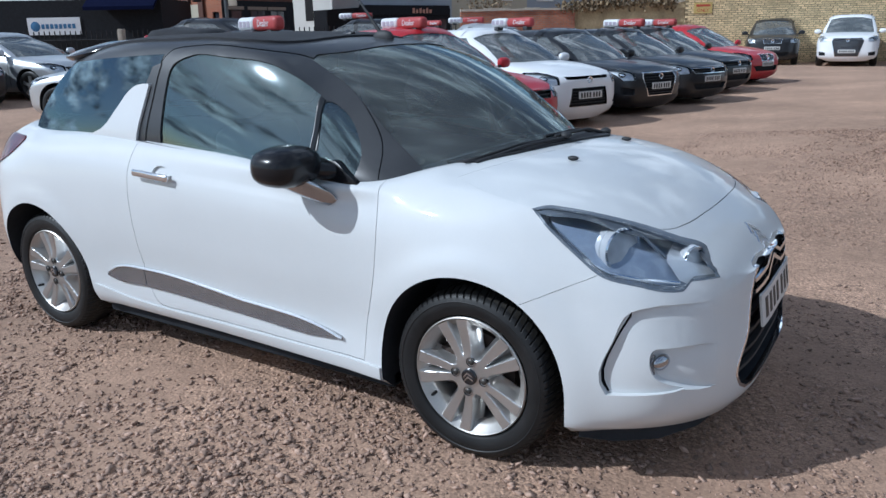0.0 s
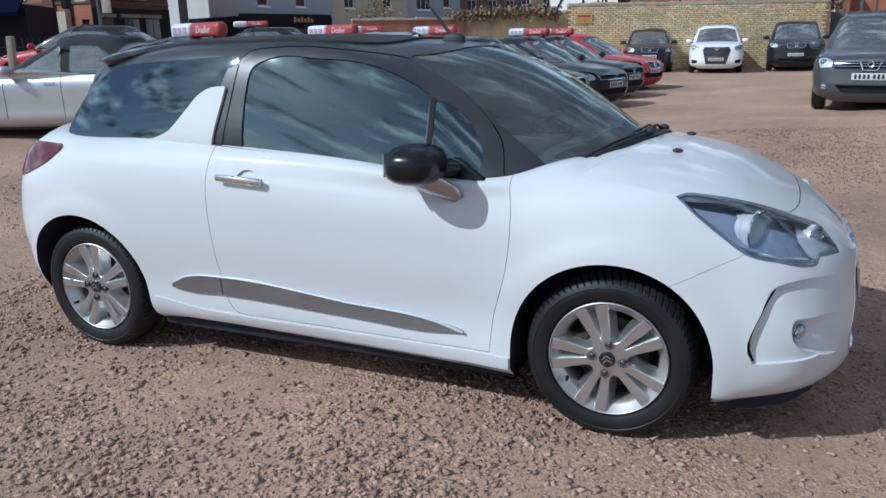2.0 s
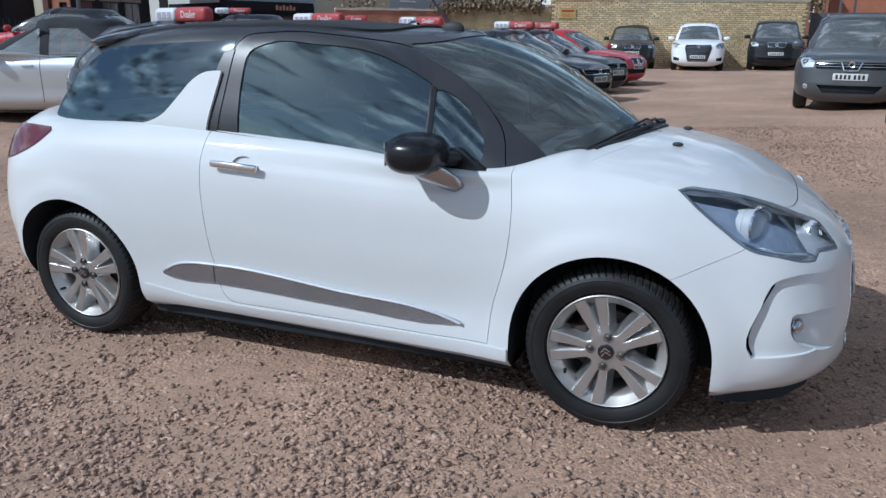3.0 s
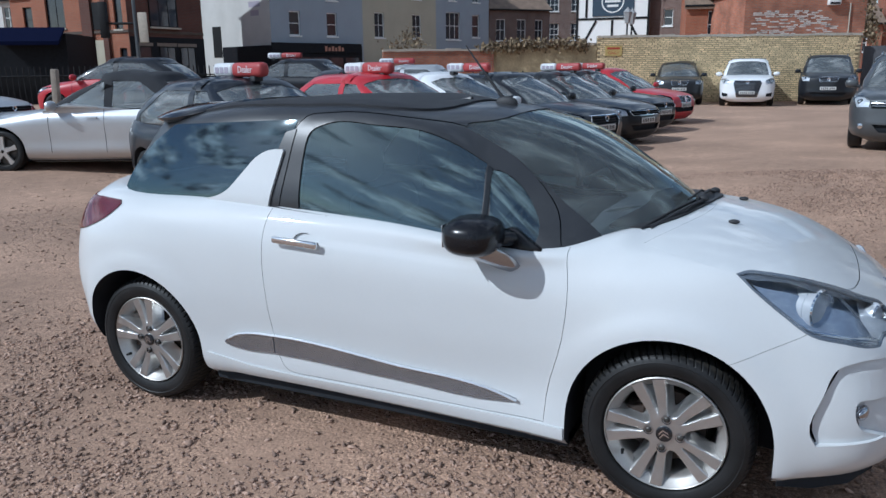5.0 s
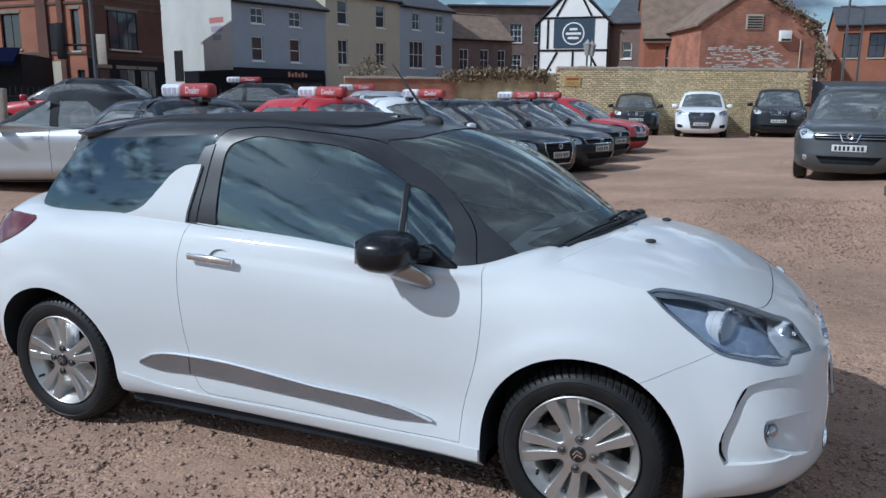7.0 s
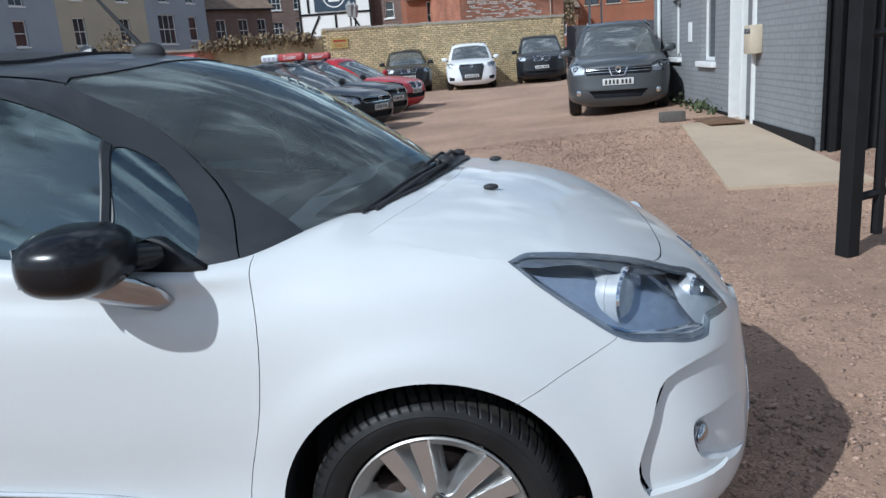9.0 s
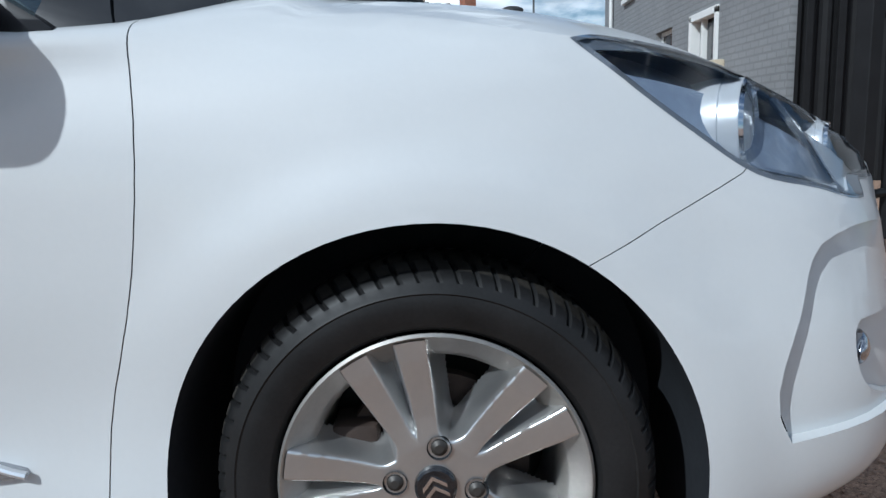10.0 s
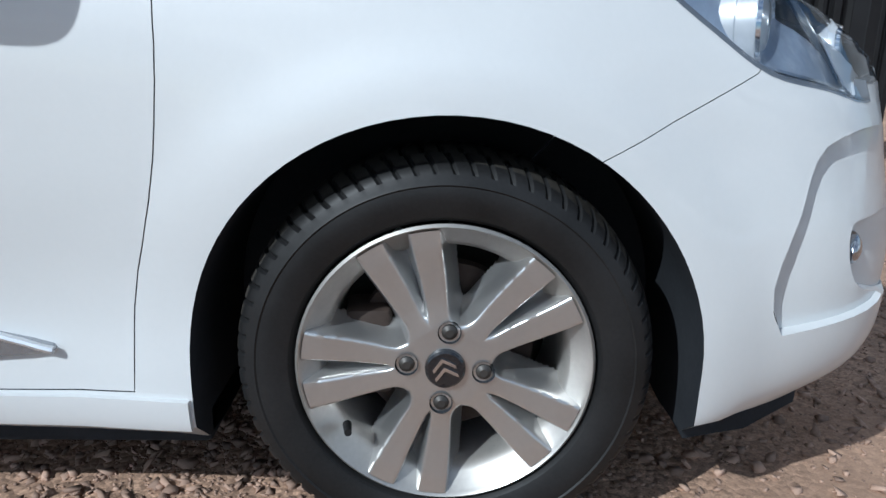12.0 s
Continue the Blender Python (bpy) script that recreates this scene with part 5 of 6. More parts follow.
parked_car("suv_car", "black sport utility car with kidney-shaped grille by the brick wall", at(2.55, 27.5, -90, 2.3), BLACKP, L=4.88, W=1.94, H=1.76, wb=2.93, belt=1.14, nose=.98, hood=1.14, tailz=1.14, r=.38, rim=.255, grille="kidney", grille_m=CHROME, rails=True)
parked_car("suv_car", "dark grey compact utility car with kidney-shaped grille by the wall", at(-2.5, 26.8, -80, 2.2), GREYP, L=4.45, W=1.82, H=1.60, wb=2.67, belt=1.06, nose=.90, hood=1.06, tailz=1.06, r=.35, rim=.235, grille="kidney", grille_m=CHROME, rails=True)
crossover = parked_car("crossover_car", "dark grey crossover car with chrome vee grille beside grey building", at(3.22, 11.05, -97, 2.15), STEELP, L=4.33, W=1.78, H=1.61, wb=2.63, belt=1.04, nose=.86, hood=1.04, tailz=1.05, r=.34, rim=.23, grille="slim", grille_m=GLOSSBLACK, rails=True)
part("chrome_vee", tube([(2.150, -.155, .835), (2.172, -.105, .705), (2.176, 0, .700), (2.172, .105, .705), (2.150, .155, .835)], .013, 8), CHROME, crossover, "chrome vee in the grille")
for y in (-.66, .66):
    part("fog_lamp", mesh_of(revolve([(0, -.02), (.03, -.015), (.045, 0), (.05, .004)], 20, "x"), Matrix.Translation((2.06, y, .43)) @ Matrix.Diagonal((-1, 1, 1, 1))), CHROME, crossover)
parked_car("convertible_car", "silver two-door convertible with black soft top", at(-8.19, 5.39, 203), SILVERP, L=4.36, W=1.75, H=1.44, wb=2.66, fo=.75, belt=.92, nose=.70, hood=.90, tailz=.95, cowl=.75, wtop=-.1, rtop=-1.1, tail=-1.6, grille="kidney", grille_m=CHROME, roof_m=CLOTH, spokes=5, glass_m=GLASSC, rim=.225)

# cars further back
parked_car("hatchback_car", "black hatchback under a dealer sign, parked further back", at(-7.9, 12.9, ROW), BLACKP, L=4.1)
parked_car("small_car", "small red hatchback by the black fence", at(-13.8, 10.75, 198), REDP, L=3.7, W=1.68, H=1.45, wb=2.47, fo=.7, roof_m=BLACKP)
parked_car("hatchback_car", "black hatchback parked near the fence", at(-12.6, 16.0, 195), BLACKP, L=4.2)
parked_car("estate_car", "silver estate car parked far back", at(-9.3, 17.0, 195), SILVERP, L=4.4)
parked_car("saloon_car", "pale silver car seen beyond the black hatchback", at(-13.2, 7.35, 12, 2.1), SILVERP, L=4.3, H=1.40)
parked_car("hatchback_car", "black hatchback with its nose to the yard", at(-13.2, 4.75, -5, 2.05), BLACKP, L=4.1)
roof_sign(-4.5, 4.02, lie(-4.5, 4.02) + 1.47, ROW)
roof_sign(-4.35, 6.8, lie(-4.35, 6.8) + 1.475, ROW)
roof_sign(-3.6, 8.9, lie(-3.6, 8.9) + 1.48, ROW, .9)
roof_sign(-7.9, 12.9, lie(-7.9, 12.9) + 1.46, -15, .8)
roof_sign(-3.3, 13.5, lie(-3.3, 13.5) + 1.46, ROW)
roof_sign(-3.4, 16.2, lie(-3.4, 16.2) + 1.46, ROW)
roof_sign(-9.3, 17.0, lie(-9.3, 17.0) + 1.46, 15)
roof_sign(-12.6, 16.0, lie(-12.6, 16.0) + 1.46, 15)

# ---- walls and buildings round the yard ----
REDBRICK = brick("old_red_brick", (.45, .16, .085), (.34, .11, .06), (.25, .18, .14), var=.45)
ORANGE = brick("orange_red_brick", (.37, .115, .055), (.31, .09, .045), (.25, .15, .10), var=.15)
YELLOWDARK = mat("dark_wall_joint", (.27, .22, .135), .95, var=.3)
DULLBRICK = brick("brown_brick", (.17, .10, .08), (.13, .075, .06), (.2, .17, .15))
GREYBRICK = brick("grey_painted_brick", (.25, .255, .262), (.23, .235, .242), (.20, .205, .21), bump=.004, var=.12)
RENDERW = mat("white_render", (.52, .515, .49), .85, var=.10, scale=.7, fine=20)
LIME = mat("bright_white_limewash", (.82, .81, .78), .85, var=.06, scale=.7, fine=20)
RENDERG = mat("pale_grey_blue_render", (.31, .345, .385), .85, var=.08, scale=.7, fine=20)
CREAM = mat("cream_render", (.44, .40, .305), .85, var=.10, scale=.7, fine=20)
SLATE = mat("grey_slate_roof", (.075, .075, .082), .7, var=.3, scale=2, fine=14)
TILE = mat("brown_tile_roof", (.20, .14, .10), .85, var=.3, scale=2, fine=12, bump=.02)
TIMBER = mat("black_painted_timber", (.010, .010, .011), .65, var=.3, spec=.25)
FRAMEW = mat("white_window_frame", (.78, .78, .76), .45, var=.05)
STONEC = mat("pale_stone_trim", (.45, .40, .33), .85, var=.15)
SHOP = mat("black_shop_front", (.010, .011, .014), .6, var=.3, spec=.15)
CONCRETE = mat("buff_concrete_slab", (.47, .365, .26), .9, var=.14, scale=1.5, fine=60, bump=.003)
PANE = mat("dark_window_pane", (.03, .035, .045), .05, var=.3, scale=1.0, spec=.8)


def uv_walls(me):
    """Brick coordinates in metres along each wall."""
    uv = me.uv_layers.new(name="UVMap")
    for p in me.polygons:
        n = p.normal
        t = Vector((-n.y, n.x, 0))
        t = t.normalized() if t.length > .3 else None
        for li in p.loop_indices:
            co = me.vertices[me.loops[li].vertex_index].co
            uv.data[li].uv = (co.dot(t), co.z) if t else (co.x, co.y)
    return me


def plan(right, ahead):
    """Places north-west of the yard, from metres to the right of and along its long sight line."""
    return Vector((1.63 + .9055 * right - .4243 * ahead, -3.331 + .4243 * right + .9055 * ahead, 0))


def sash(parent, x0, x1, z0, z1, y=0.0, bars=(1, 1), frame_m=None, sill=True, pane_m=None):
    """A window set back in the wall whose face is at y: frame, glazing bars, pane and sill."""
    fm = frame_m or FRAMEW
    w = .055
    bm = bmesh.new()
    loops = [[bm.verts.new((x, yy, z)) for x, z in ((x0 + k, z0 + k), (x1 - k, z0 + k), (x1 - k, z1 - k), (x0 + k, z1 - k))] for yy, k in ((y + .09, 0), (y + .09, w), (y + .15, w), (y + .15, 0))]
    for a, b in zip(loops, loops[1:] + loops[:1]):
        for k in range(4):
            bm.faces.new((a[k], a[(k + 1) % 4], b[(k + 1) % 4], b[k]))
    bmesh.ops.recalc_face_normals(bm, faces=bm.faces)
    win = part("window", bm, fm, parent, sharp=0)
    for k in range(1, bars[0] + 1):
        x = x0 + (x1 - x0) * k / (bars[0] + 1)
        part("glazing_bar", box(x - .014, x + .014, y + .10, y + .14, z0 + w, z1 - w), fm, win, sharp=0)
    for k in range(1, bars[1] + 1):
        z = z0 + (z1 - z0) * k / (bars[1] + 1)
        part("glazing_bar", box(x0 + w, x1 - w, y + .095, y + .142, z - .02, z + .02), fm, win, sharp=0)
    part("pane", box(x0 + w, x1 - w, y + .115, y + .121, z0 + w, z1 - w), pane_m or PANE, win, sharp=0)
    if sill:
        part("sill", box(x0 - .06, x1 + .06, y - .07, y + .09, z0 - .09, z0 - .005, .01), fm if fm is FRAMEW else STONEC, win, sharp=0)
    return win


def house(name, label, a, b, depth, eaves, ridge, wall_m, roof_m, openings=(), gable="side", z0=-.8, category="house", frame_m=None, over=.25, apex=.5, pane_m=None):
    """A house whose front runs from a to b (seen from outside, left to right). openings: (x0, x1, z0, z1, bars across, bars up)."""
    a, b = Vector(a), Vector(b)
    w = (b - a).length
    ob = thing(name, label, category)
    if gable == "side":
        prof = [(0, z0), (depth, z0), (depth, eaves), (depth * .5, ridge - .12), (0, eaves)]
        me = prism(prof, "x", 0, w)
    else:
        me = prism([(0, z0), (w, z0), (w, eaves), (w * apex, ridge - .12), (0, eaves)], "y", 0, depth)
    if openings:
        me = boolean(me, joined(*[mesh_of(box(o[0], o[1], -.3, .17, o[2], o[3])) for o in openings]), slot=0)
    part("wall", uv_walls(me), wall_m, ob, sharp=0)
    t = .12
    if gable == "side":
        for s in (0, 1):
            y0, y1 = (-over, depth * .5) if s == 0 else (depth + over, depth * .5)
            ze = eaves - over * (ridge - eaves) / (depth * .5)
            part("roof", prism([(y0, ze), (y1, ridge), (y1, ridge + t), (y0, ze + t)], "x", -.12, w + .12), roof_m, ob, sharp=0)
        part("ridge", tube([(-.13, depth * .5, ridge + t), (w + .13, depth * .5, ridge + t)], .1, 8), roof_m, ob)
        part("gutter", tube([(-.1, -over, eaves - .12), (w + .1, -over, eaves - .12)], .06, 8), TIMBER, ob)
    else:
        for s in (0, 1):
            x0, x1 = (-over, w * apex) if s == 0 else (w + over, w * apex)
            run = w * apex if s == 0 else w * (1 - apex)
            ze = eaves - over * (ridge - eaves) / run
            part("roof", prism([(x0, ze), (x1, ridge), (x1, ridge + t), (x0, ze + t)], "y", -.12, depth + .1), roof_m, ob, sharp=0)
    for o in openings:
        sash(ob, o[0], o[1], o[2], o[3], 0, (o[4], o[5]), frame_m, pane_m=pane_m)
    d = b - a
    ob.matrix_world = pose(a.x, a.y, 0, 0, 0, math.degrees(math.atan2(d.y, d.x)))
    return ob


# brick boundary wall: red stretch, then yellow
def yard_wall(name, label, a, b, h, m, thick=.24):
    ob = tagged(new(name), label, "wall", kind="structure")
    d = Vector(b) - Vector(a)
    n = 40
    bm = bmesh.new()
    w = d.length
    prev = None
    rng = random.Random(3)
    for k in range(n + 1):
        x = w * k / n
        z = h + rng.uniform(-.03, .03)
        ring = [bm.verts.new(p) for p in ((x, 0, -1.2), (x, 0, z), (x, thick, z), (x, thick, -1.2))]
        if prev:
            for j in range(4):
                bm.faces.new((prev[j], prev[(j + 1) % 4], ring[(j + 1) % 4], ring[j]))
        else:
            bm.faces.new(ring)
        prev = ring
    bm.faces.new(prev[::-1])
    bmesh.ops.recalc_face_normals(bm, faces=bm.faces)
    part("brickwork", uv_walls(mesh_of(bm)), m, ob, sharp=0)
    x = 0.0
    cop = bmesh.new()
    while x < w - .3:
        ln = rng.uniform(.35, .6)
        box(x + .004, min(x + ln, w) - .004, -.04, thick + .04, h - .02 + rng.uniform(-.01, .02), h + .07 + rng.uniform(-.01, .03), bm=cop)
        x += ln
    part("coping", cop, STONEC, ob, sharp=0)
    ob.matrix_world = pose(a[0], a[1], .1, 0, 0, math.degrees(math.atan2(d.y, d.x)))
    return ob


wall_n = yard_wall("wall_north", "weathered yellow brick boundary wall with stone coping", plan(6.4, 31.5), plan(17.1, 31.5), 2.62, YELLOWDARK)
yard_wall("wall_north_render", "pale rendered length of boundary wall, overgrown at the top", plan(2.2, 31.6), plan(6.4, 31.6), 2.35, mat("stained_yellow_render", (.40, .32, .19), .92, var=.45, scale=1.6, fine=14))
yard_wall("wall_north_west", "old red brick boundary wall", plan(-2.2, 30.5), plan(2.2, 31.4), 2.15, REDBRICK)

house("corner_house", "white rendered gabled house with black shop front", plan(-9.8, 46), plan(-4.9, 51), 9.5, 7.0, 9.6, RENDERG, SLATE,
      [(1.3, 2.2, 5.75, 6.65, 1, 1), (4.1, 5.0, 5.75, 6.65, 1, 1), (1.3, 2.1, 3.6, 5.0, 0, 1), (4.1, 4.9, 3.6, 5.0, 0, 1)])
house("terraced_house", "cream rendered two-bay terraced house with dark sash windows", plan(-4.9, 51), plan(-.15, 55.7), 8, 8.1, 10.2, CREAM, SLATE,
      [(1.0, 1.85, 6.2, 7.7, 0, 1), (4.4, 5.25, 6.2, 7.7, 0, 1), (1.0, 1.85, 3.6, 5.2, 1, 1), (4.4, 5.25, 3.6, 5.2, 1, 1)])
house("terraced_house", "pale blue rendered terraced house with a bay window", plan(-.15, 55.7), plan(3.85, 59.7), 8, 7.9, 9.9, RENDERG, SLATE,
      [(1.3, 2.1, 6.3, 7.5, 1, 1), (3.8, 4.6, 6.3, 7.5, 1, 1), (3.8, 4.6, 3.8, 5.4, 0, 1), (1.0, 2.5, 3.6, 5.5, 2, 1)])
house("brick_house", "dull red brick house with a low tiled roof", plan(3.9, 60), plan(8.8, 62), 6, 6.0, 8.0, DULLBRICK, TILE, [(.6, 1.4, 3.6, 5.2, 1, 1), (2.4, 3.2, 3.6, 5.2, 1, 1), (4.0, 4.7, 3.6, 5.2, 1, 1)])
house("civic_building", "brown brick building of three storeys with white gridded windows", plan(4.5, 76), plan(15, 76), 8, 10.2, 10.5, DULLBRICK, SLATE,
      [(6.0, 7.2, 6.8, 8.6, 2, 2), (8.4, 9.6, 6.8, 8.6, 2, 2), (6.0, 7.2, 4.1, 5.7, 2, 2), (8.4, 9.6, 4.1, 5.7, 2, 2), (3.0, 4.2, 6.8, 8.6, 2, 2)])
tudor = house("public_house", "white half-timbered gable with black beams and a dark round sign", plan(8.8, 50), plan(13.05, 48.5), 8, 6.3, 8.6, DULLBRICK, SLATE, (), "front")
part("white_front", prism([(0.02, -.8), (4.48, -.8), (4.48, 6.26), (2.25, 8.46), (.02, 6.26)], "y", -.02, -.004), LIME, tudor, "white rendered gable", sharp=0)
house("brick_house", "dark brown brick side building with a slate roof", plan(13.1, 49.2), plan(15.6, 47.6), 6, 6.2, 7.9, DULLBRICK, SLATE, [(1.0, 1.6, 4.0, 5.0, 0, 1)])
orange = house("brick_outbuilding", "orange brick building with steep tiled roof", plan(14.2, 45), plan(18.9, 44), 6, 5.0, 8.6, ORANGE, TILE, [(1.2, 2.2, 3.1, 4.6, 1, 1), (3.4, 4.0, 3.1, 4.6, 1, 1)])
gabled = house("brick_house", "red brick gabled building with patches of old white paint", plan(15.6, 40), plan(21.8, 40), 7, 5.4, 7.1, REDBRICK, TILE, (), "front", apex=.40)
corner = house("brick_house", "tall red brick corner house with dark windows, sunlit front", plan(-21.1, 41.05), plan(-15.0, 38), 5, 10.5, 13, ORANGE, SLATE,
      [(1.05, 2.45, 3.75, 5.45, 1, 0), (5.95, 6.5, 3.6, 5.5, 0, 0), (1.3, 2.1, 6.55, 8.4, 1, 1), (5.95, 6.5, 6.6, 8.5, 0, 0), (6.1, 6.6, 1.2, 2.7, 0, 0)], frame_m=TIMBER)
house("brick_house", "low red brick wing with a slate roof", plan(-23.4, 43.3), plan(-21.0, 42.1), 6, 5.75, 7.6, ORANGE, SLATE, [(1.0, 1.75, 3.7, 5.0, 0, 1)], frame_m=TIMBER)
house("terraced_house", "white rendered house with grey slate roof", plan(-34, 53.5), plan(-26.2, 50), 8, 6.2, 9.6, RENDERW, SLATE, [(4.2, 5.2, 4.3, 5.7, 1, 1), (6.6, 7.6, 4.3, 5.7, 1, 1)])


# grey painted brick building by the gate
grey = house("grey_building", "grey painted brick building with white windows and black plinth", (4.45, 14.6, 0), (4.45, 5.68, 0), 6, 5.4, 7.2, GREYBRICK, SLATE,
             [(1.9, 2.65, 1.05, 2.05, 0, 0), (4.1, 5.0, 1.0, 2.1, 0, 0), (1.9, 2.65, 2.95, 4.1, 0, 1), (4.1, 5.0, 2.95, 4.1, 0, 1), (5.9, 6.95, .2, 2.08, 0, 0)], category="building")
for w in [o for o in grey.children if o.name.startswith("window")]:
    xs = [v.co.x for v in w.data.vertices]
    if min(xs) > 5.5:
        for c in list(w.children):
            bpy.data.objects.remove(c)
        bpy.data.objects.remove(w)
door_g = part("door", box(5.96, 6.89, .10, .15, .22, 2.05, .005), SHOP, grey, "white framed entrance door with dark glass")
part("door_pane", box(6.30, 6.86, .090, .10, .30, 1.98), PANE, door_g, sharp=0)
part("door_stile", box(6.20, 6.27, .03, .10, .22, 2.03, .004), FRAMEW, door_g, sharp=0)
part("door_handle", tube([(6.84, .08, 1.12), (6.84, .03, 1.12), (6.74, .03, 1.12)], .012, 8), CHROME, door_g)
for a0, a1, z0_, z1_ in ((5.88, 5.97, .2, 2.1), (6.88, 6.97, .2, 2.1), (5.88, 6.97, 2.03, 2.12)):
    part("door_frame", box(a0, a1, -.03, .12, z0_, z1_, .004), FRAMEW, door_g, sharp=0)
part("threshold", box(5.85, 7.0, -.10, .10, .12, .20, .01), FRAMEW, door_g, sharp=0)
part("plinth", box(0, 5.86, -.025, 0.0, -.2, .30, .004), TIMBER, grey, "black painted plinth", sharp=0)
part("plinth", box(6.99, 8.95, -.025, 0.0, -.2, .30, .004), TIMBER, grey, "black painted plinth", sharp=0)
part("downpipe", tube([(.9, -.06, .1), (.9, -.06, 2.6), (.9, -.06, 5.2)], .035, 10), FRAMEW, grey, "white downpipe")
part("wall_plaque", box(3.30, 3.52, -.02, 0.0, 1.30, 1.62, .004), FRAMEW, grey, sharp=0)
post = thing("letter_box", "cream wall-mounted letter box beside the door", "letter box")
part("box_body", box(6.93, 7.22, -.14, -.001, 1.12, 1.46, .012), mat("cream_enamel", (.55, .47, .35), .45), post)
part("flap", box(6.96, 7.19, -.146, -.14, 1.36, 1.42, .002), BRUSHED, post)
post.matrix_world = grey.matrix_world

# concrete slab, mat and block in front of the door
bm = bmesh.new()
ring = [(3.22, 4.2), (4.42, 4.2), (4.424, 8.35), (3.60, 7.85)]
tops, lows = [bm.verts.new((x, y, lie(x, y) + .03)) for x, y in ring], [bm.verts.new((x, y, lie(x, y) - .12)) for x, y in ring]
bm.faces.new(tops)
for i in range(4):
    bm.faces.new((lows[i], lows[(i + 1) % 4], tops[(i + 1) % 4], tops[i]))
bmesh.ops.recalc_face_normals(bm, faces=bm.faces)
tagged(part("pavement", bm, CONCRETE, sharp=0), "buff concrete slab in front of the grey building", "pavement", kind="structure")
mt = tagged(part("door_mat", mesh_of(box(-.22, .22, -.4, .4, 0, .02, .006), pose(4.1, 8.0, lie(4.1, 8.0) + .028, 0, 0, 3)), mat("brown_coir", (.16, .09, .05), .95, var=.3, fine=300, bump=.004)), "brown coir door mat on the slab", "mat")
tagged(part("concrete_block", mesh_of(box(-.17, .17, -.07, .07, 0, .14, .012), pose(3.62, 8.55, lie(3.62, 8.55) - .005, 0, 0, 4)), mat("dark_concrete", (.11, .10, .09), .9, var=.3, bump=.002)), "dark concrete block lying by the slab", "block")

# black sheet-metal fence and gate posts
fence = thing("metal_fence", "black corrugated sheet-metal fence beside the grey building", "fence")
pts = [(4.50 + .035 * k, 5.62 + (.0 if k % 4 < 2 else .03)) for k in range(0, 72)]
bm = bmesh.new()
fz = [[bm.verts.new((x, y, z)) for z in (.02, 2.9)] for x, y in pts]
bz = [[bm.verts.new((x, y + .006, z)) for z in (.02, 2.9)] for x, y in pts]
for a, b in zip(fz, fz[1:]):
    bm.faces.new((a[0], b[0], b[1], a[1]))
for a, b in zip(bz, bz[1:]):
    bm.faces.new((a[0], a[1], b[1], b[0]))
for i in (0, 1):
    for (a, c), (b, d) in zip(zip(fz, bz), zip(fz[1:], bz[1:])):
        bm.faces.new((a[i], b[i], d[i], c[i]))
part("sheet", bm, TIMBER, fence, sharp=20)
for k in range(9):
    x = 4.56 + .30 * k
    part("batten", box(x, x + .07, 5.56, 5.615, .05, 2.8, .006), TIMBER, fence, sharp=0)
gate = thing("metal_gate", "black steel gate with square posts, standing open", "gate")
for x, y, w in ((3.405, 2.28, .095), (3.62, 2.40, .05), (3.80, 2.50, .05), (3.98, 2.60, .05), (4.16, 2.70, .05), (4.34, 2.80, .05), (4.55, 2.92, .095)):
    part("post" if w > .08 else "bar", mesh_of(box(-w / 2, w / 2, -w / 2, w / 2, .0 if w > .08 else .10, 2.5, .006), pose(x, y, lie(x, y), 0, 0, 28)), TIMBER, gate, sharp=0)
for z in (.36, 1.30, 2.30):
    part("rail", tube([(3.42, 2.29, z), (4.55, 2.92, z + .04)], .026, 6), TIMBER, gate)
bpy.context.view_layer.update()

# timbering and round sign on the half-timbered gable
W_ = 4.5
for x0, z0_, x1, z1_ in ((0.06, 0, .06, 6.2), (W_ - .06, 0, W_ - .06, 6.2), (0, 6.5, W_, 6.5), (0, 4.5, W_, 4.5), (.0, 6.22, W_ / 2, 8.45), (W_, 6.22, W_ / 2, 8.45), (1.15, 6.6, 1.75, 7.7), (W_ - 1.15, 6.6, W_ - 1.75, 7.7),
                         (.15, 2.4, 1.25, 4.4), (W_ - .15, 2.4, W_ - 1.25, 4.4), (W_ / 2, 2, W_ / 2, 4.4), (.62, 4.6, .62, 6.4)):
    d = Vector((x1 - x0, 0, z1_ - z0_))
    mm = Matrix.Translation((x0, -.02, z0_)) @ Matrix.Rotation(-math.atan2(d.z, d.x), 4, "Y")
    part("beam", mesh_of(box(0, d.length, -.035, .02, -.065, .065), mm), TIMBER, tudor, sharp=0)
NAVY = mat("dark_blue_sign", (.035, .06, .09), .5)
board = part("sign_board", box(1.0, 3.55, -.075, -.037, 4.65, 6.42, .01), NAVY, tudor, "dark blue sign board with a white ring", sharp=0)
part("sign_ring", mesh_of(revolve([(.62, 0), (.66, -.012), (.70, 0)], 40), Matrix.Translation((2.25, -.078, 5.53))), FRAMEW, board)
for k, w in enumerate((.5, .95, .7)):
    part("sign_bar", box(2.25 - w / 2, 2.25 + w / 2, -.088, -.078, 5.80 - .27 * k - .07, 5.80 - .27 * k + .07), FRAMEW, board, sharp=0)

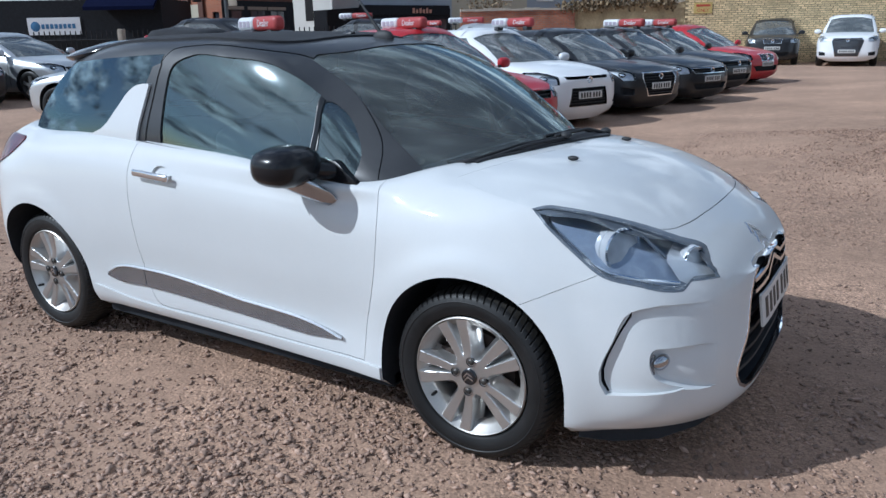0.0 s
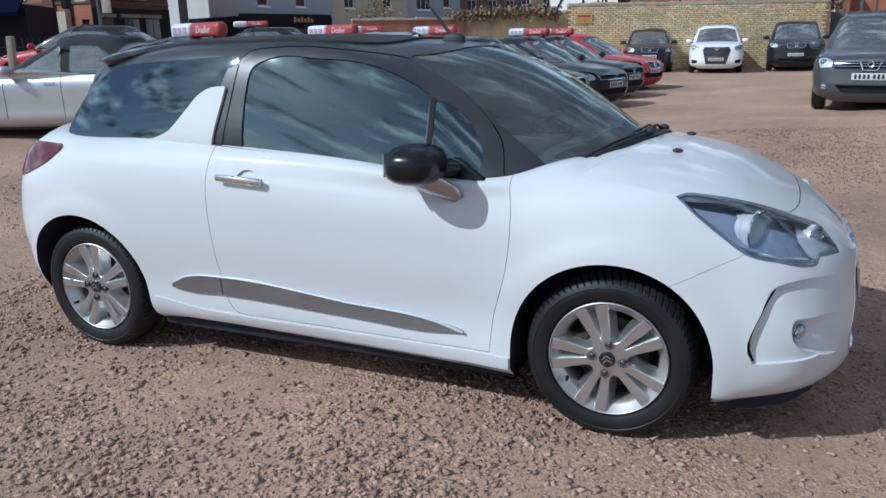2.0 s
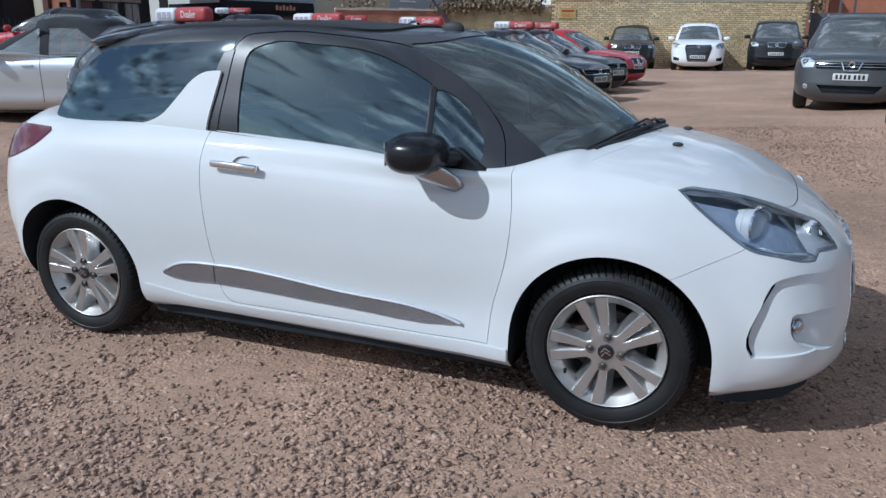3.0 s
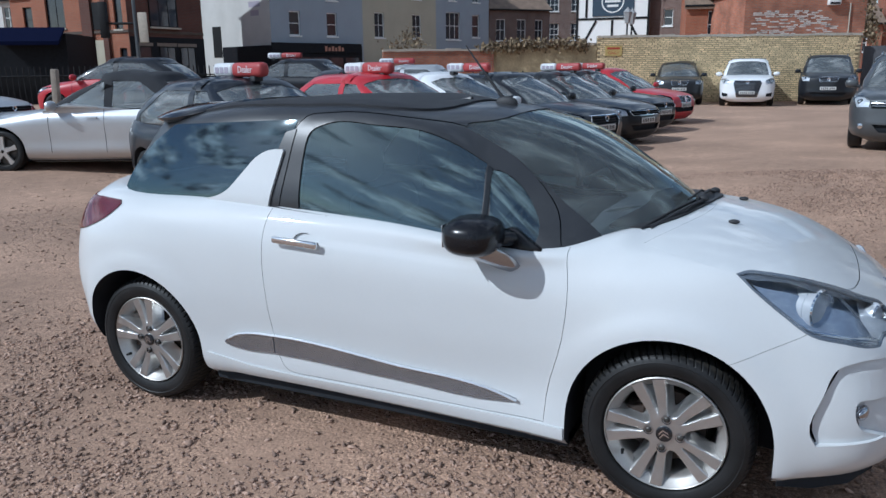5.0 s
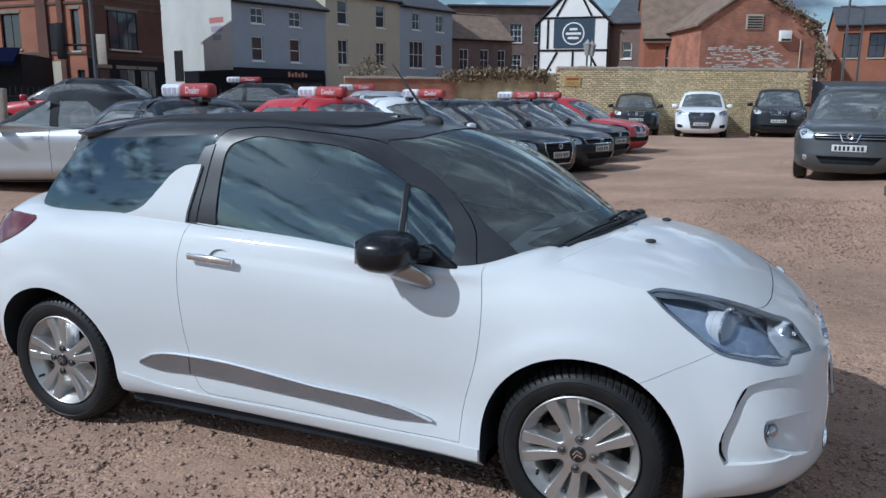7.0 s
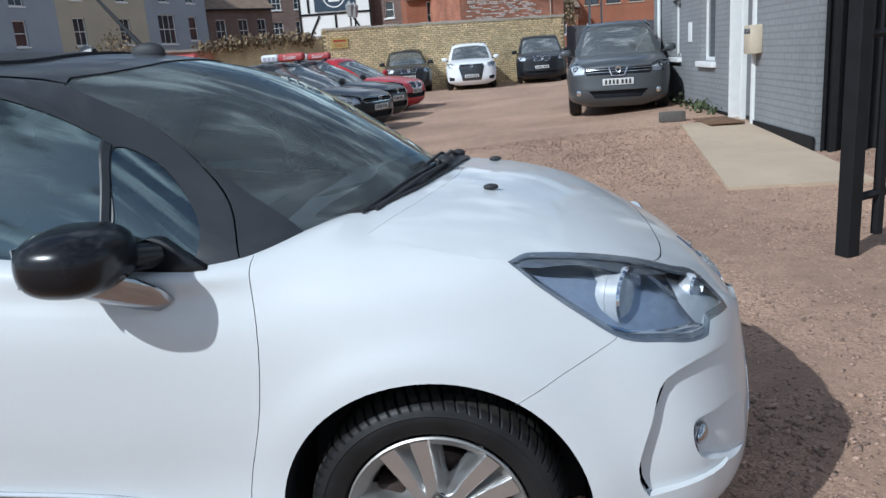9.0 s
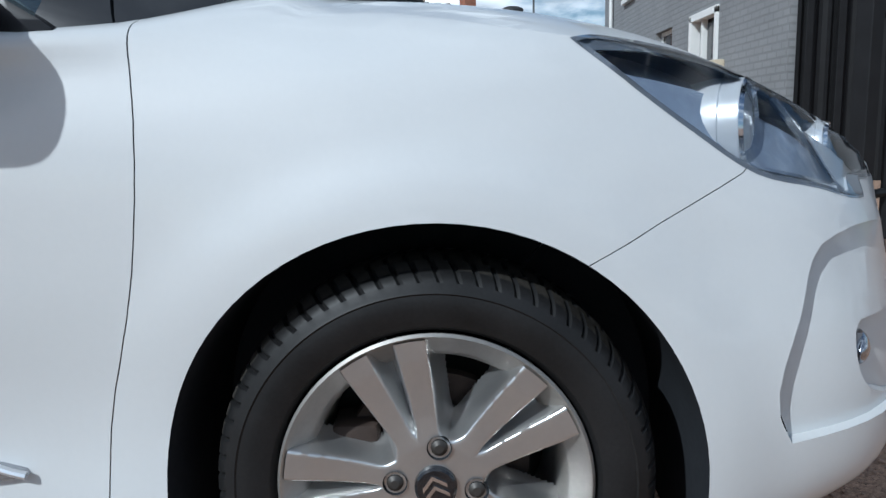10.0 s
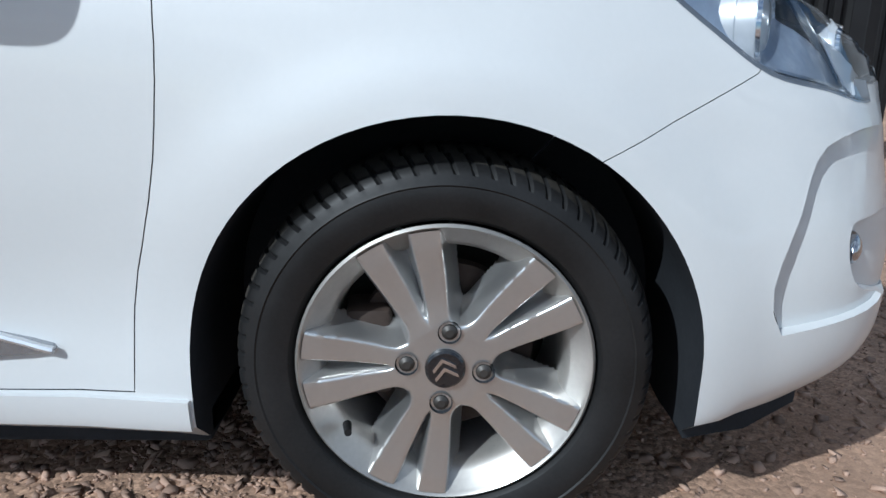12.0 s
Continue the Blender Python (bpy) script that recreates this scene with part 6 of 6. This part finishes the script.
# corner house: sunlit white gable side, shop front, sign bars
ch = [o for o in bpy.data.objects if o.name == "corner_house"][0]
part("gable_face", prism([(.02, -.5), (9.48, -.5), (9.48, 6.95), (4.75, 9.42), (.02, 6.95)], "x", -.02, -.004), RENDERW, ch, "white painted brick gable", sharp=0)
shopf = part("shop_front", box(-.35, 6.6, -.35, -.003, -.5, 3.0, .02), SHOP, ch, "black shop front", sharp=0)
part("fascia", box(-.3, 6.5, -.42, -.35, 2.55, 3.15, .02), SHOP, shopf, sharp=0)
for k in range(6):
    part("sign_bar", box(3.55 + .26 * k, 3.72 + .26 * k, -.44, -.42, 2.68, 2.98 - (.08 if k % 2 else 0)), mat("gilt_lettering", (.45, .22, .15), .5) if k == 0 else bpy.data.materials["gilt_lettering"], shopf, sharp=0)
for k in range(5):
    part("shop_window", box(.2 + 1.25 * k, 1.25 + 1.25 * k, -.365, -.352, .4, 2.3), PANE, shopf, sharp=0)
part("side_shop", box(-.35, -.03, 0, 5.0, -.5, 3.0, .02), SHOP, ch, sharp=0)
FADE = mat("faded_red_lettering", (.42, .16, .15), .8)
for k, w in enumerate((1.5, 1.2, .9)):
    part("painted_sign_bar", box(-.028, -.021, 1.6 - w / 2, 1.6 + w / 2, 5.9 - .5 * k - .16, 5.9 - .5 * k + .16), FADE if k == 0 else SIGNGREY, ch, sharp=0)
part("side_door", box(-.06, -.02, 5.6, 6.6, 2.4, 4.3, .01), TIMBER, ch, sharp=0)

# red corner house: brick bands, piers, side windows, shop level
# dark brick of bands and piers, which also carries the side wall's shade
DARKSHADEBRICK = brick("dark_and_shaded_red_brick", (.12, .036, .024), (.10, .030, .02), (.09, .065, .05))
SOOT = mat("sooty_stone", (.21, .165, .13), .9, var=.2)
cw = (plan(-21.1, 41.05) - plan(-15.0, 38)).length
for z, h_ in ((3.42, .14), (5.75, .12), (6.1, .12), (9.0, .14), (10.2, .2)):
    part("stone_band", box(-.03, cw + .05, -.06, -.002, z, z + h_, .01), DARKSHADEBRICK, corner, sharp=0)
    part("stone_band", box(cw + .002, cw + .06, .0, 5.0, z, z + h_, .01), DARKSHADEBRICK, corner, sharp=0)
# the sunless side's shade is put into a sheet of darker brick
part("side_wall", uv_walls(mesh_of(box(cw + .001, cw + .02, -.01, 5.0, -.8, 10.4))), DARKSHADEBRICK, corner, "red brick side wall, its shade put into darker brick", sharp=0)
for x0, x1 in ((3.75, 4.45), (5.2, 5.55)):
    part("pier", uv_walls(mesh_of(box(x0, x1, -.14, -.003, -.5, 10.3))), DARKSHADEBRICK, corner, sharp=0)
part("stone_surround", box(.95, 2.55, -.03, -.002, 5.46, 5.62, .01), SOOT, corner, sharp=0)
part("stone_surround", box(5.85, 6.6, -.03, -.002, 5.51, 5.66, .01), SOOT, corner, sharp=0)
part("cream_panel", box(4.5, 5.18, -.05, -.002, -.5, 3.1, .01), CREAM, corner, sharp=0)
part("shop_front", box(-.02, 3.72, -.30, -.002, -.8, 3.3, .02), SHOP, corner, "dark shop front", sharp=0)
part("upper_door", box(4.5, 5.15, -.05, -.002, 3.6, 4.9, .01), TIMBER, corner, sharp=0)
# near-black sheet: shop front with the street level's dense shade in its colour
part("side_shop_front", box(cw + .021, cw + .05, .01, 5.0, -.8, 3.25, .005), SHOP, corner, "shop front round the corner, its deep shade put into the black", sharp=0)
turn = Matrix.Translation((cw, 0, 0)) @ Matrix.Rotation(radians(90), 4, "Z")
for s0, s1, z0_, z1_, nb in ((1.35, 3.2, 3.75, 5.6, 2), (1.5, 3.0, 6.7, 8.5, 2), (.5, 1.3, .8, 2.8, 0), (1.8, 2.9, .8, 2.8, 1), (3.2, 4.3, .8, 2.8, 1)):
    win = sash(corner, s0, s1, z0_, z1_, -.17, (nb, 0), TIMBER, pane_m=PANE)
    for o_ in [win] + list(win.children):
        o_.data.transform(turn)
    part("stone_surround", mesh_of(box(s0 - .12, s1 + .12, -.06, -.003, z1_ + .005, z1_ + .17, .01), turn), SOOT, corner, sharp=0)

# railings along the street
rail = thing("railings", "black spiked boundary railings along the street", "railings")
a_, b_ = plan(-19, 27), plan(-2.4, 30.6)
n_ = 90
for k in range(n_ + 1):
    p_ = a_.lerp(b_, k / n_)
    bm = tube([(p_.x, p_.y, -.4), (p_.x, p_.y, 1.62), (p_.x, p_.y, 1.78)], .022, 6)
    part("bar", bm, TIMBER, rail, sharp=0)
for z in (.1, 1.45):
    part("rail", tube([(a_.x, a_.y, z), (b_.x, b_.y, z)], .03, 6), TIMBER, rail)
hoard = tagged(part("hoarding", mesh_of(box(0, (b_ - a_).length, .15, .2, -.5, 1.4), pose(a_.x, a_.y, 0, 0, 0, math.degrees(math.atan2((b_ - a_).y, (b_ - a_).x)))), TIMBER, sharp=0), "dark boarding behind the street railings", "fence", kind="structure")

# street lamp and traffic signal near the corner
lp = plan(-13.1, 34)
lamp_post = thing("street_lamp", "grey street lamp post with a signal box", "lamp post")
part("pole", tube([(0, 0, -.5), (0, 0, 4), (0, 0, 9)], .10, 10, .06), STEELP, lamp_post)
part("signal_box", box(-1.5, -1.18, -.15, .15, 3.0, 4.5, .04), TIMBER, lamp_post)
part("signal_arm", tube([(0, 0, 3.6), (-1.2, 0, 3.6)], .05, 8), TIMBER, lamp_post)
part("street_sign", box(.12, .52, -.03, .03, 2.8, 4.05, .02), STONEC, lamp_post)
lamp_post.matrix_world = pose(lp.x, lp.y, 0, 0, 0, 25)

# white banner on the dark wall to the west
ban = tagged(new("banner"), "white banner with blue bars on a dark wall", "banner")
part("cloth", box(-1.2, 1.2, -.02, .0, 1.75, 2.5, .004), SIGNWHITE, ban, sharp=0)
BLUEINK = mat("blue_lettering", (.03, .12, .25), .5)
part("mark", mesh_of(revolve([(0, -.03), (.2, -.028), (.22, -.02)], 24), Matrix.Translation((-.85, 0, 2.12))), BLUEINK, ban)
for k in range(8):
    part("mark", box(-.58 + .2 * k, -.44 + .2 * k, -.03, -.02, 2.02, 2.22), BLUEINK, ban, sharp=0)

dw = thing("shop_row", "dark shop fronts with a navy awning", "building")
part("wall", box(-9, 4.9, .02, 4, -.8, 3.25), SHOP, dw, sharp=0)
awn = part("awning", prism([(-.9, 2.9), (.02, 3.5), (.02, 3.4), (-.9, 2.75)], "x", 1.8, 4.9), mat("navy_canvas", (.004, .006, .024), .95, spec=.05), dw, "navy blue awning", sharp=0)
for m_ in (dw, ban):
    m_.matrix_world = pose(-31.3, 17.75, -.05, 0, 0, 32)

# distance beyond the grey building
house("brick_house", "low orange brick house in the distance", (2.6, 58, 0), (6.6, 59, 0), 6, 4.4, 6.2, ORANGE, TILE, [(.8, 1.6, 2.4, 3.6, 1, 1), (2.4, 3.2, 2.4, 3.6, 1, 1)])
house("brick_building", "brick building with dark openings in the distance", (6.9, 62, 0), (13.5, 62, 0), 8, 7.0, 8.5, ORANGE, SLATE, [(.5, 1.6, 4.6, 6.4, 1, 1), (2.2, 3.3, 4.6, 6.4, 1, 1), (4.0, 5.1, 4.6, 6.4, 1, 1)], frame_m=TIMBER)
for x, y, h in ((5.6, 40, 8.5), (6.9, 46, 6.5)):
    pl_ = thing("pole", "thin grey street pole in the distance", "pole")
    part("shaft", tube([(x, y, 0), (x, y, h * .6), (x, y, h)], .07, 8, .05), STEELP, pl_)
    part("arm", tube([(x, y, h), (x - .5, y, h + .15), (x - 1.2, y, h + .15)], .04, 8), STEELP, pl_)
dark_w = tagged(part("wall_east", mesh_of(box(3.9, 9.5, 33, 33.3, -.3, 2.3)), SLATE, sharp=0), "dark grey boundary wall behind the crossover car", "wall", kind="structure")

# gabled brick building: old white paint, louvre, vent box, creeper
OLDPAINT = mat("flaking_white_paint", (.58, .52, .47), .9, var=.3, scale=5)
rng = random.Random(11)
flake = bmesh.new()
for k in range(150):
    z = 2.75 + .085 * rng.randint(0, 17)
    reach = 5.6 - 1.3 * (z - 2.75) if z > 2.9 else 6.0
    x = rng.uniform(.15 + .2 * (z - 2.75), max(.6, reach))
    w = rng.choice((.22, .22, .34, .45))
    box(x, min(x + w, 6.1), -.006, .01, z, z + .065, bm=flake)
part("paint_patch", flake, OLDPAINT, gabled, "flaking white paint on the lower bricks", sharp=0)["kind"] = "stuff"
lv_ = part("louvre", box(2.35, 3.25, -.05, .02, 5.1, 5.85, .01), STONEC, gabled, "louvred vent", sharp=0)
for k in range(5):
    part("slat", box(2.42, 3.18, -.07, -.045, 5.17 + .13 * k, 5.23 + .13 * k), TIMBER, lv_, sharp=0)
vb = part("vent_box", box(4.15, 4.75, -.25, -.002, 4.5, 5.05, .02), FRAMEW, gabled, "white vent box")
part("vent_slot", box(4.2, 4.7, -.256, -.25, 4.53, 4.63), TIMBER, vb, sharp=0)
part("pipe", tube([(5.35, -.05, 2.6), (5.35, -.05, 4.6)], .03, 8), STONEC, gabled)
part("chimney", uv_walls(mesh_of(box(4.1, 4.8, 1.2, 1.9, 5.5, 7.9))), REDBRICK, gabled, sharp=0)

CREEPER = mat("dry_brown_creeper", (.20, .15, .09), .9, var=.3, island=.5)


def creeper(label, spots, n, spread, size, material):
    """Small leaves and twigs massed along a line of spots."""
    r = random.Random(5 + n)
    bm = bmesh.new()
    for k in range(n):
        i = r.random() * (len(spots) - 1)
        a, b = Vector(spots[int(i)]), Vector(spots[int(i) + 1])
        p = a.lerp(b, i % 1) + Vector((r.gauss(0, spread), r.gauss(0, spread * .7), r.gauss(0, spread * .8)))
        s = size * r.uniform(.5, 1.4)
        q = Euler((r.uniform(0, 6), r.uniform(0, 6), r.uniform(0, 6))).to_matrix()
        vs = [bm.verts.new(p + q @ Vector(c) * s) for c in ((-1, -.5, 0), (0, -.7, .2), (1, 0, 0), (0, .7, .2), (-1, .5, 0))]
        bm.faces.new(vs)
    return tagged(part("creeper", bm, material, sharp=0), label, "creeper", kind="stuff")


GREENLEAF = mat("dull_green_leaves", (.05, .065, .025), .8, var=.3, island=.4)
gm_ = gabled.matrix_world
creeper("dry brown creeper over the gable roof edge", [gm_ @ Vector(c) for c in ((3.6, .1, 6.7), (5.0, .1, 5.9), (6.2, .1, 5.1), (6.5, .1, 3.6), (6.6, .1, 2.7))], 1500, .22, .07, CREEPER)
creeper("dry creeper hanging over the rendered wall", [plan(1.6, 31.4) + Vector((0, 0, 2.3)), plan(3.5, 31.5) + Vector((0, 0, 2.5)), plan(6.0, 31.5) + Vector((0, 0, 2.45))], 1300, .16, .06, CREEPER)
creeper("bare straggling shrub above the red brick wall", [plan(-1.9, 33) + Vector((0, 0, 2.2)), plan(-1.3, 33) + Vector((0, 0, 3.0)), plan(-.8, 33) + Vector((0, 0, 2.3))], 300, .24, .055, CREEPER)
creeper("weeds along the foot of the grey building", [Vector((4.3, 12.5, .3)), Vector((4.3, 10.2, .32)), Vector((4.32, 9.0, .3))], 160, .07, .035, GREENLEAF)

# lanterns by the half-timbered gable
for r_, a__ in ((10.6, 44.0), (11.1, 45.0)):
    p_ = plan(r_, a__)
    ln_ = thing("lantern_post", "black lantern on a post", "lamp post", "lantern posts")
    part("post", tube([(0, 0, -.3), (0, 0, 2), (0, 0, 3.9)], .05, 8), TIMBER, ln_)
    part("lantern", mesh_of(revolve([(.05, 3.9), (.14, 3.95), (.24, 4.5), (.27, 4.52), (.05, 4.75), (0, 4.85)], 6, "z")), mat("lantern_grey", (.3, .3, .3), .5) if r_ < 11 else bpy.data.materials["lantern_grey"], ln_)
    ln_.matrix_world = pose(p_.x, p_.y, 0)

# small yellow notice on the wall
no = thing("notice", "yellow notice board with red lettering on the wall", "notice")
part("board", box(-.34, .34, -.02, 0, -.20, .20, .01), mat("yellow_notice", (.50, .37, .13), .7), no, sharp=0)
RINK = mat("red_ink", (.4, .06, .03), .6)
words("ONLY", .17, Matrix.Translation((0, -.022, -.09)) @ Matrix.Rotation(radians(90), 4, "X"), RINK, no)
part("bar", box(-.26, .26, -.026, -.02, .05, .13), RINK, no, sharp=0)
p_ = plan(7.05, 31.47)
no.matrix_world = pose(p_.x, p_.y, 2.2, 0, 0, 25.1)

# rough grey post by the street
tp = thing("wooden_post", "weathered grey wooden post by the fence", "post")
part("shaft", mesh_of(box(-.06, .06, -.06, .06, -.3, 1.45, .02)), mat("weathered_wood", (.25, .21, .17), .9, var=.3), tp)
tp.matrix_world = pose(-11.5, 7.0, lie(-11.5, 7.0), 0, 3, 20)

# yellow bricks of the boundary wall, each laid on its own
rng = random.Random(21)
BRICKM = mat("yellow_stock_bricks", (.70, .545, .32), .92, var=.22, scale=2, fine=40, piece=.18)
shapes = []
for v in range(4):
    b_m = box(0, .215, -.018, .05, 0, .068, .008, 1)
    for w in b_m.verts:
        w.co += Vector((rng.uniform(-.006, .006), rng.uniform(-.006, .006), rng.uniform(-.006, .006)))
    me = mesh_of(b_m)
    me.materials.append(BRICKM)
    shapes.append(me)
wall_w = (plan(17.1, 31.5) - plan(6.4, 31.5)).length
rest = bmesh.new()
for row in range(33):
    x = -.115 * (row % 2)
    cols = []
    while x < wall_w - .05:
        cols.append(x)
        x += .23 + rng.uniform(-.006, .01)
    for x in reversed(cols):
        if x < 0 or x + .215 > wall_w:
            continue
        z = -.02 + row * .0805
        if x > wall_w - 2.1:
            ob = new("brick", shapes[rng.randrange(4)])
            ob.parent = wall_n
            ob.location = (x, rng.uniform(-.008, .004), z + rng.uniform(-.003, .003))
            ob.scale = (rng.uniform(.9, 1.0), 1, rng.uniform(.88, 1.02))
        else:
            box(x, x + rng.uniform(.19, .215), -.018 + rng.uniform(-.008, .004), .02, z, z + rng.uniform(.058, .070), bm=rest)
part("bricks", rest, mat("yellow_stock_bricks_far", (.70, .545, .32), .92, var=.22, scale=2, fine=40, island=.18), wall_n, sharp=0)["kind"] = "stuff"

# ---- loose stones on the ground ----
def scatter(name, n, x0, x1, y0, y1, small, large, label, material, fade=1.6):
    rng = np.random.default_rng(7 + n)
    bm = bmesh.new()
    bmesh.ops.create_cube(bm, size=1.35)
    bmesh.ops.triangulate(bm, faces=bm.faces)
    bv = np.array([v.co[:] for v in bm.verts])
    bf = np.array([[v.index for v in f.verts] for f in bm.faces])
    bm.free()
    p = np.stack([rng.uniform(x0, x1, 3 * n), rng.uniform(y0, y1, 3 * n)], 1)
    drift = np.array([noise.noise((a * 0.8, b * 0.8, 3.1)) + 0.5 * noise.noise((a * 2.3, b * 2.3, 7.7)) for a, b in p])
    edge = np.minimum(np.minimum(p[:, 0] - x0, x1 - p[:, 0]), np.minimum(p[:, 1] - y0, (y1 - p[:, 1]) * 4 + 0.4)) / fade
    p = p[rng.random(3 * n) < np.clip(0.46 + 0.8 * drift, 0.06, 1) * np.clip(edge, 0, 1) ** 1.5][:n]
    n = len(p)
    s = small * (large / small) ** (rng.random(n) ** 2.6)
    ang, ax = rng.uniform(0, 6.283, n), rng.normal(size=(n, 3))
    v = (bv[None] + rng.normal(0, 0.22, (n, len(bv), 3))) * rng.uniform(0.45, 1.25, (n, len(bv), 1)) * np.stack([s * rng.uniform(0.8, 1.5, n), s * rng.uniform(0.7, 1.1, n), s * rng.uniform(0.35, 0.75, n)], 1)[:, None]
    c, sn = np.cos(ang)[:, None], np.sin(ang)[:, None]
    tilt = rng.normal(0, 0.35, n)[:, None]
    x, y = v[..., 0] * c - v[..., 1] * sn, v[..., 0] * sn + v[..., 1] * c
    z = v[..., 2] + x * tilt
    h = np.array([lie(a, b) for a, b in p])
    v = np.stack([x + p[:, :1], y + p[:, 1:], z + (h + s * 0.18)[:, None]], -1).reshape(-1, 3)
    f = (bf[None] + (np.arange(n) * len(bv))[:, None, None]).reshape(-1, 3)
    me = bpy.data.meshes.new(name)
    me.vertices.add(len(v))
    me.vertices.foreach_set("co", v.ravel())
    me.loops.add(len(f) * 3)
    me.loops.foreach_set("vertex_index", f.ravel().astype(np.int32))
    me.polygons.add(len(f))
    me.polygons.foreach_set("loop_start", np.arange(0, len(f) * 3, 3, dtype=np.int32))
    me.update()
    me.validate()
    return tagged(part(name, me, material, sharp=0), label, "gravel", kind="stuff")


scatter("gravel", 105000, -3.8, 4.4, -3.7, 0.5, 0.003, 0.017, "loose grey and red-brown crushed stones on the ground", STONE)
scatter("gravel", 62000, -1.4, 6.4, 0.2, 8.0, 0.004, 0.014, "loose crushed stones spread over the open car park", STONE, 1.2)
scatter("gravel", 14000, -8.0, -1.0, 0.0, 7.0, 0.004, 0.016, "loose crushed stones spread thinly between the parked cars", STONE)
